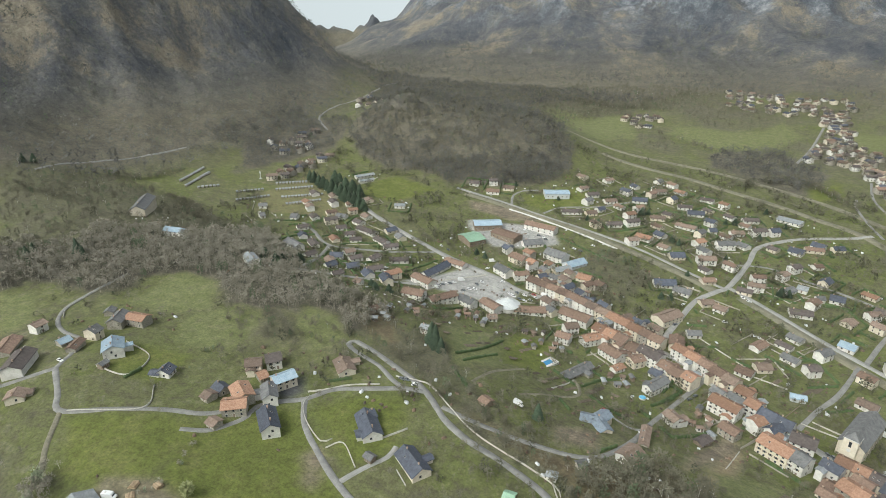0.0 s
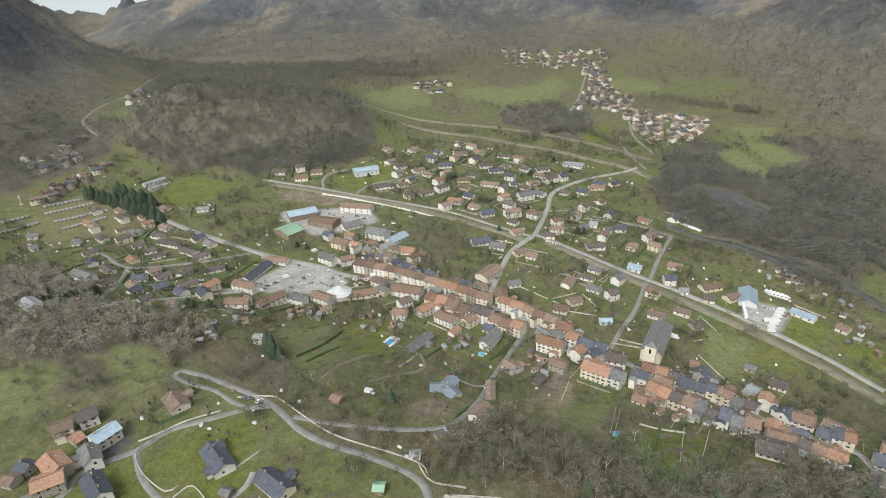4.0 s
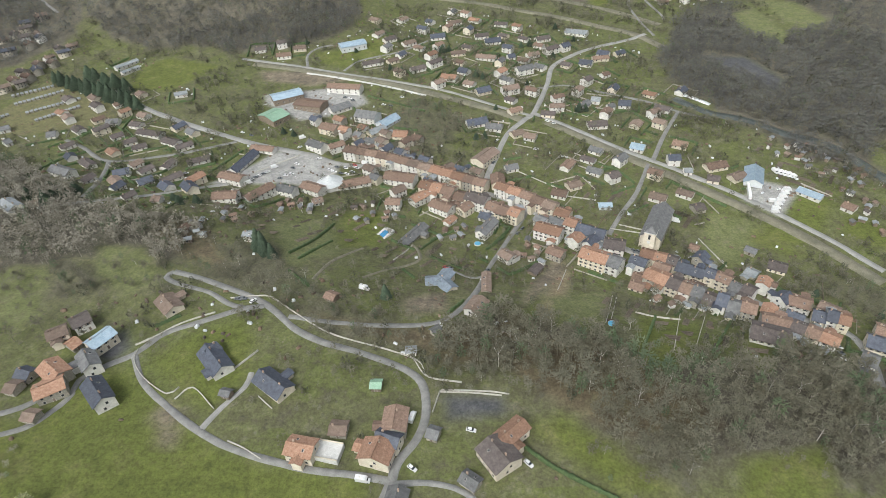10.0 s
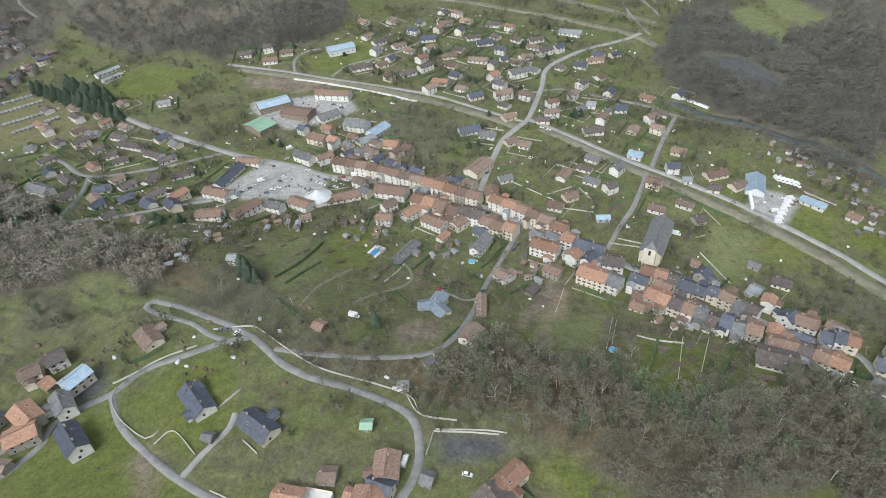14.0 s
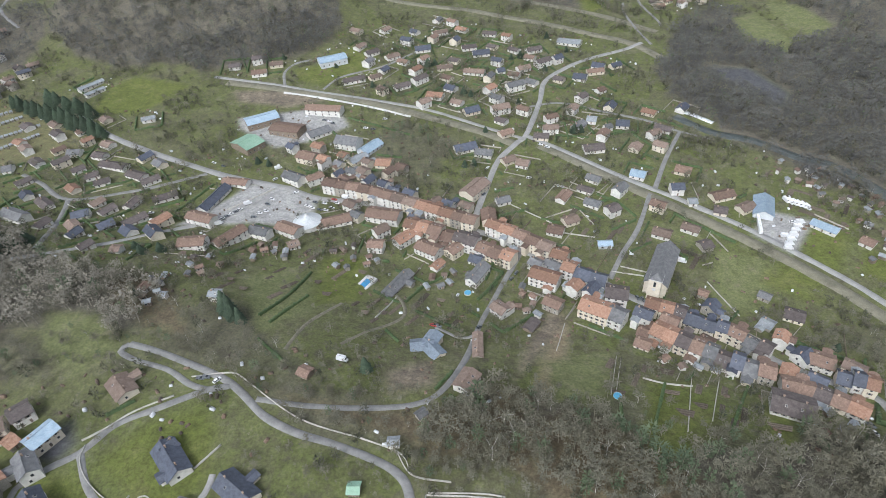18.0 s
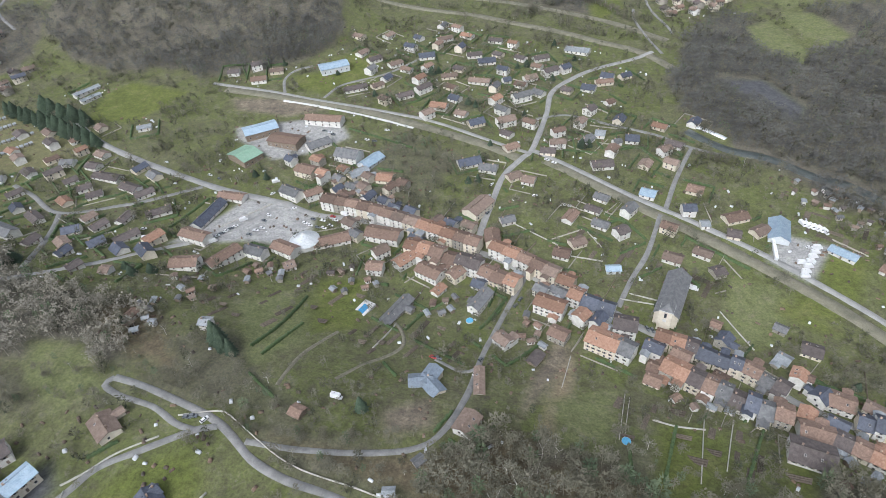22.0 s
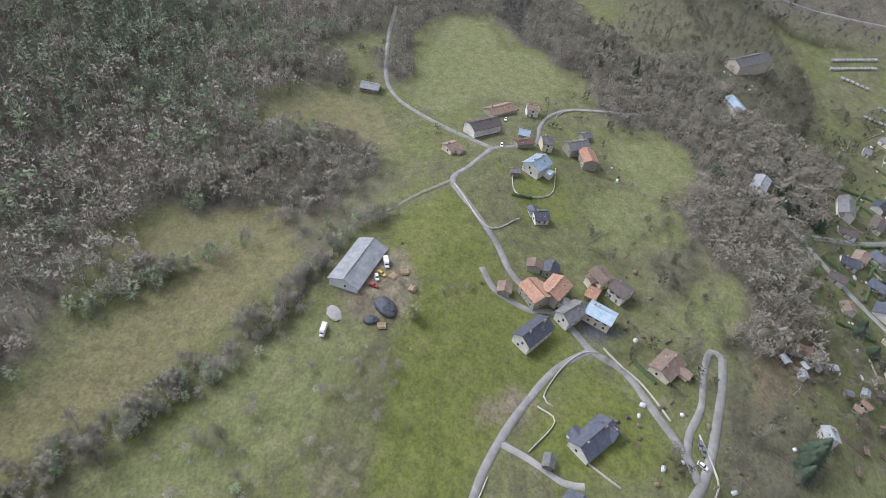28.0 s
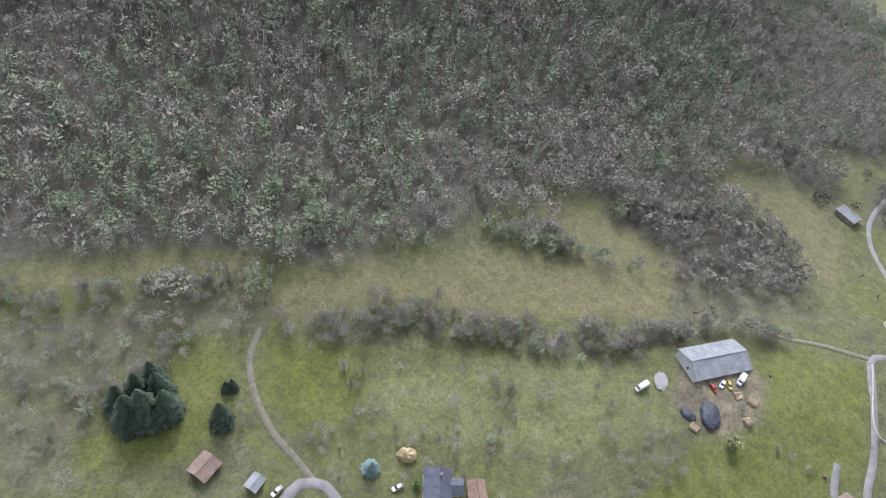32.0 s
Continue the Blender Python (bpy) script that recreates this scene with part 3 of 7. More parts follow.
    l.new(xyz.outputs[1], north.inputs["Value"])
    above = n.new("ShaderNodeMath")
    above.operation = "MULTIPLY"
    l.new(high.outputs[0], above.inputs[0])
    l.new(north.outputs[0], above.inputs[1])
    l.new(above.outputs[0], rocky.inputs[0])
    l.new(crag, rocky.inputs[1])
    # grey-blue rock, with distance haze put into its blue cast
    hazed_rock = ramp(slope_noise(48.0, 10, 0.80), [(0.38, (0.060, 0.070, 0.084)), (0.50, (0.120, 0.132, 0.150)), (0.57, (0.21, 0.222, 0.24)), (0.68, (0.40, 0.405, 0.41))])
    # wood and grass tones of the mountains, blued to stand in for haze
    hazed_heath = ramp(slope_noise(210.0, 12, 0.78), [(0.36, (0.048, 0.055, 0.068)), (0.46, (0.086, 0.091, 0.101)), (0.53, (0.135, 0.131, 0.125)), (0.585, (0.225, 0.195, 0.148)), (0.70, (0.26, 0.24, 0.18))])
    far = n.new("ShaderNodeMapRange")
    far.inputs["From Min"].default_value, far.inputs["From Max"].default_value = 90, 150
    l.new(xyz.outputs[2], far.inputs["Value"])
    floor = mix(floor, hazed_heath, far.outputs[0])
    col = mix(base, floor, s1.outputs[2])
    for c, fac in ((sand, s3.outputs[2]), (bracken, s3.outputs[1]), (tilled, s3.outputs[0]), (dull, s2.outputs[0]), (pale, s2.outputs[2]), (lush, s1.outputs[0]), (bare, s1.outputs[1]), (plaza, s2.outputs[1])):
        col = mix(col, c, fac)
    col = mix(col, hazed_rock, rocky.outputs[0])
    tuft = ramp(small, [(0.36, (0.18, 0.18, 0.18)), (0.5, (0.5, 0.5, 0.5)), (0.66, (0.80, 0.80, 0.78))])
    col = mix(col, tuft, 0.45, "OVERLAY")
    clump = ramp(noise_of(4.2, 6, 0.7), [(0.36, (0.30, 0.29, 0.30)), (0.5, (0.5, 0.5, 0.5)), (0.64, (0.68, 0.67, 0.62))])
    col = mix(col, clump, 0.5, "OVERLAY")
    l.new(col, p.inputs["Base Color"])
    bump = n.new("ShaderNodeBump")
    bump.inputs["Strength"].default_value, bump.inputs["Distance"].default_value = 0.6, 0.5
    l.new(small, bump.inputs["Height"])
    steep = n.new("ShaderNodeBump")
    steep.inputs["Distance"].default_value = 26.0
    l.new(far.outputs[0], steep.inputs["Strength"])
    l.new(crags, steep.inputs["Height"])
    l.new(bump.outputs[0], steep.inputs["Normal"])
    l.new(steep.outputs[0], p.inputs["Normal"])
    return m


ground_mesh.materials.append(ground_material())
ground = tagged(new("ground", ground_mesh), "grassy valley floor with fields, gardens and wooded slopes", "ground", "", "structure")

# ---------------- roads ----------------
ROAD_MAT = {"lane": M_ROAD, "street": M_STREET, "drive": M_STREET, "track": M_TRACK, "ballast": M_BALLAST, "kerb": M_KERB, "water": M_WATER}
ROAD_LABEL = {
    "lane": "narrow worn grey asphalt lane through the gardens", "street": "grey asphalt village street between the houses",
    "drive": "pale concrete drive beside a villa", "track": "rutted gravel track across the meadow",
    "ballast": "overgrown old railway bed beside the road", "kerb": "long pale concrete station platform edge", "water": "grey shallow mountain river below the woods",
}
LIFT = {"lane": 0.34, "street": 0.38, "drive": 0.32, "track": 0.28, "ballast": 0.30, "kerb": 0.6, "water": 0.26}
LINES = []


def smooth(pts, step=3.0):
    """A smooth line through points, in steps of about that many metres."""
    p = [Vector((*q, 0)) for q in pts]
    p = [2 * p[0] - p[1]] + p + [2 * p[-1] - p[-2]]
    out = []
    for a, b, c, d in zip(p, p[1:], p[2:], p[3:]):
        k = max(2, int((c - b).length / step))
        for i in range(k):
            t = i / k
            out.append(0.5 * (2 * b + (c - a) * t + (2 * a - 5 * b + 4 * c - d) * t * t + (3 * b - a - 3 * c + d) * t ** 3))
    out.append(p[-2])
    return out


def road(kind, width, pts):
    """A road as a draped slab with sloping sides."""
    line = smooth(pts)
    LINES.append((width, [(q.x, q.y) for q in line]))
    v, f = [], []
    count = len(line)
    for i, q in enumerate(line):
        way = line[min(i + 1, count - 1)] - line[max(i - 1, 0)]
        side = Vector((-way.y, way.x, 0)).normalized()
        w = width * (0.36 if kind == "ballast" else 0.33) * (1 + 0.03 * math.sin(i * 0.9) + 0.03 * math.sin(i * 0.37 + 2))
        for off, dz in ((-w - 0.5, -0.5), (-w, LIFT[kind]), (0, LIFT[kind] + 0.06), (w, LIFT[kind]), (w + 0.5, -0.5)):
            r = q + side * off
            v.append((r.x, r.y, gz(r.x, r.y) + dz))
    for i in range(count - 1):
        for k in range(4):
            a = i * 5 + k
            f.append((a, a + 5, a + 6, a + 1))
    me = soup(kind, v, f, [ROAD_MAT[kind]], None, 4)
    return tagged(new({"kerb": "platform", "ballast": "railway_bed", "water": "river"}.get(kind, "road" if kind in ("lane", "street") else kind), me), ROAD_LABEL[kind], {"water": "river", "kerb": "platform", "ballast": "railway bed"}.get(kind, "road"), "", "structure")


road("lane", 4.2, [(-138, 143), (-128, 150), (-123, 160), (-121, 169), (-123, 177), (-116, 187), (-107, 195), (-99, 209), (-86, 218), (-74, 226), (-66, 231), (-57, 234)])
road("lane", 4.2, [(-107, 195), (-94, 180), (-75, 168), (-57, 159), (-40, 153), (-22, 150), (-5, 148), (14, 148), (27, 147)])
road("drive", 3.4, [(-57, 160), (-53, 171), (-47, 183), (-47, 191)])
road("lane", 5, [(-117, 254), (-102, 251), (-79, 244), (-60, 237), (-49, 230), (-36, 220), (-19, 213), (-1, 209), (16, 204), (27, 199), (33, 192), (36, 178), (34, 166), (28, 155), (27, 146)])
road("lane", 4, [(-117, 254), (-119, 249), (-108, 244), (-90, 240), (-76, 233), (-67, 231)])
road("lane", 5, [(27, 147), (25, 138), (22, 130), (21, 123)])
road("lane", 3.2, [(27, 146), (41, 148), (52, 147), (59, 144), (61, 140)])
road("lane", 4, [(-42, 228), (-18, 227), (8, 229), (30, 234), (41, 245), (49, 270), (54, 303), (60, 326), (68, 351), (77, 375)])
road("street", 7, [(-101, 437), (-74, 426), (-50, 424), (-12, 417), (16, 408), (43, 397), (61, 389), (80, 376), (101, 366), (124, 353), (141, 340), (154, 332), (170, 321), (197, 309), (212, 293), (235, 280), (249, 273), (251, 255), (240, 224)])
road("street", 6.5, [(43, 397), (47, 425), (52, 450), (59, 482), (73, 507), (81, 520), (93, 574), (99, 614), (120, 642), (144, 662), (181, 683), (201, 699)])
road("street", 6.5, [(81, 518), (109, 498), (149, 466), (174, 448), (197, 432), (234, 402), (272, 363), (295, 332)])
road("street", 5, [(-232, 615), (-164, 602), (-124, 591), (-49, 572), (-2, 556), (54, 526), (80, 513)])
road("lane", 4, [(84, 566), (112, 573), (148, 559), (182, 545), (206, 528), (230, 517)])
road("lane", 4.5, [(174, 448), (188, 486), (206, 526)])
road("lane", 4.5, [(170, 443), (156, 404), (143, 379), (132, 354)])
road("street", 8, [(-340, 544), (-293, 510), (-247, 487), (-194, 465), (-156, 451), (-117, 441), (-96, 436)])
road("lane", 5, [(-327, 443), (-302, 431), (-265, 410), (-225, 424), (-205, 434), (-173, 453)])
road("lane", 5, [(-265, 410), (-246, 372), (-227, 331)])
road("street", 6, [(-231, 315), (-212, 328), (-192, 346), (-171, 369), (-145, 389), (-122, 411), (-107, 432)])
road("lane", 4, [(-154, 600), (-162, 625), (-156, 643), (-141, 653)])
road("lane", 4, [(-114, 594), (-101, 620), (-62, 645), (-24, 690)])
road("lane", 4, [(195, 808), (193, 779), (200, 734), (210, 694)])
road("lane", 4, [(-230, 139), (-241, 121), (-263, 94), (-283, 72), (-309, 60), (-369, 49), (-422, 43)])
road("lane", 3.4, [(-230, 139), (-239, 155), (-249, 165), (-271, 167), (-291, 174), (-304, 188), (-309, 211), (-312, 238)])
road("lane", 4.2, [(-230, 139), (-209, 128), (-195, 121), (-174, 135), (-155, 149), (-140, 157), (-133, 166), (-131, 181), (-123, 191)])
road("track", 3.2, [(-195, 121), (-179, 105), (-165, 94), (-157, 81)])
road("track", 3, [(36, -5), (44, 5), (47, 20), (46, 36), (42, 49), (39, 60)])
road("lane", 5, [(51, 60), (44, 57), (37, 61), (35, 68)])
road("track", 2.4, [(-40, 260), (-39, 270), (-36, 287), (-26, 310)])
road("track", 2.6, [(-15, 270), (-5, 285), (7, 298), (11, 308), (7, 320), (2, 326)])
road("drive", 3, [(30, 297), (45, 289), (54, 295)])
road("lane", 5, [(-494, 694), (-545, 737), (-567, 786), (-586, 910), (-632, 1098), (-575, 1075)])
road("lane", 4, [(-575, 320), (-605, 390), (-596, 455), (-586, 514)])
road("lane", 4, [(216, 882), (213, 815), (226, 756), (227, 741)])
road("lane", 5, [(173, 1142), (153, 1010), (134, 926)])
road("ballast", 12, [(-215, 605), (-149, 592), (-85, 578), (-12, 549), (39, 525), (73, 505)])
road("ballast", 12, [(92, 504), (123, 479), (153, 454), (174, 437), (202, 415), (234, 387), (262, 359), (290, 321)])
road("ballast", 13, [(-108, 818), (6, 792), (56, 770), (110, 746), (148, 723), (189, 698), (214, 664)])
road("kerb", 3, [(-151, 587), (-108, 577), (-58, 561), (-21, 546)])
road("water", 13, [(207, 552), (232, 527), (262, 514), (287, 492), (312, 477), (335, 434), (347, 398)])
road("ballast", 12, [(-218, 880), (-90, 854), (38, 833), (155, 778), (220, 725)])

# ---------------- houses ----------------
PITCH = {"slate": 0.62, "blue": 0.5, "grey": 0.55}
EAVES = {1: 2.9, 2: 5.4, 3: 7.9}
ROOF_WORD = {"orange": "orange tiled", "rust": "weathered red-brown tiled", "brown": "brown tiled", "umber": "dark brown tiled", "slate": "dark blue-grey slate", "grey": "grey slate", "blue": "pale blue-grey", "green": "green sheet-metal", "pale": "pale grey sheet"}
WALL_WORD = {"cream": "cream rendered walls", "white": "white rendered walls", "stone": "grey rubble-stone walls", "wood": "weathered board walls", "pale": "pale metal cladding"}
HOUSES = []


def window_mesh(w, h):
    """A framed window in one piece: proud frame, set-back pane, and a sill."""
    bm = bmesh.new()
    rings = []
    for grow, y in ((0.11, -0.1), (0.11, 0.07), (0.0, 0.07), (0.0, 0.01)):
        rings.append([bm.verts.new(q) for q in ((-w / 2 - grow, y, -grow), (w / 2 + grow, y, -grow), (w / 2 + grow, y, h + grow), (-w / 2 - grow, y, h + grow))])
    for p, q in zip(rings, rings[1:]):
        for k in range(4):
            bm.faces.new((p[k], p[(k + 1) % 4], q[(k + 1) % 4], q[k]))
    bm.faces.new(rings[-1]).material_index = 1
    bmesh.ops.recalc_face_normals(bm, faces=bm.faces)
    return done("window", bm, M_FRAME, M_PANE)


def shutter_mesh(w, h):
    bm = bmesh.new()
    box(bm, -w / 4, w / 4, 0.0, 0.06, -0.03, h + 0.03)
    return done("shutter", bm, M_DOOR)


def chimney_mesh():
    bm = bmesh.new()
    box(bm, -0.38, 0.38, -0.28, 0.28, -1.3, 0.75)
    box(bm, -0.46, 0.46, -0.36, 0.36, 0.75, 0.87)
    box(bm, -0.24, 0.24, -0.13, 0.13, 0.87, 1.12)
    return done("chimney", bm, M_BRICK)


def door_mesh():
    bm = bmesh.new()
    box(bm, -0.5, 0.5, -0.08, 0.05, 0, 2.1)
    box(bm, -0.62, -0.5, -0.08, 0.09, 0, 2.22, 1)
    box(bm, 0.5, 0.62, -0.08, 0.09, 0, 2.22, 1)
    box(bm, -0.62, 0.62, -0.08, 0.09, 2.1, 2.24, 1)
    return done("door", bm, M_DOOR, M_FRAME)


def skylight_mesh():
    bm = bmesh.new()
    box(bm, -0.45, 0.45, -0.6, 0.6, -0.05, 0.1)
    box(bm, -0.36, 0.36, -0.5, 0.5, 0.1, 0.12, 1)
    return done("skylight", bm, M_FRAME, M_PANE)


SKYLIGHT = skylight_mesh()
WINDOW, SHUTTERS, CHIMNEY, DOOR = window_mesh(1.0, 1.3), shutter_mesh(1.0, 1.3), chimney_mesh(), door_mesh()
VARIED = random.Random(11)


def shell(long, wide, eaves, rise, roof, wall, deep=3.0):
    """Walls with gables, and a roof of two slabs with eaves."""
    a, b = long / 2 - 0.25, wide / 2 - 0.25
    bm = bmesh.new()
    top = eaves + rise * (b / (wide / 2)) - 0.05
    lo = [bm.verts.new((x, y, -deep)) for x, y in ((-a, -b), (a, -b), (a, b), (-a, b))]
    hi = [bm.verts.new((x, y, eaves)) for x, y in ((-a, -b), (a, -b), (a, b), (-a, b))]
    r0, r1 = bm.verts.new((-a, 0, top)), bm.verts.new((a, 0, top))
    for q in ((lo[0], lo[1], hi[1], hi[0]), (lo[2], lo[3], hi[3], hi[2]), (lo[1], lo[2], hi[2], r1, hi[1]), (lo[3], lo[0], hi[0], r0, hi[3])):
        bm.faces.new(q)
    walls = done("wall", bm, WALL[wall])
    bm = bmesh.new()
    e, th = 0.45, 0.2
    slope = rise / (wide / 2)
    sag = 0.05 + 0.01 * long
    for s in (-1, 1):
        ring = []
        for x in (-long / 2 - 0.3, 0, long / 2 + 0.3):
            dz = -sag if x == 0 else 0
            yo = s * (wide / 2 + e)
            ring.append([bm.verts.new((x, 0, eaves + rise + 0.12 + dz)), bm.verts.new((x, yo, eaves - e * slope + 0.12 + dz * 0.5)), bm.verts.new((x, yo, eaves - e * slope - th + 0.12 + dz * 0.5)), bm.verts.new((x, 0, eaves + rise - th + 0.12 + dz))])
        for p, q in zip(ring, ring[1:]):
            for i in range(4):
                j = (i + 1) % 4
                bm.faces.new((p[i], p[j], q[j], q[i]) if s > 0 else (p[j], p[i], q[i], q[j]))
        for cap in (ring[0], ring[-1]):
            bm.faces.new(cap)
    bmesh.ops.recalc_face_normals(bm, faces=bm.faces)
    roofs = done("roof", bm, ROOF[roof])
    bm = bmesh.new()
    box(bm, -long / 2 - 0.3, long / 2 + 0.3, -0.14, 0.14, eaves + rise + 0.02 - sag * 0.6, eaves + rise + 0.2)
    return walls, roofs, done("ridge_cap", bm, ROOF[roof])


def house(x, y, turn, long, wide, storeys, roof, wall, name="house", group="", far=False):
    """A house whose ridge runs along its turn, with storeys, openings and a chimney."""
    big = wide >= 16
    eaves = 5.0 if big else EAVES[storeys]
    rise = (0.22 if big else PITCH.get(roof, 0.42)) * wide / 2
    z = gz(x, y)
    hut = long * wide < 45 and storeys == 1
    if hut and name == "house":
        name = "garden_shed"
    elif wall in ("wood", "pale") and name == "house":
        name = "barn"
    words = "%s %s, %s roof, %s" % ({1: "single-storey", 2: "two-storey", 3: "three-storey"}[storeys], {"garden_shed": "shed", "barn": "barn", "row_house": "terraced house", "townhouse": "village house", "villa": "villa"}.get(name, "house"), ROOF_WORD[roof], WALL_WORD[wall])
    h = thing(name, x, y, z, turn, words, {"garden_shed": "shed", "barn": "barn"}.get(name, "house"), group)
    HOUSES.append((x, y, math.hypot(long, wide) / 2))
    walls, roofs, cap = shell(long, wide, eaves, rise, roof, wall)
    part("wall", walls, h)
    part("roof", roofs, h)
    if not far:
        part("ridge_cap", cap, h)
    away = math.hypot(x - 60, y - 80)
    if not hut and wall not in ("wood", "pale"):
        for k in range(2 if long > 13 and away < 420 else 1):
            cx = (long * 0.32) * (1 if k else -1) * VARIED.choice((1, 0.8))
            part("chimney", CHIMNEY, h, pose(cx, VARIED.choice((0, 0.6)), eaves + rise + 0.1))
    floors = storeys if not big else 1
    gap = 3.1 if away < 330 else 4.2
    count = max(1, min(int((long - 1.2) / gap), 5))
    shutters = wall in ("cream", "white") and away < 290 and not hut
    if far:
        floors, count, shutters = min(floors, 2), 2, False
    if (name in ("row_house", "townhouse") and VARIED.random() < 0.7) or (away < 300 and not hut and wide >= 8 and wall not in ("wood", "pale") and VARIED.random() < 0.7):
        s, out_, w_ = VARIED.choice((-1, 1)), VARIED.uniform(2.5, 5), VARIED.uniform(3.6, 5.5)
        e_ = eaves * VARIED.choice((0.55, 0.75, 0.9)) if storeys > 1 else 2.5
        a_wall, a_roof, _ = shell(out_ + 2.5, w_, min(e_, eaves - 0.2), 0.4 * w_ / 2, VARIED.choice((roof, roof, "rust", "pale")) if name != "house" else roof, wall)
        at_ = pose(VARIED.uniform(-0.25, 0.25) * long, s * (wide / 2 + out_ / 2 - 1.2), 0, 0, 0, 90)
        annex = part("annex", a_wall, h, at_)
        part("annex_roof", a_roof, annex)
    if not hut and away < 330 and wall not in ("wood", "pale") and VARIED.random() < 0.5:
        tilt = math.degrees(math.atan2(rise, wide / 2))
        for k in range(VARIED.choice((1, 2))):
            s = VARIED.choice((-1, 1))
            part("skylight", SKYLIGHT, h, pose((k - 0.5) * long * 0.35, s * wide * 0.25, eaves + rise * 0.5 + 0.15, -s * tilt, 0, 0))
    for s in (-1, 1):
        # backs that face away up the valley have no openings to be seen
        if away > 240 and s * math.cos(radians(turn)) > 0.45:
            continue
        for fl in range(floors):
            for i in range(count):
                px = (i - (count - 1) / 2) * (long - 1.5) / count
                m = pose(px, s * (wide / 2 - 0.25), fl * 2.55 + 0.95, 0, 0, 0 if s > 0 else 180)
                if fl == 0 and s < 0 and i == count // 2:
                    part("door", DOOR, h, pose(px, s * (wide / 2 - 0.25), 0.05, 0, 0, 180))
                    continue
                if hut and (s > 0 or i):
                    continue
                w = part("window", WINDOW, h, m)
                if shutters and storeys > 1 and fl == 1:
                    for side in (-1, 1):
                        part("shutter", SHUTTERS, w, pose(side * 0.9, 0.01, 0))
    if name != "row_house" and not hut and not far and away < 300 and wide > 6:
        for s in (-1, 1):
            for fl in range(floors):
                part("window", WINDOW, h, pose(s * (long / 2 - 0.25), 0.8 if fl % 2 else -0.9, fl * 2.55 + 0.95, 0, 0, -90 * s))
    return h


def row_house(x, y, turn, long, wide, storeys, roof, wall):
    return house(x, y, turn, long, wide, storeys, roof, wall, "row_house", "terraced houses along the village street")


house(-10.5, 154.4, -6, 11.8, 9, 2, "orange", "cream")
house(1.5, 166.0, 1, 7.3, 7, 1, "brown", "stone")
house(20.0, 155.9, -99, 9.8, 13, 2, "orange", "cream")
house(23.6, 162.1, -15, 10.3, 7, 2, "slate", "cream")
house(24.6, 170.8, -87, 11.7, 10, 2, "rust", "stone")
house(40.9, 168.2, -14, 5.0, 6, 1, "grey", "stone")
house(72.8, 170.7, 47, 13.4, 8, 2, "orange", "cream")
house(68.1, 160.3, -50, 13.7, 13, 2, "umber", "cream")
house(57.8, 149.5, -31, 7.5, 6, 1, "grey", "stone")
house(12.2, 189.5, 3, 5.0, 5, 1, "green", "wood")
house(-33.6, 184.6, -31, 18.0, 10, 1, "slate", "cream")
house(-65.2, 194.3, -42, 19.0, 10, 1, "slate", "white")
house(-69.3, 199.8, -116, 6.7, 7, 1, "slate", "white")
house(-104.9, 226.8, -38, 14.3, 10, 1, "brown", "cream")
house(-121.7, 185.1, -42, 13.0, 8, 2, "grey", "white")
house(-124.3, 198.6, 65, 12.4, 9, 2, "blue", "cream")
house(-137.8, 195.9, 67, 5.3, 8, 1, "orange", "stone")
house(-147.3, 199.7, 39, 9.0, 9, 2, "brown", "cream")
house(-141.4, 208.8, 50, 8.8, 10, 2, "umber", "white")
house(-133.3, 177.6, -29, 13.8, 10, 2, "orange", "stone")
house(-128.6, 168.3, 39, 12.2, 10, 2, "orange", "stone")
house(-146.6, 175.6, -12, 8.0, 7, 1, "slate", "stone")
house(-146.6, 167.7, -4, 5.7, 7, 1, "brown", "stone")
house(-106.5, 168.7, -38, 17.0, 9, 2, "slate", "white")
house(-127.8, 154.5, -3, 6.2, 6, 1, "brown", "stone")
house(-52.6, 177.4, -10, 5.0, 4, 1, "grey", "wood")
house(30.5, 137.2, -95, 12.7, 8, 1, "grey", "stone")
house(-281.5, 140.2, 133, 19.4, 10, 1, "rust", "stone")
house(-287.5, 161.1, 97, 7.8, 8, 2, "brown", "white")
house(-249.4, 131.4, 131, 20.4, 11, 2, "umber", "white")
house(-223.8, 116.3, 136, 7.6, 9, 1, "brown", "cream")
house(-252.4, 156.7, 87, 6.6, 7, 1, "blue", "stone")
house(-240.7, 156.7, 121, 11.3, 6, 1, "rust", "stone")
house(-244.7, 170.0, 104, 6.7, 9, 2, "grey", "cream")
house(-218.6, 165.0, 146, 13.2, 11, 2, "blue", "white")
house(-249.3, 188.5, 123, 14.1, 9, 2, "grey", "stone")
house(-240.1, 195.4, 12, 13.5, 9, 2, "orange", "stone")
house(-268.8, 195.2, 126, 6.4, 6, 1, "grey", "stone")
house(-180.6, 168.7, 113, 7.8, 8, 1, "slate", "white")
house(-210.1, 153.1, 101, 5.0, 4, 1, "grey", "wood")
house(-284.6, 54.9, 91, 12.0, 9, 1, "pale", "wood")
house(-428.1, 334.9, 131, 44.0, 14, 3, "grey", "cream")
house(-346.0, 307.1, 11, 21.0, 9, 2, "blue", "white")
house(4.2, 79.4, 61, 10.7, 9, 2, "slate", "cream")
house(-8.1, 86.3, 68, 6.0, 6, 1, "rust", "stone")
house(69.7, 38.6, 31, 7.5, 7, 1, "brown", "wood")
house(57.0, 50.7, 33, 5.0, 4, 1, "pale", "wood")
house(-19.7, 404.7, -12, 24.5, 13, 2, "rust", "white")
house(-0.8, 380.7, 49, 16.3, 9, 2, "orange", "white")
house(16.7, 370.5, -29, 17.2, 11, 2, "rust", "white")
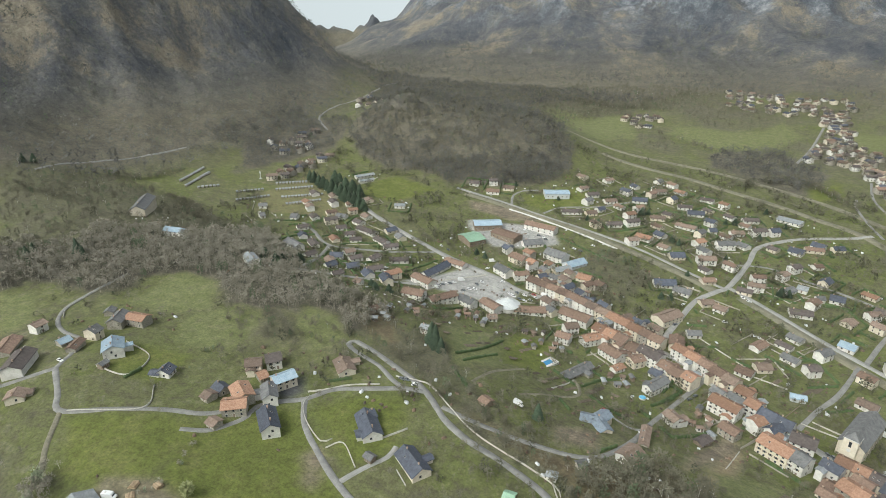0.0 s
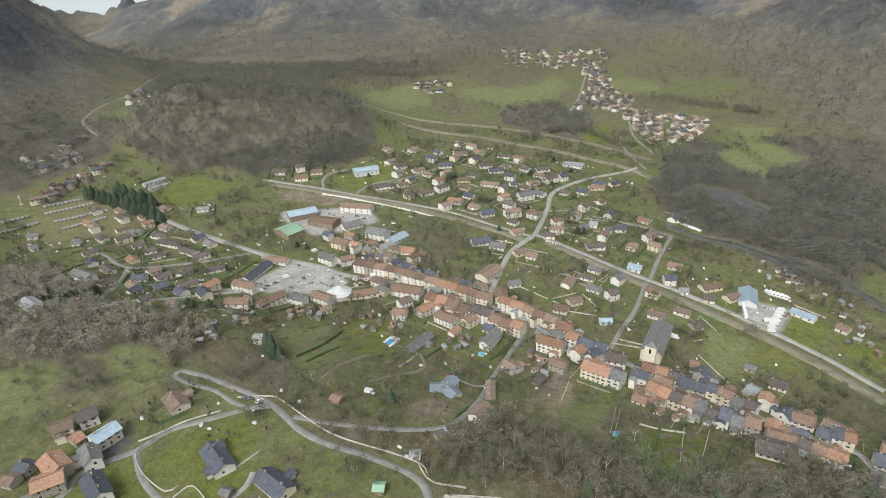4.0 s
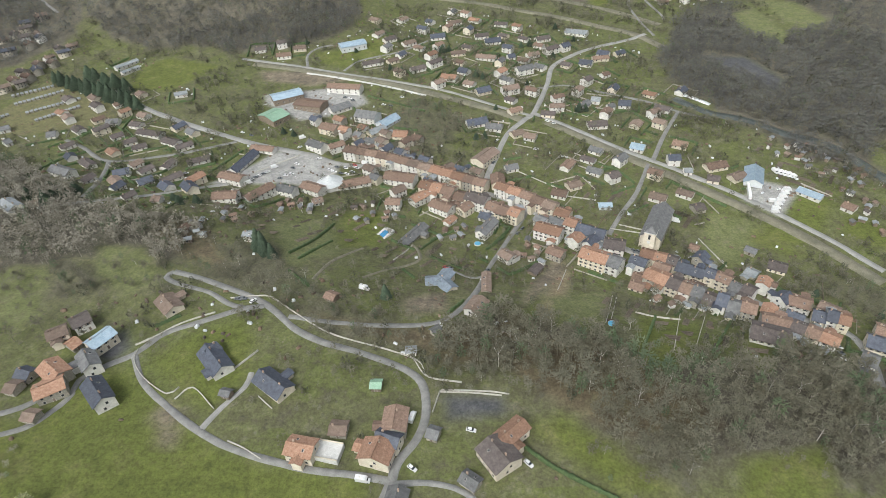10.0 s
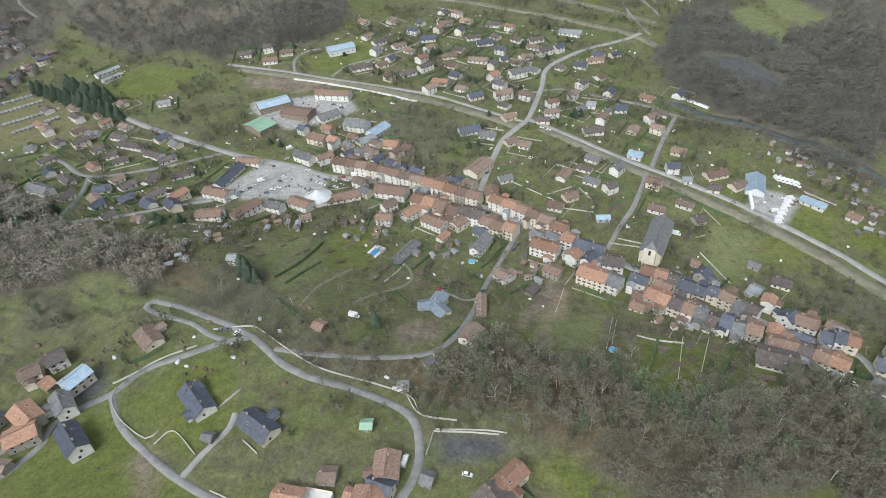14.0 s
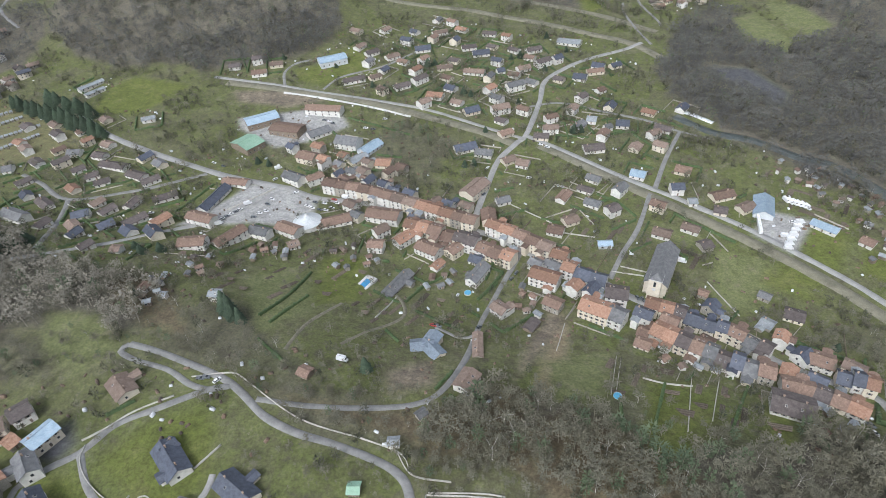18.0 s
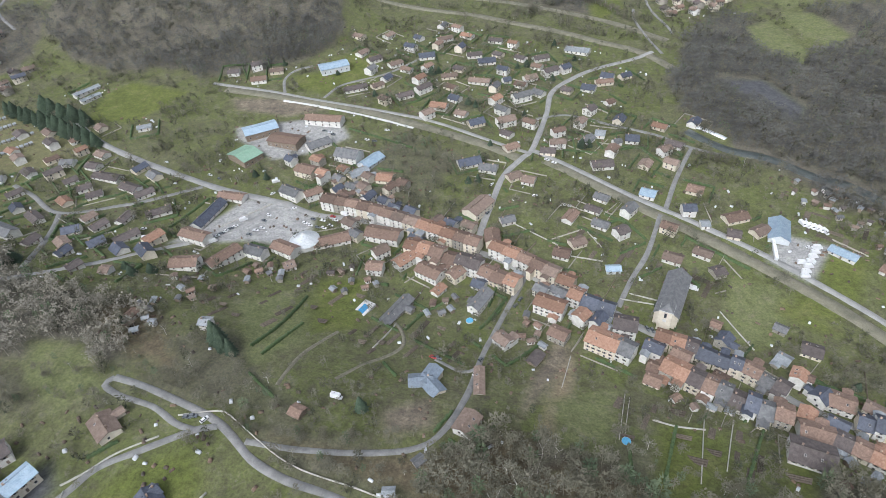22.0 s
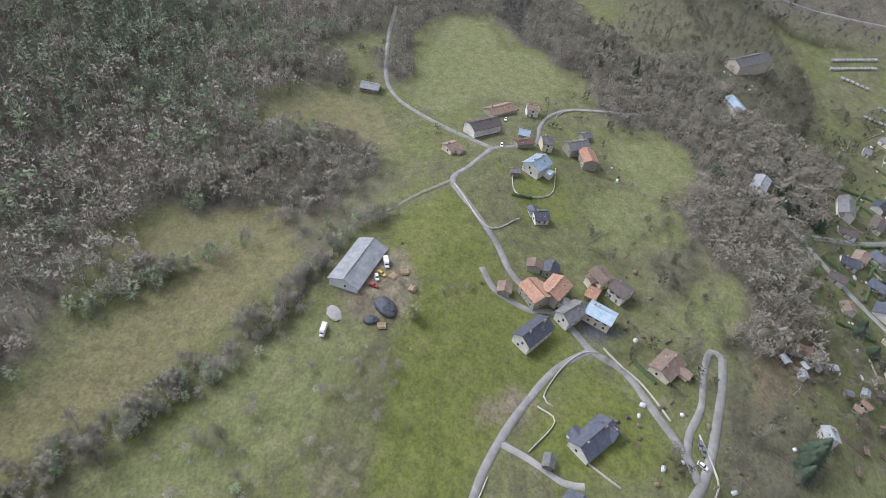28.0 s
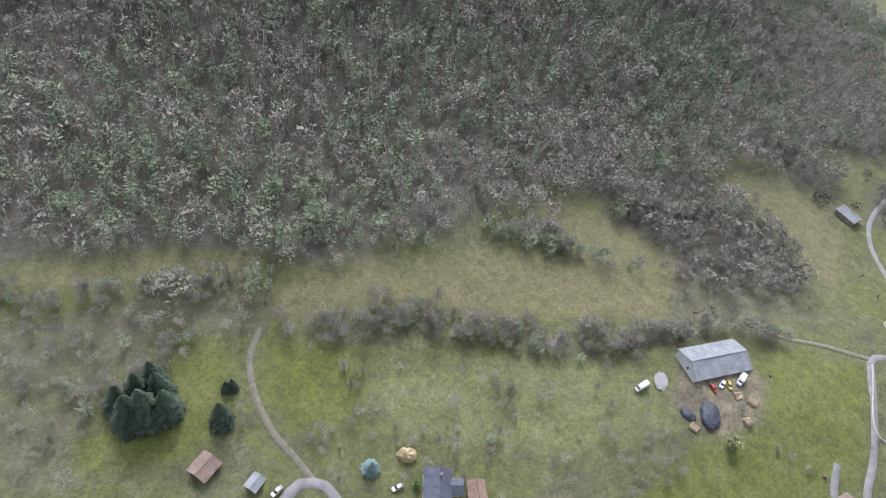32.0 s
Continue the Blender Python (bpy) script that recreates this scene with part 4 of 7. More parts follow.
house(23.9, 356.5, 58, 9.4, 6, 1, "orange", "white")
house(50.3, 347.7, 63, 18.5, 8, 2, "grey", "white")
house(91.6, 346.4, -23, 18.1, 11, 3, "orange", "white")
house(95.8, 324.8, -29, 10.8, 9, 2, "rust", "stone")
house(65.1, 315.9, -41, 9.7, 8, 2, "brown", "white")
house(119.5, 320.5, -26, 17.4, 13, 3, "orange", "cream")
house(130.8, 315.2, -32, 9.7, 12, 3, "grey", "white")
house(133.0, 334.3, -12, 13.1, 12, 3, "umber", "white")
house(54.6, 281.2, 94, 17.0, 5, 1, "brown", "stone")
house(-47.4, 493.2, 59, 20.8, 12, 1, "blue", "pale")
house(-31.6, 471.8, -8, 12.8, 12, 1, "orange", "cream")
house(-54.4, 476.5, 47, 16.1, 10, 1, "pale", "cream")
house(-95.0, 474.9, -20, 16.9, 12, 2, "rust", "cream")
house(-66.6, 497.8, -16, 20.8, 14, 2, "grey", "white")
house(-97.0, 514.4, 41, 19.8, 12, 1, "grey", "white")
house(-153.8, 532.3, 33, 28.8, 18, 1, "blue", "wood")
house(-125.5, 517.5, -14, 28.8, 16, 1, "rust", "wood")
house(-152.9, 493.1, 57, 18.5, 24, 1, "green", "wood")
house(-100.9, 550.8, -7, 34.1, 12, 2, "rust", "white")
house(-98.4, 446.2, -27, 17.6, 10, 2, "grey", "white")
house(-81.7, 446.3, 37, 13.2, 9, 2, "rust", "white")
house(-147.4, 388.4, -17, 22.0, 10, 2, "rust", "white")
house(-151.9, 417.2, 79, 32.5, 10, 1, "slate", "white")
house(-143.5, 440.5, -10, 21.8, 9, 1, "rust", "white")
house(-136.0, 354.2, 6, 17.9, 11, 2, "rust", "white")
house(-117.4, 366.8, 56, 23.3, 10, 2, "rust", "white")
house(-100.1, 376.3, -17, 15.4, 9, 2, "grey", "white")
house(-82.1, 382.5, -24, 18.4, 10, 2, "rust", "white")
house(-54.8, 397.3, 23, 24.9, 11, 1, "rust", "white")
house(-74.4, 367.2, 34, 7.5, 8, 1, "brown", "white")
house(-90.4, 294.4, -2, 6.5, 6, 2, "pale", "white")
house(1.5, 334.6, 63, 25.9, 8, 1, "grey", "stone")
house(51.8, 248.5, 65, 11.7, 9, 2, "brown", "white")
house(-276.1, 373.9, -20, 22.2, 10, 2, "grey", "white")
house(-250.8, 365.8, 77, 11.1, 9, 1, "umber", "white")
house(-275.2, 398.9, -33, 18.1, 8, 1, "umber", "white")
house(-236.5, 385.3, 26, 11.8, 9, 1, "slate", "white")
house(-222.6, 394.2, 62, 12.2, 9, 1, "umber", "white")
house(-208.1, 371.3, 48, 10.9, 9, 1, "slate", "white")
house(-194.4, 382.7, 49, 16.8, 9, 1, "umber", "white")
house(-210.4, 405.8, 83, 13.5, 8, 1, "umber", "white")
house(-190.0, 416.7, 34, 17.8, 9, 1, "umber", "white")
house(-213.6, 438.8, 44, 14.4, 9, 1, "umber", "white")
house(-228.3, 445.0, -21, 18.2, 9, 1, "umber", "white")
house(-254.8, 457.9, -13, 26.5, 9, 1, "umber", "white")
house(-275.3, 471.7, -14, 12.6, 9, 1, "umber", "white")
house(-265.0, 442.1, 40, 11.1, 9, 1, "umber", "white")
house(-282.3, 450.4, 49, 10.7, 9, 1, "umber", "white")
house(-251.2, 433.7, 33, 11.7, 9, 1, "umber", "white")
house(-218.0, 353.9, 71, 9.9, 8, 1, "slate", "white")
house(-371.2, 428.9, 64, 5.6, 9, 1, "grey", "white")
house(-341.3, 446.9, 22, 7.8, 10, 1, "grey", "white")
house(-391.4, 451.6, 38, 8.9, 8, 1, "grey", "white")
house(-299.8, 474.7, 6, 11.6, 9, 1, "grey", "white")
house(-216.4, 632.3, 11, 11.8, 10, 1, "umber", "white")
house(-196.0, 642.8, 29, 10.7, 10, 2, "umber", "white")
house(-186.6, 621.2, 15, 15.2, 11, 1, "rust", "white")
house(-173.8, 637.9, 16, 13.6, 9, 1, "brown", "cream")
house(-117.6, 649.2, 28, 28.9, 18, 1, "blue", "pale")
house(-80.3, 670.1, 42, 14.8, 10, 1, "umber", "white")
house(-57.0, 661.7, 41, 14.7, 10, 1, "brown", "white")
house(-86.7, 610.5, 25, 21.9, 10, 1, "umber", "white")
house(-66.8, 616.8, 39, 12.2, 9, 1, "brown", "cream")
house(-37.2, 599.4, 33, 15.9, 10, 1, "umber", "white")
house(-11.4, 564.9, 44, 11.6, 10, 2, "brown", "white")
house(-2.7, 581.5, -15, 15.7, 11, 1, "orange", "white")
house(32.5, 554.7, 29, 14.1, 10, 1, "slate", "cream")
house(58.1, 556.1, 25, 16.1, 11, 2, "brown", "white")
house(31.3, 495.4, 23, 18.2, 11, 1, "slate", "white")
house(47.1, 489.0, -12, 14.1, 10, 1, "grey", "white")
house(42.7, 438.7, 58, 22.7, 13, 2, "brown", "cream")
house(66.9, 479.5, 34, 11.2, 9, 1, "brown", "cream")
house(78.4, 475.4, -17, 9.9, 10, 1, "brown", "white")
house(63.7, 518.7, 35, 12.0, 9, 1, "rust", "cream")
house(102.0, 541.4, 26, 11.4, 8, 2, "rust", "white")
house(101.1, 523.8, 4, 13.0, 9, 2, "brown", "white")
house(93.4, 514.6, -6, 12.4, 9, 1, "umber", "cream")
house(136.7, 542.2, -12, 8.1, 10, 1, "pale", "white")
house(148.8, 530.4, 22, 6.6, 7, 1, "grey", "white")
house(161.4, 535.3, -8, 10.8, 10, 1, "slate", "white")
house(134.3, 498.7, 11, 16.6, 11, 1, "umber", "white")
house(164.4, 464.1, -24, 11.0, 10, 1, "blue", "white")
house(132.2, 618.0, -21, 12.9, 10, 1, "slate", "white")
house(112.5, 614.5, -30, 10.2, 9, 1, "umber", "cream")
house(148.8, 593.7, 39, 8.8, 8, 1, "rust", "white")
house(147.2, 631.1, 12, 16.4, 9, 1, "rust", "cream")
house(78.4, 637.1, 28, 13.1, 10, 1, "brown", "white")
house(97.6, 647.6, 36, 16.1, 10, 2, "umber", "white")
house(88.9, 679.0, 24, 16.2, 10, 1, "umber", "white")
house(70.9, 598.2, 29, 17.6, 10, 2, "grey", "white")
house(111.8, 653.8, 36, 10.4, 9, 2, "slate", "white")
house(69.8, 623.2, -25, 11.6, 9, 1, "rust", "white")
house(21.4, 684.3, 14, 15.4, 10, 1, "umber", "white")
house(35.0, 669.6, 13, 17.5, 10, 1, "slate", "white")
house(-13.3, 721.3, 26, 16.9, 10, 1, "brown", "white")
house(10.5, 729.9, -28, 14.3, 9, 1, "orange", "white")
house(41.7, 718.7, -12, 14.9, 9, 1, "umber", "white")
house(-27.1, 679.5, 14, 16.6, 10, 1, "slate", "white")
house(0.3, 638.0, 13, 15.8, 9, 1, "brown", "cream")
house(30.9, 629.1, -13, 21.0, 10, 1, "brown", "white")
house(-21.2, 610.0, 45, 16.1, 9, 2, "umber", "white")
house(56.2, 630.8, 26, 7.7, 8, 1, "slate", "white")
house(151.3, 641.5, -26, 12.2, 9, 1, "slate", "white")
house(167.4, 642.9, 32, 11.5, 8, 1, "slate", "cream")
house(126.7, 696.9, -21, 24.7, 12, 1, "pale", "white")
house(183.9, 517.9, 37, 10.6, 8, 2, "brown", "white")
house(198.4, 470.6, -23, 11.5, 10, 1, "rust", "cream")
house(188.6, 445.5, 4, 9.4, 9, 2, "slate", "white")
house(197.1, 432.5, 4, 5.9, 7, 1, "pale", "white")
house(219.0, 440.7, 21, 16.7, 10, 1, "rust", "cream")
house(214.0, 423.4, -16, 8.7, 9, 1, "umber", "cream")
house(231.7, 427.5, 32, 12.2, 9, 1, "brown", "cream")
house(107.5, 434.7, 61, 13.3, 8, 1, "rust", "white")
house(140.3, 419.1, 33, 9.4, 9, 2, "umber", "white")
house(100.5, 397.2, -18, 11.1, 10, 1, "rust", "white")
house(110.8, 408.5, 29, 10.7, 9, 1, "brown", "cream")
house(63.7, 428.0, 23, 10.3, 8, 1, "grey", "white")
house(124.0, 443.7, -29, 11.7, 7, 1, "umber", "white")
house(243.8, 428.7, -107, 23.7, 13, 1, "blue", "pale")
house(276.6, 408.4, -43, 16.6, 8, 1, "blue", "white")
house(297.5, 394.1, -46, 8.3, 9, 1, "rust", "white")
house(195.8, 387.1, 23, 8.1, 9, 1, "umber", "stone")
house(219.9, 343.2, -35, 7.1, 6, 1, "grey", "stone")
house(214.3, 320.7, -42, 7.1, 8, 1, "pale", "stone")
house(231.4, 328.7, -24, 10.6, 10, 1, "umber", "cream")
house(184.9, 343.0, -31, 5.9, 6, 1, "rust", "stone")
house(185.7, 330.0, 50, 8.4, 8, 2, "slate", "stone")
house(223.3, 295.1, 38, 8.5, 9, 2, "slate", "white")
house(231.4, 292.8, -24, 12.0, 11, 2, "rust", "white")
house(202.2, 256.1, -19, 18.2, 14, 2, "umber", "white")
house(256.7, 259.1, -23, 10.8, 11, 2, "slate", "cream")
house(243.0, 241.6, -32, 6.9, 10, 2, "grey", "white")
house(266.0, 271.0, -25, 8.7, 11, 2, "rust", "cream")
house(131.9, 384.8, 5, 9.2, 6, 1, "blue", "pale")
house(166.9, 374.8, 35, 10.3, 7, 1, "rust", "white")
house(82.8, 305.1, 58, 9.7, 6, 1, "umber", "wood")
house(-18.8, 371.3, -3, 10.9, 9, 2, "rust", "white")
house(33.1, 370.2, 51, 10.3, 9, 2, "rust", "cream")
house(-18.6, 387.3, 42, 10.8, 9, 2, "brown", "white")
house(145.6, 306.8, -24, 8.6, 8, 1, "rust", "stone")
house(142.5, 297.4, -25, 8.4, 8, 1, "rust", "cream")
house(-243.8, 309.7, 32, 5.0, 8, 1, "rust", "white")
house(-176.2, 336.7, -1, 6.6, 7, 1, "brown", "white")
house(-197.7, 337.8, 59, 9.3, 8, 1, "umber", "white")
house(-132.8, 296.1, 76, 5.6, 6, 1, "rust", "white")
house(-24.3, 244.9, -21, 6.3, 6, 1, "rust", "wood")
house(33.5, 227.0, 46, 5.0, 4, 1, "grey", "stone")
house(-253.1, 301.9, -28, 16.8, 9, 2, "pale", "white")
house(-122.4, 88.8, 167, 29.1, 14, 1, "pale", "pale")
house(-352.0, 590.0, 62, 26.0, 7, 1, "pale", "white")
house(-341.0, 578.0, 62, 20.0, 6, 1, "pale", "white")
house(-262.0, 532.0, 24, 12.0, 8, 1, "pale", "white")
house(24.1, 211.4, 8, 5.0, 4, 1, "pale", "white")
row_house(-65.6, 436.4, -13, 10.6, 11.5, 3, "rust", "white")
row_house(-56.5, 434.2, -13, 8.0, 11.5, 3, "rust", "stone")
row_house(-47.7, 432.2, -13, 10.0, 10.4, 3, "rust", "white")
row_house(-38.4, 429.8, -15, 9.2, 11, 3, "rust", "cream")
row_house(-29.1, 426.8, -20, 10.5, 10.4, 3, "rust", "white")
row_house(-20.1, 423.5, -20, 8.9, 11, 3, "rust", "white")
row_house(-11.3, 420.2, -20, 9.7, 11, 3, "brown", "white")
row_house(-1.9, 416.6, -21, 10.4, 10.4, 3, "brown", "cream")
row_house(6.9, 413.0, -22, 8.7, 11, 3, "orange", "stone")
row_house(15.6, 409.5, -22, 10.1, 11, 3, "orange", "white")
row_house(25.0, 405.6, -22, 10.3, 11, 3, "orange", "cream")
row_house(33.5, 402.3, -21, 8.0, 11, 3, "rust", "stone")
row_house(42.1, 398.9, -21, 10.4, 11, 3, "rust", "cream")
row_house(2.4, 392.2, -18, 9.0, 11.4, 3, "orange", "cream")
row_house(10.8, 389.4, -18, 8.9, 12.5, 3, "orange", "white")
row_house(19.7, 386.4, -19, 9.9, 12.5, 3, "rust", "cream")
row_house(28.9, 383.2, -19, 9.4, 12.5, 2, "rust", "white")
row_house(37.2, 380.3, -19, 8.2, 11.4, 3, "umber", "cream")
row_house(45.0, 377.1, -24, 8.7, 12, 3, "umber", "white")
row_house(52.8, 373.2, -29, 8.6, 11.4, 2, "rust", "white")
row_house(61.1, 368.6, -29, 10.5, 12, 2, "rust", "cream")
row_house(69.2, 364.0, -29, 8.2, 11.4, 3, "orange", "cream")
row_house(58.9, 394.3, -27, 9.9, 10, 3, "orange", "white")
row_house(67.9, 389.7, -27, 10.4, 10.5, 3, "orange", "white")
row_house(76.6, 384.8, -32, 9.5, 10, 3, "rust", "white")
row_house(84.6, 379.8, -32, 9.6, 10, 3, "rust", "cream")
row_house(92.9, 374.7, -30, 9.9, 10.5, 3, "brown", "cream")
row_house(102.0, 369.9, -25, 10.6, 10.5, 2, "orange", "cream")
row_house(54.3, 407.1, -83, 13.8, 10, 2, "rust", "cream")
row_house(107.1, 355.8, -27, 8.4, 11, 3, "orange", "white")
row_house(115.2, 351.8, -25, 9.5, 11.5, 2, "slate", "white")
row_house(124.1, 348.1, -21, 9.8, 11.5, 2, "slate", "white")
row_house(152.3, 326.7, -21, 7.9, 9.4, 3, "orange", "cream")
row_house(159.5, 323.8, -21, 7.6, 10, 3, "orange", "cream")
row_house(166.1, 321.0, -26, 6.7, 10.5, 3, "umber", "cream")
row_house(173.1, 317.5, -27, 8.9, 10.5, 2, "slate", "cream")
row_house(180.5, 313.8, -26, 7.6, 9.4, 2, "slate", "cream")
row_house(186.6, 310.9, -25, 5.8, 9.4, 3, "slate", "cream")
row_house(193.0, 306.9, -36, 9.3, 9.4, 3, "rust", "cream")
row_house(199.5, 301.7, -42, 7.6, 9.4, 2, "grey", "stone")
row_house(204.8, 297.0, -42, 6.6, 9.4, 3, "umber", "white")
row_house(151.8, 304.7, -33, 7.2, 12, 3, "orange", "stone")
row_house(157.4, 301.1, -33, 6.1, 12.5, 3, "orange", "white")
row_house(163.3, 297.3, -33, 7.9, 12, 3, "umber", "cream")
row_house(169.5, 293.5, -31, 6.6, 12, 3, "rust", "white")
row_house(175.0, 290.2, -31, 6.2, 11.4, 3, "grey", "stone")
row_house(180.7, 287.0, -28, 6.9, 12, 2, "umber", "white")
row_house(186.4, 284.2, -25, 5.8, 12, 3, "slate", "white")
row_house(192.2, 281.7, -21, 6.8, 12, 2, "grey", "cream")
row_house(199.0, 279.1, -20, 7.7, 11.4, 3, "rust", "stone")
row_house(236.5, 280.2, -22, 6.4, 10, 2, "slate", "cream")
row_house(241.8, 278.1, -22, 5.0, 10.5, 3, "slate", "white")
row_house(246.9, 276.0, -23, 6.1, 10, 3, "orange", "cream")
row_house(206.8, 271.5, -12, 6.7, 10.5, 2, "rust", "white")
row_house(214.1, 269.6, -16, 8.2, 10, 2, "rust", "cream")
row_house(221.0, 266.5, -33, 7.1, 10, 2, "umber", "white")
row_house(226.9, 262.7, -33, 7.0, 10.5, 2, "rust", "cream")
row_house(233.2, 258.4, -34, 8.1, 10.5, 2, "orange", "white")


def winged_house(x, y):
    """A bungalow of three wings that meet in the middle."""
    h = thing("bungalow", x, y, gz(x, y), 0, "single-storey bungalow with three wings, blue-grey slate roofs", "house")
    HOUSES.append((x, y, 12))
    for turn, long in ((-48, 14), (190, 12), (66, 12)):
        a = radians(turn)
        walls, roofs, cap = shell(long, 8, 2.8, 1.9, "bluegrey", "cream")
        wing = part("wing", walls, h, pose(math.cos(a) * (long / 2 - 3), math.sin(a) * (long / 2 - 3), 0, 0, 0, turn))
        part("roof", roofs, wing)
        part("ridge_cap", cap, wing)
        part("window", WINDOW, wing, pose(long / 2 - 0.25, 0, 0.95, 0, 0, -90))
        for s in (-1, 1):
            part("window", WINDOW, wing, pose(long * 0.22, s * 3.75, 0.95, 0, 0, 0 if s > 0 else 180))
    part("chimney", CHIMNEY, h, pose(0.8, 0.5, 4.8))
    return h


winged_house(29, 277)

# ---------------- room between houses and roads ----------------
ROOM = np.full((1700, 1700), 50.0)  # metres to the next house or road, on a grid of one metre
KNOWN = [0, 0]


def stamp(x, y, r):
    i, j = int(x) + 850, int(y) + 250
    k = int(r) + 9
    lo_i, hi_i, lo_j, hi_j = max(i - k, 0), min(i + k, 1700), max(j - k, 0), min(j + k, 1700)
    if lo_i >= hi_i or lo_j >= hi_j:
        return
    u, v = np.ogrid[lo_i:hi_i, lo_j:hi_j]
    ROOM[lo_i:hi_i, lo_j:hi_j] = np.minimum(ROOM[lo_i:hi_i, lo_j:hi_j], np.hypot(u - 850 - x, v - 250 - y) - r)


def learn():
    """Adds the houses and roads that have come since."""
    for x, y, r in HOUSES[KNOWN[0]:]:
        stamp(x, y, r * 0.85)
    for w, line in LINES[KNOWN[1]:]:
        for x, y in line:
            stamp(x, y, w / 2)
    KNOWN[0], KNOWN[1] = len(HOUSES), len(LINES)


def clearance(x, y):
    learn()
    i, j = np.asarray(x).astype(int) + 850, np.asarray(y).astype(int) + 250
    ok = (i >= 0) & (i < 1700) & (j >= 0) & (j < 1700)
    return np.where(ok, ROOM[np.clip(i, 0, 1699), np.clip(j, 0, 1699)], 50.0)


# ---------------- houses between the named ones ----------------


def places(count, pts, gap, seed, margin=4.0, shrink=1.0):
    """Well-spread places inside an outline."""
    rng = random.Random(seed)
    px, py = np.array(pts)[:, 0], np.array(pts)[:, 1]
    got = []
    for _ in range(count * 40):
        x, y = rng.uniform(px.min(), px.max()), rng.uniform(py.min(), py.max())
        if inside(np.array([x]), np.array([y]), pts)[0] < 0:
            continue
        if any(math.hypot(x - a, y - b) < gap for a, b in got) or any(math.hypot(x - a, y - b) < r * shrink + margin for a, b, r in HOUSES):
            continue
        if clearance(x, y) < 4.5:
            continue
        got.append((x, y))
        if len(got) == count:
            break
    return got


def infill(count, kind, pts):
    """More houses of a quarter: close-set ones by the street, villas in gardens."""
    rng = random.Random(count * 7 + int(abs(pts[0][0])))
    street = kind == "street"
    for x, y in places(count, pts, 9.5 if street else 19, count, 4.2 if street else 8.0, 0.72 if street else 1.0):
        turn = -31 + rng.choice((0, 0, 90)) + rng.uniform(-8, 8)
        if street:
            house(x, y, turn, rng.uniform(7.5, 11), rng.uniform(7, 8.6), rng.choice((1, 2, 2, 3)), rng.choice(("orange", "rust", "rust", "brown", "orange", "slate", "grey")), rng.choice(("cream", "white", "white", "stone")), "townhouse", "old houses round the street", True)
        else:
            house(x, y, turn, rng.uniform(10, 14), rng.uniform(8, 9.5), rng.choice((1, 1, 2)), rng.choice(("umber", "grey", "rust", "brown", "orange", "slate")), rng.choice(("white", "white", "cream")), "villa", "villas in gardens", True)


infill(16, "villa", [(-389.7, 519.9), (-308.1, 534.8), (-242.2, 471.8), (-212.4, 395.3), (-272.7, 369.4)])
infill(34, "street", [(-67.8, 458.4), (4.6, 429.5), (41.3, 424.6), (44.0, 449.6), (58.2, 442.2), (51.6, 402.4), (85.5, 390.8), (105.6, 378.9), (101.1, 358.5), (62.2, 357.5), (29.1, 371.1), (2.4, 382.9), (-29.9, 394.3), (-57.4, 415.6)])
infill(10, "street", [(-117.1, 488.4), (-75.8, 491.4), (-9.7, 463.0), (-27.0, 450.7), (-89.9, 466.0)])
infill(26, "street", [(105.0, 358.9), (137.6, 343.6), (170.3, 323.7), (211.2, 312.2), (255.4, 286.9), (241.7, 268.9), (203.9, 277.7), (164.4, 293.3), (127.3, 311.3), (100.3, 332.6)])
infill(30, "villa", [(-111.3, 714.5), (-28.0, 761.8), (78.3, 701.8), (115.0, 616.0), (76.9, 531.3), (-1.2, 527.3), (-58.9, 592.8)])
infill(12, "villa", [(113.2, 586.0), (219.1, 562.5), (193.7, 491.8), (128.8, 499.1)])
infill(10, "villa", [(-310.9, 472.1), (-220.8, 473.2), (-202.2, 447.0), (-287.6, 445.5)])
infill(14, "villa", [(-292.8, 388.7), (-189.2, 421.3), (-156.6, 368.2), (-216.1, 339.0)])
infill(8, "villa", [(113.2, 472.1), (167.7, 434.7), (205.5, 394.5), (173.0, 385.3), (128.4, 423.9)])

# ---------------- trees ----------------
RNG = np.random.RandomState(7)


def prism(a, b, ra, rb, sides):
    """A tapered limb from a to b: corners and triangles."""
    a, b = np.array(a, float), np.array(b, float)
    w = (b - a) / (np.linalg.norm(b - a) + 1e-9)
    u = np.cross(w, [0.3, 0.9, 0.2])
    u /= np.linalg.norm(u)
    t = np.cross(w, u)
    ang = np.arange(sides) * 2 * np.pi / sides
    ring = np.cos(ang)[:, None] * u + np.sin(ang)[:, None] * t
    v = np.vstack([a + ring * ra, b + ring * rb])
    f = []
    for i in range(sides):
        j = (i + 1) % sides
        f += [(i, j, sides + j), (i, sides + j, sides + i)]
    return v, np.array(f)


def gather(bits):
    vs, fs, ms, n = [], [], [], 0
    for v, f, m in bits:
        vs.append(v)
        fs.append(f + n)
        ms.append(np.full(len(f), m))
        n += len(v)
    return np.vstack(vs), np.vstack(fs), np.concatenate(ms)


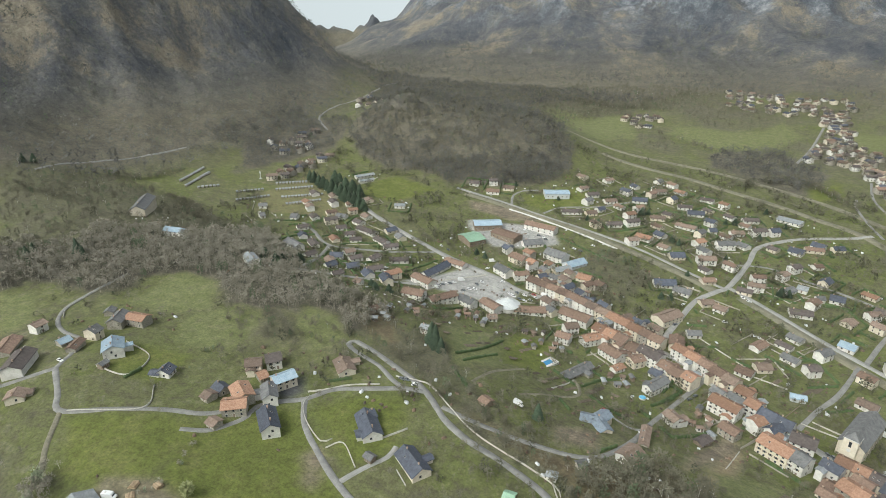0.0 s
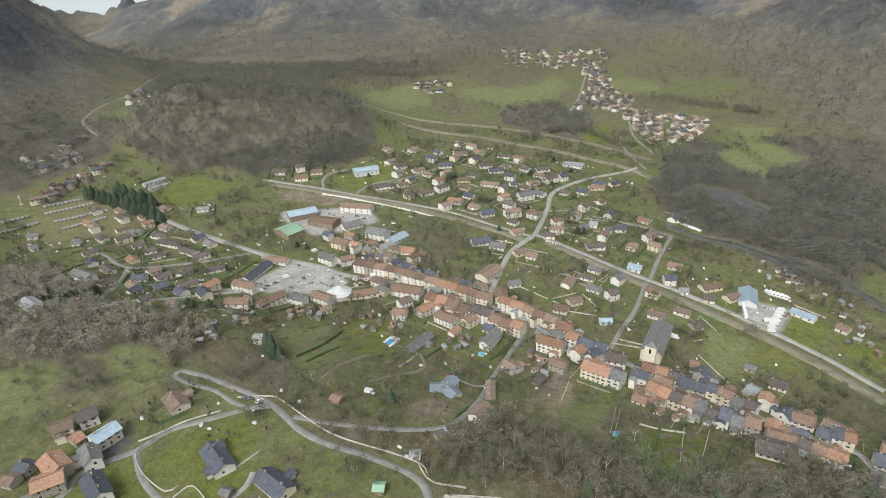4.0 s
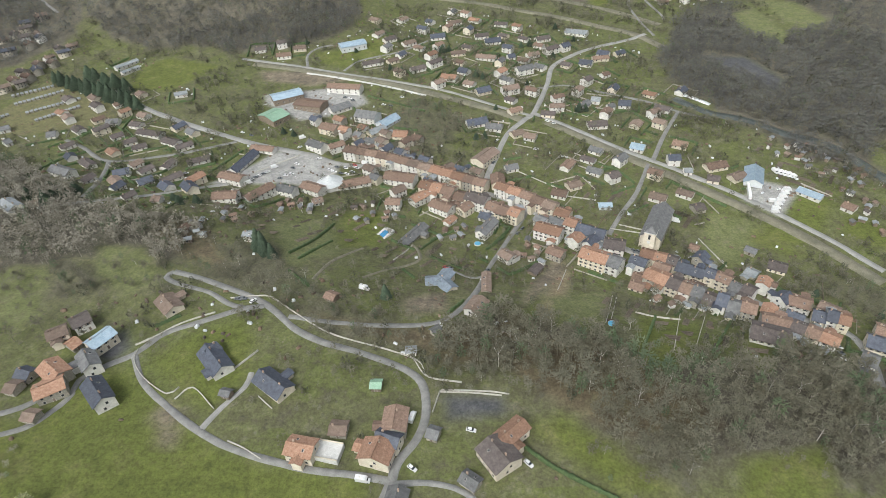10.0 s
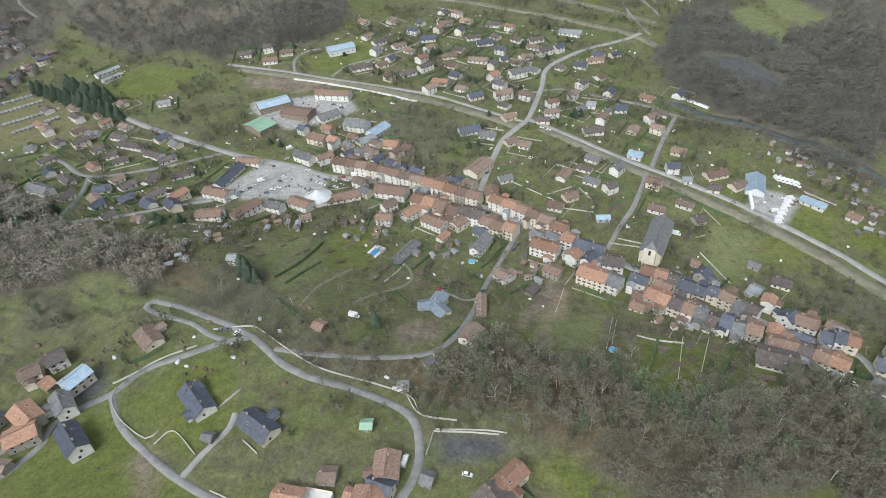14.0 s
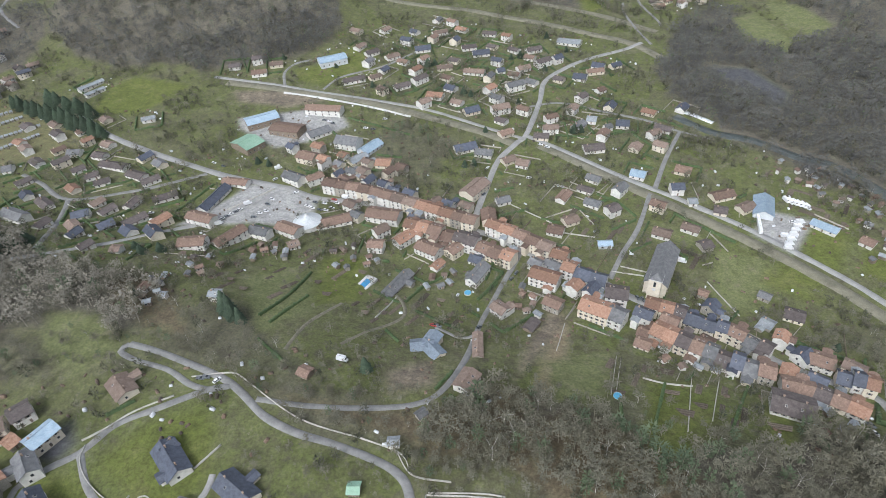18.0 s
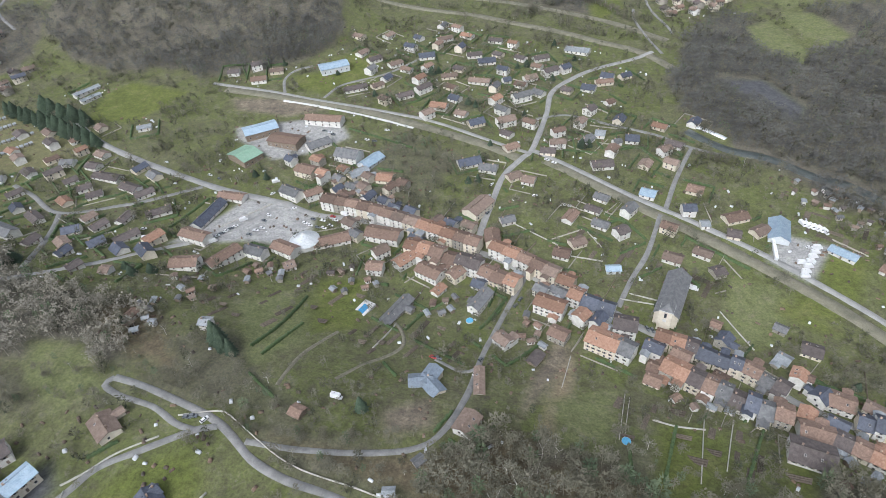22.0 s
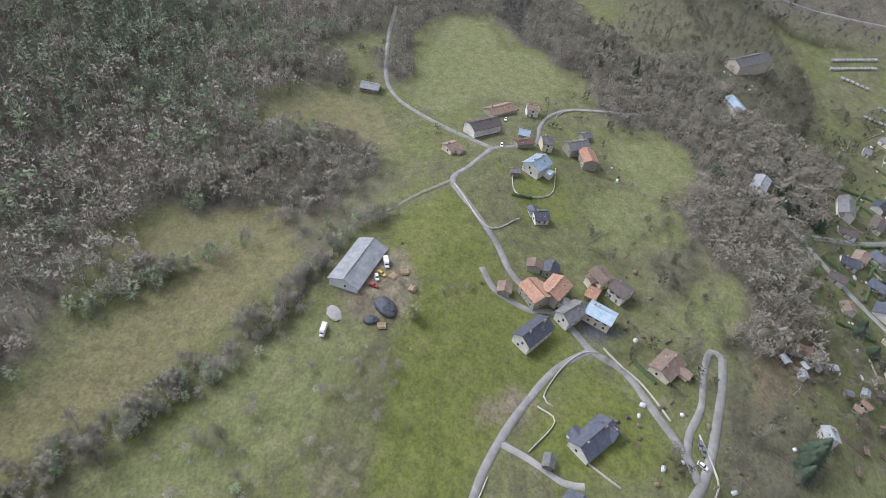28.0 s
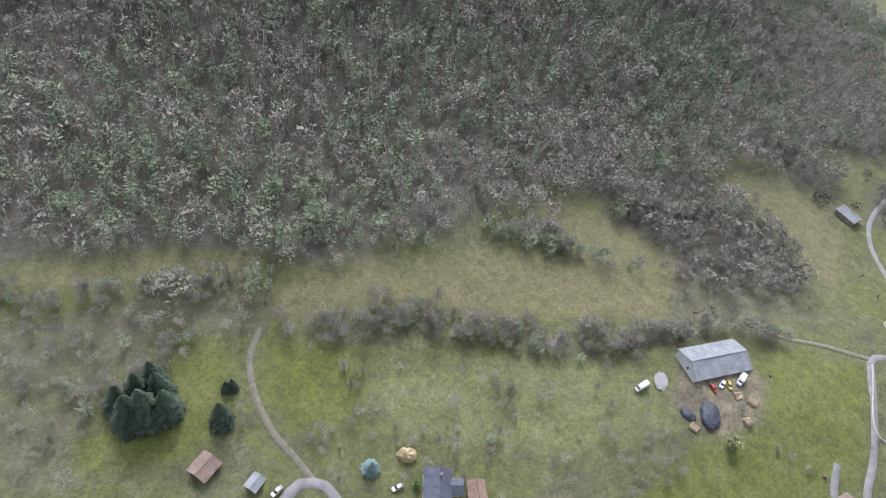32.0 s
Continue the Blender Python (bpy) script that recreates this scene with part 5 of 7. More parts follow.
def sprays(rng, count, centre, spread, low, long, wide, up=0.55):
    """Thin upward and outward sprays of twigs through a crown."""
    d = rng.normal(size=(count, 3))
    d /= np.linalg.norm(d, axis=1)[:, None]
    r = rng.uniform(0.25, 1.0, count) ** 0.6
    c = np.array(centre) + d * r[:, None] * np.array(spread)
    c[:, 2] = np.maximum(c[:, 2], low)
    way = d * [1, 1, 0.5] + rng.normal(size=(count, 3)) * 0.35
    way[:, 2] += up
    way /= np.linalg.norm(way, axis=1)[:, None]
    side = np.cross(way, rng.normal(size=(count, 3)))
    side /= np.linalg.norm(side, axis=1)[:, None]
    ln = rng.uniform(0.6, 1.3, count)[:, None] * long
    wd = rng.uniform(0.6, 1.4, count)[:, None] * wide
    v = np.stack([c - side * wd, c + side * wd, c + way * ln], 1).reshape(-1, 3)
    return v, np.arange(count * 3).reshape(-1, 3)


def crown(rng, count, centre, long, wide):
    """A rounded crown of several lobes, each a shell of fine crossing twigs."""
    lobes = 4 + rng.randint(4)
    mid = np.array(centre) + rng.normal(size=(lobes, 3)) * (0.13, 0.13, 0.12)
    size = rng.uniform(0.12, 0.21, lobes)
    pick = rng.randint(lobes, size=count)
    d = rng.normal(size=(count, 3)) + (0, 0, 0.35)
    d /= np.linalg.norm(d, axis=1)[:, None]
    c = mid[pick] + d * (size[pick] * rng.uniform(0.2, 1.0, count) ** 0.45)[:, None]
    c[:, 2] = np.maximum(c[:, 2], 0.16)
    way = d * 0.7 + rng.normal(size=(count, 3)) * 0.6 + (0, 0, 0.25)
    way /= np.linalg.norm(way, axis=1)[:, None]
    side = np.cross(way, rng.normal(size=(count, 3)))
    side /= np.linalg.norm(side, axis=1)[:, None]
    ln = rng.uniform(0.6, 1.3, count)[:, None] * long
    wd = rng.uniform(0.6, 1.4, count)[:, None] * wide
    v = np.stack([c - side * wd, c + side * wd, c + way * ln], 1).reshape(-1, 3)
    return v, np.arange(count * 3).reshape(-1, 3)


def bare_tree(seed, twigs, pale=0, wide=0.14, limbs=5):
    """A leafless tree one unit tall: tapered trunk, limbs and sprays of twigs."""
    rng = np.random.RandomState(seed)
    lean = rng.normal(size=2) * 0.03
    top = np.array([lean[0], lean[1], 0.72])
    bits = [(*prism((0, 0, -0.12), (lean[0] * 0.6, lean[1] * 0.6, 0.4), 0.018, 0.012, 4), pale), (*prism((lean[0] * 0.6, lean[1] * 0.6, 0.4), top, 0.012, 0.004, 3), pale)]
    for i in range(limbs):
        h = rng.uniform(0.25, 0.6)
        a = i * 2.4 + rng.uniform(0, 0.8)
        o = rng.uniform(0.16, 0.3)
        root = np.array([lean[0] * h, lean[1] * h, h])
        bits.append((*prism(root, root + [math.cos(a) * o, math.sin(a) * o, rng.uniform(0.12, 0.28)], 0.008, 0.003, 3), pale))
    v, f = crown(rng, twigs, (lean[0], lean[1], 0.62), 0.05 + wide * 0.36, wide * 0.17)
    bits.append((v, f, 0))
    return gather(bits)


def ivy_tree(seed, leaves):
    """A tree or tall bush wrapped in evergreen leaves."""
    rng = np.random.RandomState(seed)
    bits = [(*prism((0, 0, -0.1), (0, 0, 0.8), 0.02, 0.005, 4), 0)]
    v, f = sprays(rng, leaves, (0, 0, 0.52), (0.19, 0.19, 0.44), 0.05, 0.13, 0.032, 0.25)
    bits.append((v, f, 2))
    return gather(bits)


def spruce(seed, tiers, per):
    """A spruce one unit tall: trunk and tiers of drooping boughs."""
    rng = np.random.RandomState(seed)
    bits = [(*prism((0, 0, -0.08), (0, 0, 0.97), 0.02, 0.002, 5), 0)]
    vs = []
    for i in range(tiers):
        h = 0.06 + 0.9 * i / tiers
        r = 0.25 * (1 - h) ** 0.8 + 0.015
        for k in range(per):
            a = 2 * math.pi * (k + rng.uniform(0, 0.7)) / per + i * 0.7
            rr = r * rng.uniform(0.75, 1.15)
            d, s = np.array([math.cos(a), math.sin(a), 0]), np.array([-math.sin(a), math.cos(a), 0])
            w = rr * rng.uniform(0.3, 0.42)
            root, tip = np.array([0, 0, h + 0.075]), d * rr + [0, 0, h - 0.05 * rng.uniform(0.3, 1.2)]
            m1, m2 = d * rr * 0.55 + s * w + [0, 0, h], d * rr * 0.55 - s * w + [0, 0, h]
            vs += [root, m1, tip, root, tip, m2]
    v = np.array(vs)
    bits.append((v, np.arange(len(v)).reshape(-1, 3), 2))
    return gather(bits)


FINE = [bare_tree(20 + i, 190) for i in range(6)] + [bare_tree(40, 130, 1, 0.11)]
MIDDLE = [bare_tree(60 + i, 74, 0, 0.20, 3) for i in range(5)] + [bare_tree(70, 50, 1, 0.17, 3)]
COARSE = [bare_tree(80 + i, 26, 0, 0.34, 0) for i in range(4)]
VALLEY = [bare_tree(160 + i, 40, 0, 0.26, 2) for i in range(6)]
FAR = [bare_tree(170 + i, 13, 0, 0.46, 0) for i in range(5)]
SCRUB = [bare_tree(180 + i, 15, 0, 0.42, 0) for i in range(5)]
GREEN = [ivy_tree(90 + i, 90) for i in range(3)]


def bush(seed, leaves):
    """A dense low bush, wider than tall."""
    rng = np.random.RandomState(seed)
    bits = [(*prism((0, 0, -0.1), (0, 0, 0.4), 0.03, 0.01, 3), 0)]
    v, f = sprays(rng, leaves, (0, 0, 0.4), (0.5, 0.42, 0.42), 0.03, 0.22, 0.07, 0.3)
    bits.append((v, f, 2))
    return gather(bits)


SHRUB = [bush(140 + i, 34) for i in range(4)]
BIRCH = [bare_tree(110 + i, 30, 1, 0.13, 4) for i in range(3)]
HILL = [bare_tree(120 + i, 74, 0, 0.19, 2) for i in range(6)] + BIRCH
GREEN_HILL = [ivy_tree(130 + i, 70) for i in range(4)]
GREEN_COARSE = [ivy_tree(95 + i, 26) for i in range(3)]


def scatter(x0, x1, y0, y1, step, keep):
    """Jittered places over a rectangle where keep() is above chance."""
    n = int((x1 - x0) / step), int((y1 - y0) / step)
    x = x0 + (np.arange(n[0])[:, None] + RNG.uniform(0, 1, n)) * step
    y = y0 + (np.arange(n[1])[None, :] + RNG.uniform(0, 1, n)) * step
    x, y = x.ravel(), y.ravel()
    ok = RNG.uniform(0, 1, len(x)) < keep(x, y)
    return x[ok], y[ok]


def blocked(x, y, margin=1.5):
    """Where houses and roads stand."""
    return clearance(x, y) < margin


def forest(name, x, y, tall, kinds, label, category="trees", green=0.0, greens=GREEN, spread=0.35, mats=(M_BARK, M_PALEBARK, M_IVY)):
    """Many trees as one object; heights vary about tall."""
    vs, fs, ms, n = [], [], [], 0
    z = land(x, y)
    share = np.broadcast_to(green, x.shape)
    for i in range(len(x)):
        v, f, m = greens[RNG.randint(len(greens))] if RNG.rand() < share[i] else kinds[RNG.randint(len(kinds))]
        h = tall * RNG.uniform(1 - spread, 1 + spread)
        a = RNG.uniform(0, 6.28)
        c, s = math.cos(a) * h, math.sin(a) * h
        k = RNG.uniform(0.85, 1.25)
        vs.append(np.stack([(v[:, 0] * c - v[:, 1] * s) * k + x[i], (v[:, 0] * s + v[:, 1] * c) * k + y[i], v[:, 2] * h + z[i]], 1))
        fs.append(f + n)
        ms.append(m)
        n += len(v)
    if not vs:
        return None
    me = soup(name, np.vstack(vs), np.vstack(fs), list(mats), np.concatenate(ms))
    return tagged(new(name, me), label, category, "", "stuff")


def in_woods(kind, grow=0.0):
    def keep(x, y):
        k = np.zeros(x.shape)
        for what, pts in WOODS:
            if what == kind:
                k = np.maximum(k, inside(x, y, pts) + ragged(x, y) > -grow)
        return k * ~blocked(x, y)
    return keep


def open_ground(x, y):
    """True where a field or yard keeps trees away."""
    k = np.zeros(x.shape, bool)
    for kind, pts in COVERS:
        if kind != "bracken":
            k |= inside(x, y, pts) > -1.0
    return k


def hill_wood(x, y):
    edge = 13 + 4 * wave(x, y, 11, 5)
    return (ridge(x, y, -80, -340, -330, -310, 160, 205) > edge) & ~open_ground(x, y) & ~blocked(x, y)


def band(low, high):
    def keep(x, y):
        m = mountain(x, y)
        d = np.hypot(x - 60, y - 60)
        z = land(x, y)
        return ((m > 16) & ((z < 165 + 45 * wave(x, y, 70, 3)) | (y < 1250)) & (d > low) & (d < high) & (ridge(x, y, -80, -340, -330, -310, 160, 205) < 10)) * 0.92
    return keep


def leafy_patches(x, y):
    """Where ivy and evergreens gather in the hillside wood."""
    return np.clip(0.45 + 0.5 * wave(x, y, 41, 2) + 0.3 * wave(x, y, 17, 4), 0.06, 0.9)


x, y = scatter(-540, 260, -460, 60, 5.4, hill_wood)
# brightness is put into the bark and ivy colours on this slope
forest("hillside_wood", x, y, 11.0, HILL, "dense leafless grey-brown woodland with ivy on the steep hill", "woodland", leafy_patches(x, y), GREEN_HILL, 0.45, (M_LIGHTTWIGS, M_PALEBARK, M_LIGHTIVY))
x, y = scatter(-700, 700, -60, 1200, 5.0, lambda x, y: in_woods("dense")(x, y) * ~hill_wood(x, y) * ~open_ground(x, y) * (mountain(x, y) < 30))
d = np.hypot(x - 60, y - 60)
west = ((x < -95) & (y < 430) & (d < 620) & (y > 150)) | (y < 130)
forest("thicket", x[west], y[west], 9.0, FINE[:3] + VALLEY, "pale leafless thicket on the slope beside the hamlet", "woodland", 0.05, GREEN, 0.45, mats=(M_THICKET, M_PALEBARK, M_IVY))
x, y, d = x[~west], y[~west], d[~west]
forest("slope_wood", x[d < 330], y[d < 330], 10.0, FINE, "dense leafless woodland on the slope below the hamlet", "woodland", np.clip(0.12 + 0.3 * wave(x, y, 19, 3), 0.03, 0.5)[d < 330], GREEN, 0.45)
x, y, d = x[d >= 330], y[d >= 330], d[d >= 330]
few = (d < 700) | (RNG.uniform(0, 1, len(x)) < 0.45)
forest("valley_wood", x[few], y[few], 9.5, VALLEY, "leafless grey-brown woodland beside the valley floor", "woodland", 0.06, GREEN_COARSE, 0.45, mats=(M_FARWOOD, M_PALEBARK, M_IVY))
x, y = scatter(-700, 500, -60, 1300, 8.5, in_woods("thin"))
up = y < 130
forest("scattered_trees", x[~up], y[~up], 6.5, FINE, "scattered bare trees and bushes along hedges", "trees", 0.14, GREEN, 0.55)
forest("meadow_trees", x[up], y[up], 6.0, FINE, "pale bare trees and bushes at the edges of the upper meadows", "trees", 0.14, GREEN, 0.55, mats=(M_THICKET, M_PALEBARK, M_LIGHTIVY))
x, y = scatter(-1500, 1400, 150, 1900, 11.0, lambda x, y: (mosaic(x, y) > 0.35) * ~open_ground(x, y) * ~blocked(x, y, 3) * (mountain(x, y) < 16))
forest("copses", x, y, 9.0, COARSE, "bare copses and hedgerow trees of the upper valley", "woodland", 0.12, GREEN_COARSE, 0.4)
x, y = scatter(-1500, 1400, -300, 2000, 11.5, band(420, 1750))
forest("mountain_wood", x, y, 11.0, FAR, "leafless brown woodland on the far mountainsides", "woodland", 0.10, GREEN_COARSE, 0.4, mats=(M_FARWOOD, M_PALEBARK, M_IVY))


def meadow_orchard(x, y):
    """Loose groups of old fruit trees on the upper meadows."""
    return np.clip(0.22 + 0.55 * wave(x, y, 17, 4), 0.0, 0.7) * ~blocked(x, y, 3) * (mountain(x, y) < 12) * (inside(x, y, [(25, 45), (-15, 40), (-60, 55), (-95, 78), (-88, 118), (-40, 118), (5, 108), (40, 80)]) > 0)


x, y = scatter(-100, 45, 35, 122, 8.0, meadow_orchard)
forest("old_orchard", x, y, 5.0, FINE, "old pale leafless fruit trees scattered over the meadow", "trees", 0.04, GREEN, 0.4, mats=(M_THICKET, M_PALEBARK, M_LIGHTIVY))


def shrub_land(x, y):
    """Gardens and rough ground round the village and hamlet."""
    k = (y < 830) & (y > -20) & (mountain(x, y) < 20)
    thick = np.clip(0.30 + 1.0 * wave(x, y, 16, 5) + 0.8 * wave(x, y, 6.3, 2), 0.05, 0.95)
    thick = np.where((y < 190) | (x < -150) & (y < 330), thick * 0.3, thick)
    return k * thick * ~open_ground(x, y) * ~blocked(x, y, 0.5)


x, y = scatter(-440, 420, -10, 830, 3.6, shrub_land)
near_by = np.hypot(x - 60, y - 60) < 330
forest("garden_shrubs", x[near_by], y[near_by], 3.0, MIDDLE, "small bare fruit trees and shrubs in the gardens", "shrubs", 0.07, SHRUB, 0.7, (M_BARK, M_BARK, M_BRAMBLE))
x, y = x[~near_by], y[~near_by]
forest("village_shrubs", x, y, 3.0, SCRUB, "bare shrubs and hedges among the village houses", "shrubs", 0.45, SHRUB, 0.7, (M_BARK, M_BARK, M_BRAMBLE))
x, y = scatter(-440, 420, 190, 830, 8.4, lambda x, y: np.maximum(shrub_land(x, y), 0.2 * (shrub_land(x, y) > 0)))
forest("garden_trees", x, y, 7.5, MIDDLE, "leafless garden trees between the village houses", "trees", 0.4, GREEN_HILL, 0.45, (M_BARK, M_BARK, M_BRAMBLE))

# ---------------- hedges, walls, belts of trees ----------------


def belt(wide, tall, green, pts):
    """Trees and bushes along a line."""
    line = smooth(pts, 2.6)
    x, y = [], []
    for q in line:
        for _ in range(max(1, int(wide / 3.2))):
            x.append(q.x + RNG.normal() * wide * 0.33)
            y.append(q.y + RNG.normal() * wide * 0.33)
    x, y = np.array(x), np.array(y)
    ok = ~blocked(x, y, 0.6) & (wave(x, y, 7.0, 3) + 0.5 * wave(x, y, 2.9, 1) > -0.55)
    far = np.hypot(x.mean() - 60, y.mean() - 60) > 330
    forest("tree_belt", x[ok], y[ok], tall, MIDDLE if far else FINE, "row of bare trees and bushes along a field edge", "trees", green, GREEN_COARSE if far else GREEN, 0.45, mats=(M_THICKET if y.mean() < 130 else M_BARK, M_PALEBARK, M_LIGHTIVY if y.mean() < 130 else M_IVY))


belt(8, 7, 0.25, [(-35.7, 29.8), (-66.1, 40.3), (-90.9, 60.4), (-109.9, 68.5), (-137.0, 75.8), (-163.2, 94.1)])
belt(10, 6, 0.2, [(-11.5, 11.6), (-38.2, 22.4), (-43.9, 27.5)])
belt(9, 8, 0.6, [(-73.3, -13.1), (-93.4, 0.9), (-111.2, 16.9), (-125.5, 31.5)])
belt(9, 8, 0.5, [(-144.4, 1.4), (-181.8, 14.3), (-224.1, 37.8)])
belt(4, 3, 0.1, [(-116.9, 106.7), (-118.3, 126.7), (-126.9, 146.4)])
belt(6, 4, 0.1, [(-58.5, 111.1), (-68.7, 117.4), (-86.3, 120.4)])
belt(10, 6, 0.2, [(121.5, -58.0), (91.3, -44.1), (71.8, -40.6), (34.3, -25.8)])
belt(14, 6, 0.1, [(24.1, -2.1), (5.7, 11.4), (-16.0, 8.1), (-31.9, 19.1)])
belt(8, 6, 0.3, [(-32.5, 28.0), (-62.1, 48.3), (-91.8, 67.1), (-115.5, 69.7), (-140.0, 74.8)])
belt(6, 4, 0.15, [(16.6, 14.5), (12.2, 36.9), (24.9, 45.2), (40.5, 42.2)])
belt(6, 4, 0.1, [(-33.9, 69.2), (-36.3, 57.5), (-49.4, 50.1)])
belt(5, 3, 0.1, [(-60.3, 97.8), (-79.9, 106.4), (-80.0, 115.7)])
belt(8, 5, 0.2, [(106.2, -9.8), (90.2, 0.1), (62.5, -11.4)])
belt(8, 5, 0.1, [(-88.5, 250.2), (-30.8, 231.0), (21.7, 233.8)])
belt(9, 5, 0.15, [(32.6, 202.9), (48.7, 199.9), (69.2, 202.6)])
belt(8, 7, 0.1, [(202.1, 517.5), (245.4, 502.4), (287.0, 491.9), (331.3, 423.4)])
belt(3, 7, 0.0, [(-263.0, 495.1), (-196.1, 471.0), (-138.7, 458.9)])
belt(6, 4, 0.2, [(-60.4, 314.8), (-56.2, 347.9), (-47.4, 375.8)])
belt(5, 4, 0.3, [(-124.7, 275.0), (-98.1, 256.5), (-83.5, 253.5)])
belt(6, 5, 0.2, [(260.4, 333.8), (276.8, 309.6), (281.5, 300.3)])
belt(5, 5, 0.2, [(163.2, 322.8), (145.7, 350.7)])
belt(5, 4, 0.2, [(201.8, 327.6), (238.2, 326.2), (258.1, 317.8)])
belt(6, 6, 0.3, [(-148.3, 486.0), (-122.8, 473.0), (-115.0, 481.5)])
belt(5, 5, 0.2, [(-158.3, 369.8), (-166.2, 346.0), (-178.8, 333.3)])
belt(6, 5, 0.2, [(-239.3, 340.9), (-243.5, 320.1), (-257.7, 317.1)])
belt(6, 4, 0.3, [(-154.0, 276.3), (-111.0, 249.2), (-111.1, 230.6)])
belt(6, 4, 0.2, [(-180.3, 219.0), (-150.4, 238.5), (-124.5, 242.7)])
belt(6, 3, 0.4, [(-175.4, 167.9), (-181.1, 207.1), (-178.6, 227.7)])
belt(8, 7, 0.3, [(-582.7, 393.9), (-540.6, 405.1), (-538.6, 472.9)])
belt(8, 8, 0.3, [(-540.1, 284.2), (-496.0, 294.6), (-461.8, 315.9)])
belt(10, 7, 0.2, [(-478.1, 399.9), (-409.2, 386.2), (-306.2, 324.1)])
belt(10, 8, 0.2, [(-358.5, 1188.2), (-200.2, 1117.2), (-71.4, 1142.6)])
belt(8, 6, 0.3, [(-33.0, 972.7), (44.2, 925.1), (131.7, 896.3)])
belt(12, 8, 0.2, [(48.5, 764.4), (128.4, 839.9), (190.9, 767.2)])
belt(10, 8, 0.2, [(269.5, 1003.8), (344.8, 941.7), (409.9, 886.1)])

M_STONE = WALL["stone"]
M_PALESTONE = material("pale_lane_wall", (0.36, 0.34, 0.29), (0.50, 0.48, 0.43), 1.2, 0.95, 0.4, 0.2)


def strip(pts, wide, tall, step, rough):
    """Corners and faces of a low band that follows the ground."""
    v, f = [], []
    line = smooth(pts, step)
    for i, q in enumerate(line):
        way = line[min(i + 1, len(line) - 1)] - line[max(i - 1, 0)]
        side = Vector((-way.y, way.x, 0)).normalized()
        z = gz(q.x, q.y)
        w = wide / 2 * (1 + rough * RNG.uniform(-1, 1))
        h = tall * (1 + rough * RNG.uniform(-1, 1))
        for off, dz in ((-w, -0.4), (-w * 0.95, h * 0.92), (0, h), (w * 0.95, h * 0.92), (w, -0.4)):
            r = q + side * off
            v.append((r.x, r.y, z + dz))
    for i in range(len(line) - 1):
        for k in range(4):
            a = i * 5 + k
            f.append((a, a + 5, a + 6, a + 1))
    f += [(0, 1, 2, 3), (len(v) - 2, len(v) - 3, len(v) - 4, len(v) - 5)]
    return v, f


def garden_wall(pts):
    v, f = strip(pts, 0.4, 0.9, 2.0, 0.08)
    me = soup("garden_wall", v, f, [M_PALESTONE], None, 4)
    return tagged(new("garden_wall", me), "low pale stone garden wall beside the lane", "wall", "garden walls")


def hedge(pts):
    v, f = strip(pts, 1.4, 1.5, 0.8, 0.28)
    me = soup("hedge", v, f, [M_HEDGE], None, 4)
    return tagged(new("hedge", me), "clipped dark green hedge between gardens", "hedge", "garden hedges")


garden_wall([(-106.3, 198.4), (-104.6, 191.4), (-94.8, 182.3), (-79.9, 175.1), (-76.1, 179.2)])
garden_wall([(-74.9, 172.7), (-69.9, 179.7), (-55.9, 170.4)])
garden_wall([(-109.3, 200.4), (-101.8, 207.4), (-94.2, 216.1), (-80.0, 226.0)])
garden_wall([(40.4, 190.5), (54.7, 191.4), (67.8, 191.5)])
garden_wall([(40.4, 190.5), (38.7, 179.4)])
garden_wall([(25.4, 208.5), (33.8, 198.3), (49.6, 196.7)])
garden_wall([(-55.6, 192.5), (-48.7, 204.1)])
garden_wall([(-38.9, 178.8), (-30.6, 173.3)])
garden_wall([(-26.9, 150.0), (-35.7, 153.9), (-43.5, 156.2)])
garden_wall([(-191.8, 122.3), (-164.6, 142.7), (-176.7, 158.8)])
garden_wall([(-213.7, 151.4), (-194.6, 156.0), (-201.7, 174.2), (-224.9, 176.6)])
garden_wall([(-308.4, 213.8), (-302.3, 187.6), (-291.9, 178.1)])
garden_wall([(127.0, 286.2), (119.2, 253.2)])
garden_wall([(129.0, 284.2), (121.5, 253.6)])
garden_wall([(176.5, 276.2), (162.5, 242.2)])
garden_wall([(162.2, 273.9), (149.3, 233.3)])
garden_wall([(137.3, 269.9), (147.5, 267.3), (160.9, 267.3)])
garden_wall([(101.8, 311.4), (95.7, 285.9)])
garden_wall([(3.3, 324.7), (-4.3, 299.6)])
garden_wall([(41, 191.5), (62, 193), (71, 192.5)])
hedge([(77, 168), (91, 159), (114, 149)])
garden_wall([(-53.3, 239.5), (-20.3, 220.2), (11.2, 212.5), (27.6, 207.2), (32.1, 200.6)])
garden_wall([(-76.6, 236.9), (-59.5, 241.4), (-53.3, 239.5)])
garden_wall([(139.8, 365.8), (156.3, 361.1)])
garden_wall([(154.0, 357.7), (133.7, 360.7)])
garden_wall([(190.3, 355.2), (201.8, 327.6)])
garden_wall([(67.8, 426.9), (98.1, 406.5)])
garden_wall([(106.2, 396.5), (126.4, 393.1)])
garden_wall([(-138.3, 405.6), (-125.2, 421.1), (-110.9, 436.2)])
garden_wall([(-260.3, 402.4), (-234.1, 388.9)])
hedge([(15.6, 311.7), (45.6, 294.6)])
hedge([(-55.3, 279.4), (-46.1, 311.7)])
hedge([(13.9, 332.7), (31.6, 350.1)])
hedge([(-306.4, 371.0), (-306.5, 407.1), (-295.0, 423.7)])
hedge([(-258.7, 428.1), (-233.3, 438.3), (-219.9, 458.7)])
hedge([(-229.6, 431.5), (-198.1, 451.7)])
hedge([(-173.7, 400.0), (-161.5, 438.6)])
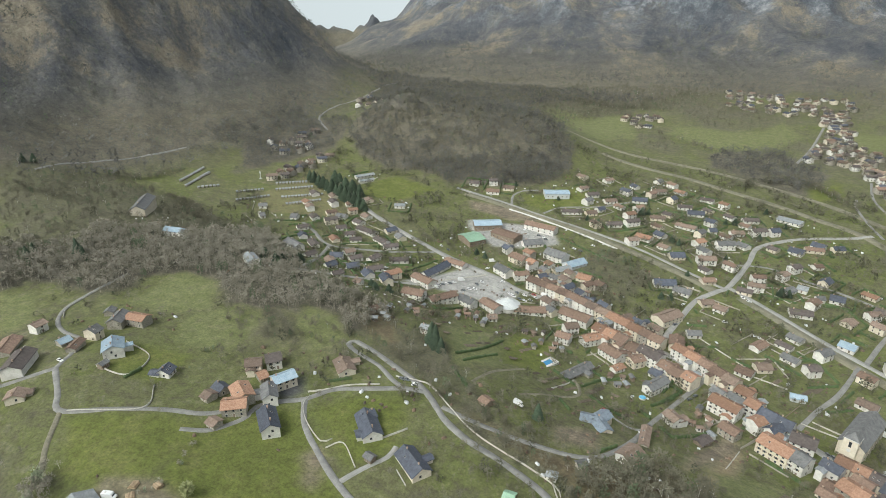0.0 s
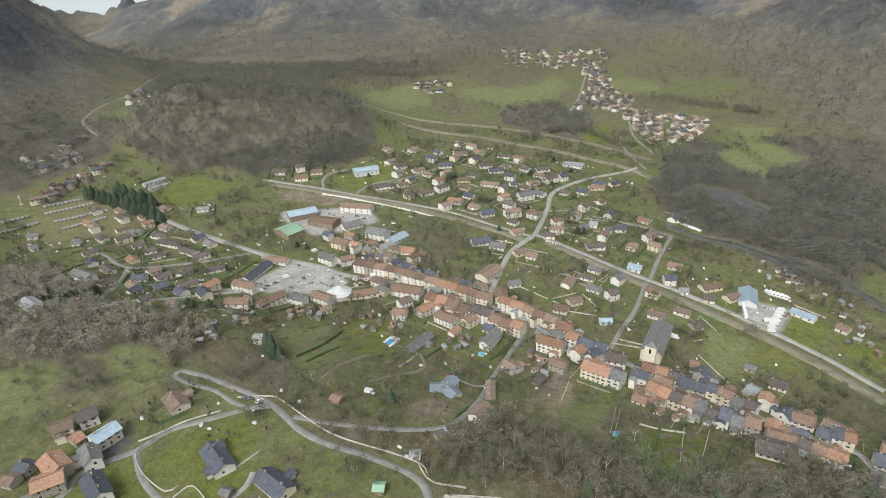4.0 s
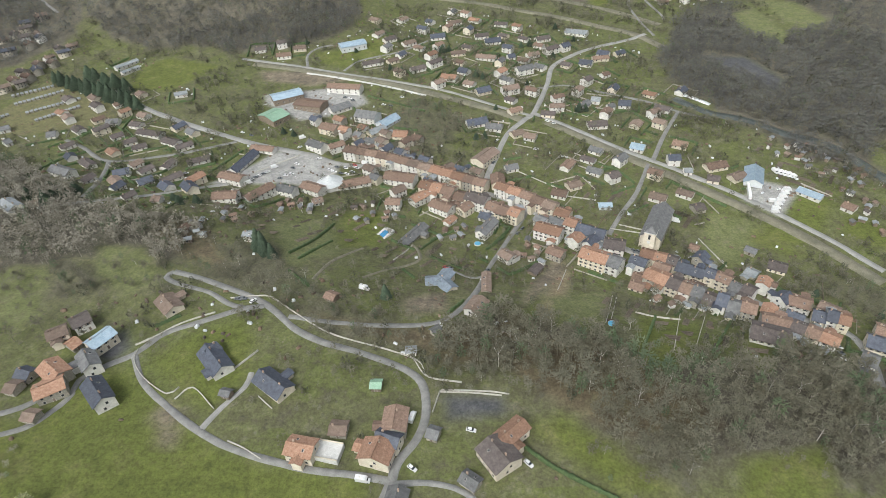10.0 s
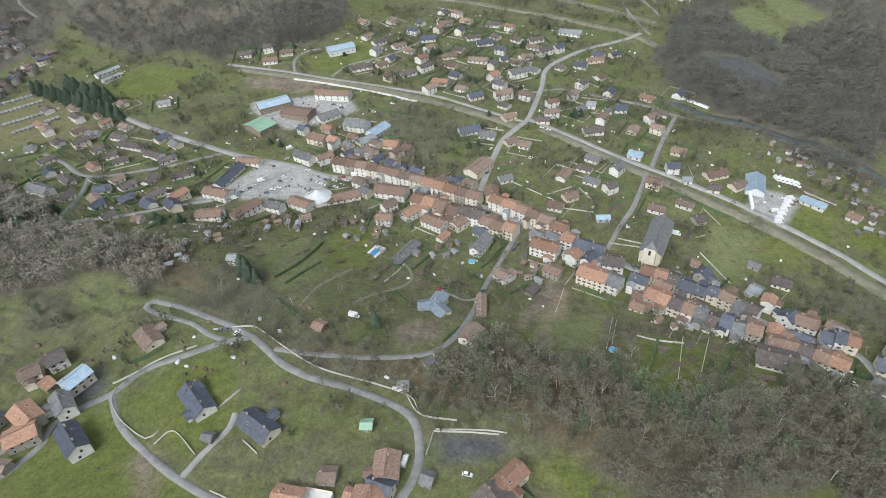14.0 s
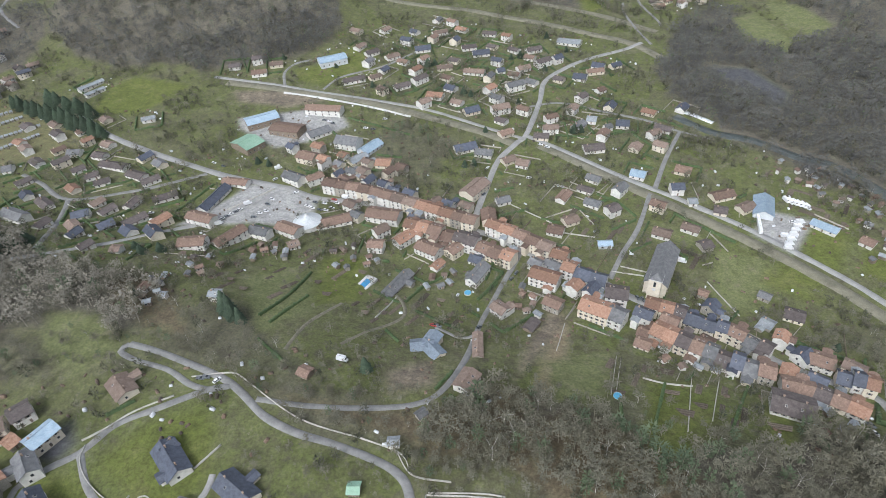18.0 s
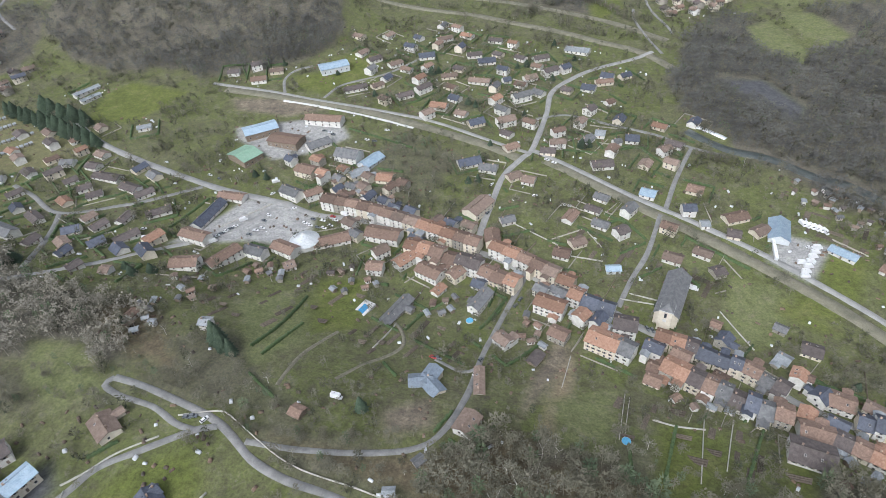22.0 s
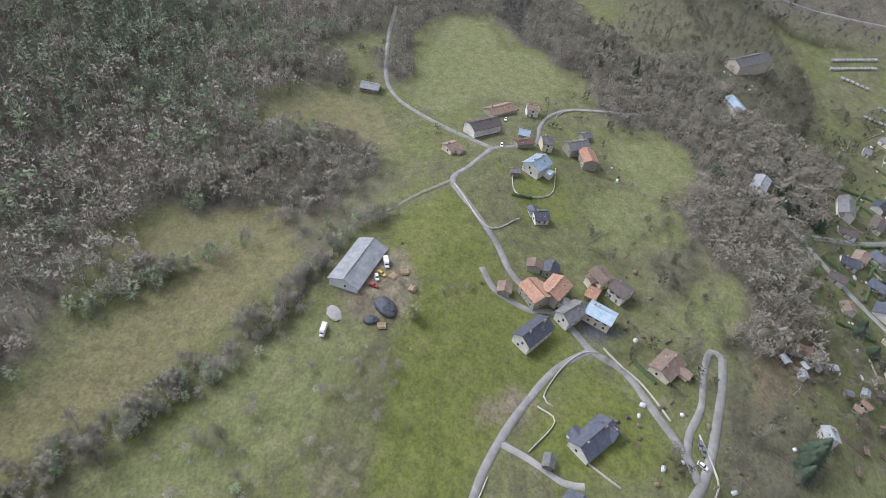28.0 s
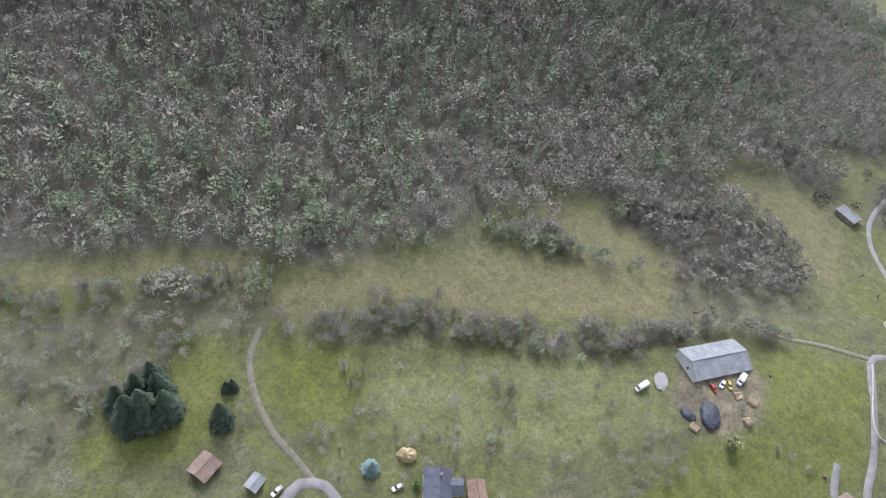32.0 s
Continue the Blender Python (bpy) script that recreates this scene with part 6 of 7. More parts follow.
hedge([(182.4, 420.8), (216.5, 392.1)])
hedge([(4.3, 288.5), (13.1, 278.7)])
hedge([(61.5, 373.3), (55.1, 346.3)])
hedge([(-76.8, 542.0), (-17.7, 516.2)])
hedge([(105.0, 519.3), (132.1, 516.1)])
hedge([(189.9, 274.0), (168.8, 236.4)])
hedge([(147.5, 267.3), (134.1, 231.1)])
hedge([(123.1, 250.7), (120.9, 229.4)])
hedge([(-53.5, 339.2), (-57.1, 305.8), (-62.9, 284.3)])
hedge([(-55.4, 265.1), (-37.7, 251.8)])
hedge([(-192.9, 153.0), (-194.2, 163.8)])
hedge([(-105.4, 213.0), (-96.2, 221.7)])
hedge([(-354.8, 429.0), (-334.9, 442.7)])

# ---------------- single trees ----------------


def used(name, v, f, mat):
    """A mesh of some faces, with only the corners that they use."""
    ids, at = np.unique(f, return_inverse=True)
    return soup(name, v[ids], at.reshape(f.shape), [mat])


def split(name, mesh, keep, mat):
    v, f, m = mesh
    return used(name, v, f[m == keep], mat)


CONIFER = [spruce(300 + i, 17, 13) for i in range(4)]
CONIFER = [(split("trunk", c, 0, M_TRUNK), split("crown", c, 2, M_SPRUCE)) for c in CONIFER]
LONE = [bare_tree(400 + i, 260, 0, 0.11, 7) for i in range(3)]
LONE = [(used("trunk", c[0], c[1][:-260], M_TRUNK), used("crown", c[0], c[1][-260:], M_BARK)) for c in LONE]


def grown(name, meshes, x, y, tall, label, wide=1.0, category="tree", group=""):
    t = thing(name, x, y, gz(x, y), VARIED.uniform(0, 360), label, category, group)
    t.scale = (tall * wide, tall * wide, tall)
    part("trunk", meshes[0], t)
    part("crown", meshes[1], t)
    return t


def conifer(x, y, tall):
    return grown("spruce_tree", VARIED.choice(CONIFER), x, y, tall * VARIED.uniform(0.75, 0.92), "dark green spruce tree with drooping boughs", VARIED.uniform(1.7, 2.3) if y > 300 else VARIED.uniform(1.15, 1.45), "tree", "spruces")


def lone_tree(x, y, tall):
    return grown("bare_tree", VARIED.choice(LONE), x, y, tall, "tall leafless tree with pale grey twigs", 1.1)


conifer(-405.4, 547.8, 17)
conifer(-395.7, 544.4, 18)
conifer(-385.4, 541.0, 17)
conifer(-375.7, 537.5, 19)
conifer(-365.9, 532.7, 18)
conifer(-356.8, 529.9, 19)
conifer(-347.2, 526.2, 18)
conifer(-337.6, 522.4, 20)
conifer(-328.0, 518.4, 19)
conifer(-319.3, 514.7, 18)
conifer(-310.0, 511.0, 19)
conifer(-301.3, 508.2, 18)
conifer(-292.3, 504.6, 17)
conifer(-367.8, 551.0, 23)
conifer(-358.0, 547.2, 22)
conifer(-346.3, 543.3, 20)
conifer(-335.0, 542.1, 21)
conifer(-320.5, 535.9, 19)
conifer(-75.0, 280.2, 20)
conifer(-80.2, 284.4, 18)
conifer(-69.6, 277.3, 14)
conifer(2.8, 252.2, 13)
conifer(-161.2, 337.8, 8)
conifer(-152.2, 343.4, 9)
conifer(-134.7, 290.5, 6)
conifer(-251.2, 334.4, 12)
conifer(-240.6, 332.0, 12)
conifer(-260.2, 334.7, 10)
conifer(-237.5, 338.6, 11)
conifer(-23.6, 636.8, 10)
conifer(-17.2, 644.3, 10)
conifer(-10.8, 647.5, 9)
conifer(75.2, 663.6, 10)
conifer(66.1, 660.0, 9)
conifer(103.2, 711.7, 9)
conifer(122.2, 677.7, 9)
conifer(99.6, 635.8, 8)
conifer(46.6, 523.7, 7)
conifer(73.9, 570.1, 8)
conifer(120.6, 524.4, 10)
conifer(126.2, 525.7, 9)
conifer(156.1, 356.7, 9)
conifer(-169.8, 651.2, 7)
conifer(23.0, 589.4, 8)
conifer(30.1, 584.6, 8)
conifer(39.9, 474.1, 9)
conifer(32.8, 471.8, 8)
conifer(-126.0, 466.8, 8)
conifer(-136.3, 469.8, 8)
conifer(-65.9, 599.8, 8)
conifer(-52.7, 592.8, 9)
conifer(-111.5, 639.4, 6)
conifer(-85.4, 386.3, 5)
conifer(-364.2, 233.4, 20)
conifer(-357.2, 233.4, 17)
conifer(-394.2, 217.5, 17)
conifer(-391.8, 211.2, 15)
conifer(-239.3, 314.6, 14)
conifer(-594.5, 320.3, 12)
conifer(-595.7, 331.6, 12)
conifer(-240.4, 321.9, 12)
conifer(-258.5, 321.8, 11)
conifer(86.3, 12.8, 25)
conifer(81.8, 13.7, 26)
conifer(82.1, 5.2, 25)
conifer(76.0, 6.9, 22)
conifer(88.5, 5.5, 20)
conifer(75.2, 15.3, 22)
conifer(76.7, 1.9, 20)
conifer(60.4, 25.3, 18)
conifer(53.3, 14.7, 9)
conifer(55.5, 14.1, 8)
conifer(-169.5, 344.5, 7)
conifer(274.4, 289.7, 8)
conifer(246.0, 306.0, 6)
lone_tree(-39.0, 61.5, 11)
lone_tree(-21.9, 27.7, 10)
lone_tree(3.6, 17.7, 9)
lone_tree(32.0, -12.3, 9)
lone_tree(74.6, -69.9, 8)
lone_tree(-26.4, 72.8, 6)
lone_tree(15.1, 33.0, 7)
lone_tree(-54.8, 124.8, 5)
lone_tree(16.9, 135.3, 6)
M_CATKIN = material("yellow_green_catkins", (0.24, 0.26, 0.11), (0.36, 0.37, 0.19), 2.0, 0.9, 0.0, 0.4)
M_BLUESPRUCE = material("blue_spruce_needles", (0.13, 0.19, 0.18), (0.21, 0.28, 0.26), 2.0, 0.9, 0.0, 0.4)
M_LAUREL = material("bright_laurel", (0.10, 0.17, 0.04), (0.16, 0.25, 0.06), 1.5, 0.7, 0.0, 0.4)
leafy = ivy_tree(500, 420)
LEAFY = (split("trunk", leafy, 0, M_TRUNK), split("crown", leafy, 2, M_CATKIN))
grown("willow_tree", LEAFY, -101.2, 117.7, 7.5, "round tree covered in pale yellow-green catkins", 1.5)
LAUREL = (split("trunk", leafy, 0, M_TRUNK), split("crown", leafy, 2, M_LAUREL))
grown("laurel_bush", LAUREL, 9.5, 75.0, 4.0, "bright green laurel bush behind the house", 1.3)
bluish = spruce(501, 15, 10)
grown("blue_spruce", (split("trunk", bluish, 0, M_TRUNK), split("crown", bluish, 2, M_BLUESPRUCE)), 21.0, 63.2, 8.0, "blue-grey garden spruce tree", 1.9)

# ---------------- far hamlets and sheds ----------------


def far_house(rng, x, y, turn, bits):
    """Corners and triangles of a small house with eaves, gables, a chimney and dark openings; x runs along the ridge."""
    l, w, e = rng.uniform(4.5, 7), rng.uniform(4, 5), rng.choice((2.9, 5.2, 5.2))
    top = e + w * 0.5
    wall, roof = rng.choice((0, 1, 2, 2)), rng.choice((3, 3, 4, 5, 6))
    v = [(-l, -w, -3), (l, -w, -3), (l, w, -3), (-l, w, -3), (-l, -w, e), (l, -w, e), (l, w, e), (-l, w, e), (-l, 0, top), (l, 0, top)]
    f = [(0, 1, 5), (0, 5, 4), (1, 2, 6), (1, 6, 5), (2, 3, 7), (2, 7, 6), (3, 0, 4), (3, 4, 7), (5, 6, 9), (7, 4, 8)]
    m = [wall] * 10
    for s in (-1, 1):
        k = len(v)
        for dz in (0.3, 0.05):
            v += [(-l - 0.4, 0, top + dz), (l + 0.4, 0, top + dz), (l + 0.4, s * (w + 0.5), e - 0.25 + dz), (-l - 0.4, s * (w + 0.5), e - 0.25 + dz)]
        for q in ((0, 1, 2, 3), (4, 5, 6, 7), (2, 3, 7, 6), (0, 3, 7, 4), (1, 2, 6, 5)):
            f += [(k + q[0], k + q[1], k + q[2]), (k + q[0], k + q[2], k + q[3])]
            m += [roof, roof]
    blocks = [(-l * 0.5, 0, top + 0.5, 0.4, 0.4, 1.1, 7)]
    for s in (-1, 1):
        for px in (-0.55, 0.0, 0.55):
            for fl in range(1 if e < 3 else 2):
                blocks.append((px * l, s * w, 1.6 + 2.5 * fl, 0.5, 0.05, 0.65, 8))
    for cx, cy, cz, a, b, h, mat in blocks:
        k = len(v)
        v += [(cx + i * a, cy + j * b, cz + g * h) for g in (-1, 1) for i, j in ((-1, -1), (1, -1), (1, 1), (-1, 1))]
        for q in ((0, 1, 5, 4), (1, 2, 6, 5), (2, 3, 7, 6), (3, 0, 4, 7), (4, 5, 6, 7)):
            f += [(k + q[0], k + q[1], k + q[2]), (k + q[0], k + q[2], k + q[3])]
            m += [mat, mat]
    v = np.array(v, float)
    c, s = math.cos(radians(turn)), math.sin(radians(turn))
    v = np.stack([v[:, 0] * c - v[:, 1] * s + x, v[:, 0] * s + v[:, 1] * c + y, v[:, 2] + gz(x, y)], 1)
    bits.append((v, np.array(f), np.array(m)))


def cluster(count, pts):
    """A far hamlet of small houses."""
    rng = random.Random(count + int(abs(pts[0][0])))
    turn = rng.uniform(0, 90)
    bits = []
    for x, y in places(count, pts, 13, count):
        far_house(rng, x, y, turn + rng.choice((0, 90)) + rng.uniform(-12, 12), bits)
        HOUSES.append((x, y, 7.5))
    vs, fs, ms, n = [], [], [], 0
    for v, f, m in bits:
        vs.append(v)
        fs.append(f + n)
        ms.append(m)
        n += len(v)
    if vs:
        me = soup("far_hamlet", np.vstack(vs), np.vstack(fs), [WALL["white"], WALL["cream"], WALL["stone"], ROOF["umber"], ROOF["brown"], ROOF["slate"], ROOF["rust"], M_BRICK, M_PANE], np.concatenate(ms))
        tagged(new("far_hamlet", me), "far hamlet of small pale houses with dark roofs", "hamlet", "", "stuff")


def sheds(count, pts):
    rng = random.Random(count + int(abs(pts[0][0])))
    for x, y in places(count, pts, 6, count):
        house(x, y, rng.uniform(0, 180), rng.uniform(3, 5), rng.uniform(2.4, 3.6), 1, rng.choice(("pale", "grey", "rust", "brown", "umber", "pale")), rng.choice(("wood", "wood", "stone", "white")), "garden_shed", "garden sheds", True)


cluster(56, [(9.2, 1319.1), (229.7, 1324.8), (215.4, 1212.0), (115.9, 1192.9), (25.5, 1203.6)])
cluster(50, [(177.7, 1202.3), (205.1, 1220.8), (221.0, 1062.0), (241.5, 1002.7), (212.5, 926.0), (129.4, 932.5), (155.5, 1046.6)])
cluster(44, [(205.4, 938.7), (261.1, 908.4), (328.8, 879.4), (285.4, 797.4), (223.4, 785.6)])
cluster(12, [(-582.8, 874.9), (-550.8, 988.8), (-463.2, 848.1), (-547.0, 828.7)])
cluster(12, [(-137.5, 1074.4), (-58.6, 1126.2), (-55.3, 1017.9), (-114.2, 998.4)])
cluster(12, [(-542.8, 581.5), (-514.8, 680.0), (-460.7, 665.1), (-477.0, 598.9)])
cluster(30, [(-451.0, 527.8), (-448.2, 559.6), (-442.7, 632.1), (-422.2, 621.1), (-432.9, 555.9), (-434.2, 513.0)])
sheds(26, [(272.6, 486.7), (298.4, 473.3), (331.7, 452.4), (321.1, 419.4), (299.8, 428.7), (280.6, 442.3), (262.5, 465.1)])
sheds(10, [(297.4, 421.6), (320.7, 396.5), (308.5, 365.6), (288.7, 375.7)])
sheds(9, [(138.5, 319.2), (174.5, 295.2), (187.2, 283.0), (161.0, 277.1), (138.6, 294.3)])
sheds(8, [(-139.4, 350.4), (-125.3, 355.8), (-103.7, 327.5), (-119.3, 298.7)])
sheds(8, [(-106.9, 372.6), (-79.9, 369.5), (-70.6, 342.8), (-95.2, 343.9)])
sheds(7, [(-139.5, 301.6), (-128.5, 315.7), (-115.1, 283.8), (-127.9, 281.0)])
sheds(9, [(-49.4, 367.3), (-14.2, 380.7), (-10.1, 358.8), (-39.0, 343.9)])
sheds(8, [(78.1, 342.7), (100.1, 326.0), (92.6, 311.4), (74.8, 321.9)])
sheds(6, [(216.4, 263.5), (233.1, 256.4), (221.8, 237.9), (206.3, 239.1)])
sheds(6, [(18.8, 355.6), (39.1, 351.0), (37.4, 329.6), (17.9, 333.5)])

# ---------------- vehicles ----------------
PAINT = {
    "white": material("white_car_paint", (0.68, 0.68, 0.67), (0.76, 0.76, 0.75), 2.0, 0.3, 0.0),
    "grey": material("grey_car_paint", (0.10, 0.11, 0.12), (0.16, 0.17, 0.18), 2.0, 0.3, 0.0),
    "red": material("red_car_paint", (0.32, 0.03, 0.03), (0.40, 0.05, 0.04), 2.0, 0.3, 0.0),
    "yellow": material("yellow_machine_paint", (0.50, 0.36, 0.05), (0.60, 0.44, 0.08), 2.0, 0.4, 0.0),
}
M_TYRE = material("black_rubber", (0.02, 0.02, 0.02), (0.04, 0.04, 0.04), 0.5, 0.9, 0.1)


def loft(name, sections, mat):
    """A closed body from cross-sections (x, half-width low, half-width high, bottom, top)."""
    bm = bmesh.new()
    rings = [[bm.verts.new(q) for q in ((x, -a, lo), (x, a, lo), (x, a * 1.02, lo + (hi - lo) * 0.55), (x, b, hi), (x, -b, hi), (x, -a * 1.02, lo + (hi - lo) * 0.55))] for x, a, b, lo, hi in sections]
    for p, q in zip(rings, rings[1:]):
        for k in range(6):
            bm.faces.new((p[k], p[(k + 1) % 6], q[(k + 1) % 6], q[k]))
    bm.faces.new(rings[0][::-1])
    bm.faces.new(rings[-1])
    bmesh.ops.recalc_face_normals(bm, faces=bm.faces)
    return done(name, bm, mat)


def wheel_mesh():
    bm = bmesh.new()
    bmesh.ops.create_cone(bm, cap_ends=True, segments=12, radius1=0.32, radius2=0.32, depth=0.22, matrix=Matrix.Rotation(math.pi / 2, 4, "X"))
    return done("wheel", bm, M_TYRE)


WHEEL = wheel_mesh()
CAR_BODY = {c: loft("body", [(-2.1, 0.74, 0.66, 0.35, 0.78), (-1.95, 0.82, 0.76, 0.24, 0.92), (0.9, 0.84, 0.78, 0.22, 0.95), (1.8, 0.82, 0.72, 0.24, 0.82), (2.1, 0.70, 0.62, 0.34, 0.66)], PAINT[c]) for c in PAINT}
CAR_GLASS = loft("windows", [(-1.85, 0.70, 0.62, 0.88, 0.98), (-1.4, 0.74, 0.58, 0.88, 1.36), (0.2, 0.74, 0.58, 0.88, 1.38), (1.0, 0.72, 0.62, 0.88, 0.96)], M_PANE)
CAR_ROOF = {c: loft("roof", [(-1.45, 0.60, 0.54, 1.33, 1.38), (-0.6, 0.62, 0.56, 1.36, 1.45), (0.25, 0.60, 0.54, 1.35, 1.41)], PAINT[c]) for c in PAINT}
VAN_BODY = loft("body", [(-3.0, 0.98, 0.92, 0.45, 2.55), (-2.9, 1.02, 0.98, 0.35, 2.7), (1.2, 1.02, 0.98, 0.35, 2.75), (1.6, 1.0, 0.9, 0.35, 2.5), (2.1, 0.98, 0.85, 0.35, 1.5), (2.9, 0.92, 0.78, 0.4, 1.1)], PAINT["white"])
VAN_GLASS = loft("windscreen", [(1.58, 0.86, 0.80, 1.52, 2.40), (2.12, 0.84, 0.78, 1.42, 1.62)], M_PANE)
VAN_HATCH = loft("roof_hatch", [(-1.5, 0.3, 0.26, 2.68, 2.82), (-0.9, 0.3, 0.26, 2.68, 2.82)], M_FRAME)


def lie(x, y, turn):
    """A pose on sloping ground."""
    a = radians(turn)
    f, s = Vector((math.cos(a), math.sin(a), 0)), Vector((-math.sin(a), math.cos(a), 0))
    f.z, s.z = (gz(x + f.x, y + f.y) - gz(x - f.x, y - f.y)) / 2, (gz(x + s.x, y + s.y) - gz(x - s.x, y - s.y)) / 2
    u = f.cross(s).normalized()
    f.normalize()
    s = u.cross(f)
    m = Matrix((f, s, u)).transposed().to_4x4()
    m.translation = (x, y, gz(x, y) + 0.42)
    return m


def car(x, y, turn, paint):
    t = thing("car", x, y, 0, 0, "%s car parked on the asphalt" % ({"white": "small white", "grey": "dark grey", "red": "red", "yellow": "yellow"}[paint]), "car", "parked cars")
    t.matrix_basis = lie(x, y, turn)
    part("body", CAR_BODY[paint], t)
    part("windows", CAR_GLASS, t)
    part("roof", CAR_ROOF[paint], t)
    for px in (-1.3, 1.3):
        for py in (-0.74, 0.74):
            part("wheel", WHEEL, t, pose(px, py, 0.32))
    HOUSES.append((x, y, 2.5))
    return t


def van(x, y, turn, paint):
    t = thing("camper_van", x, y, 0, 0, "white camper van parked in the yard", "van", "parked vans")
    t.matrix_basis = lie(x, y, turn)
    part("body", VAN_BODY, t)
    part("windscreen", VAN_GLASS, t)
    part("roof_hatch", VAN_HATCH, t)
    for px in (-1.9, 1.9):
        for py in (-0.88, 0.88):
            part("wheel", WHEEL, t, pose(px, py, 0.32))
    return t


car(56.0, 172.3, -10, "white")
car(34.4, 152.9, -30, "white")
car(79.8, 159.9, -40, "white")
van(30.7, 175.5, 80, "white")
car(53.8, 300.4, 55, "grey")
car(52.0, 288.1, 55, "white")
car(28.7, 297.7, -20, "red")
car(31.5, 297.6, -20, "grey")
car(50.7, 470.0, 60, "white")
car(49.2, 455.9, 60, "white")
car(49.5, 436.4, 62, "grey")
van(16.2, 145.9, -3, "white")
car(-79.6, 415.6, -15, "white")
car(-75.2, 413.3, -15, "white")
car(-69.1, 411.5, -15, "grey")
car(-64.5, 411.2, -15, "white")
car(-60.6, 414.2, -15, "white")
car(-74.8, 420.2, -15, "grey")
car(-67.5, 419.3, -15, "white")
car(-58.4, 420.3, -15, "white")
van(-53.0, 426.9, -15, "white")
car(-61.3, 424.3, -15, "red")
car(-92.8, 431.5, 20, "white")
van(-116.7, 462.5, 30, "white")
car(-114.5, 447.7, 50, "white")
car(-137.6, 390.9, 40, "grey")
car(-135.7, 394.0, 40, "white")
car(-133.9, 397.4, 40, "grey")
car(-132.0, 400.7, 40, "white")
car(-129.9, 403.7, 40, "grey")
car(-127.8, 406.8, 40, "white")
van(-124.6, 414.6, 40, "white")
van(-135.1, 387.3, 40, "white")
car(-114.4, 398.5, 0, "grey")
car(-111.6, 403.6, 0, "white")
car(-108.0, 406.6, 0, "white")
car(-108.5, 421.9, -20, "white")
car(-109.7, 415.4, -20, "grey")
van(237.8, 425.5, 80, "white")
van(237.6, 421.2, 80, "white")
van(236.9, 416.9, 80, "white")
van(236.2, 412.4, 80, "white")
van(235.6, 408.2, 80, "white")
van(234.9, 404.1, 80, "white")
van(261.4, 437.5, -70, "white")
van(263.8, 436.1, -70, "white")
van(266.2, 434.8, -70, "white")
van(268.6, 433.4, -70, "white")
van(271.0, 432.1, -70, "white")
van(273.2, 430.0, -70, "white")
van(263.5, 414.4, 0, "white")
van(260.7, 410.1, 0, "white")
van(258.0, 405.9, 0, "white")
van(255.2, 401.5, 0, "white")
van(252.3, 396.7, 0, "white")
van(249.5, 392.0, 0, "white")
van(247.7, 388.0, 0, "white")
car(258.6, 414.8, 0, "white")
van(249.4, 399.8, 0, "white")
car(-98.0, 537.3, 0, "grey")
car(-92.9, 535.1, 0, "white")
car(-88.9, 532.1, 0, "grey")
car(-57.7, 525.2, 0, "white")
car(-50.9, 523.5, 0, "grey")
car(-190.3, 395.8, 20, "white")
van(-181.1, 384.0, 20, "white")
car(-199.8, 379.6, 10, "white")
car(92.4, 504.3, -20, "white")
car(97.7, 500.8, -20, "white")
car(82.9, 458.4, 10, "white")
van(175.1, 374.7, -20, "white")
van(178.5, 372.4, -20, "white")
car(239.0, 262.3, -60, "white")
car(237.6, 256.8, -60, "white")
car(235.8, 250.9, -60, "grey")
car(234.2, 245.4, -60, "white")
car(74.0, 354.7, 60, "grey")
car(71.1, 348.9, 60, "grey")
car(71.8, 366.4, 60, "white")
car(146.3, 337.6, -70, "grey")
car(149.1, 336.8, -70, "grey")
car(149.4, 328.5, -20, "white")
car(-63.7, 235.9, 60, "white")
car(-69.7, 237.2, 0, "grey")
car(-72.0, 236.3, 0, "grey")
van(-10.4, 257.3, -10, "white")
car(-173.3, 467.8, -20, "white")
car(-163.6, 463.5, -20, "grey")
car(-43.3, 540.8, 0, "white")
car(-234.2, 144.2, 0, "white")
car(-270.6, 144.9, 0, "white")
car(-128.1, 195.9, -30, "white")
car(-129.7, 193.3, -30, "grey")
van(-126.3, 100.5, 20, "white")
car(-117.3, 98.3, 20, "white")
car(-119.8, 99.8, 60, "yellow")
car(-112.4, 97.9, 80, "red")
car(51.5, 56.0, 20, "white")
car(15.4, 72.9, 0, "white")
van(-86.8, 83.8, 0, "white")

# ---------------- church ----------------


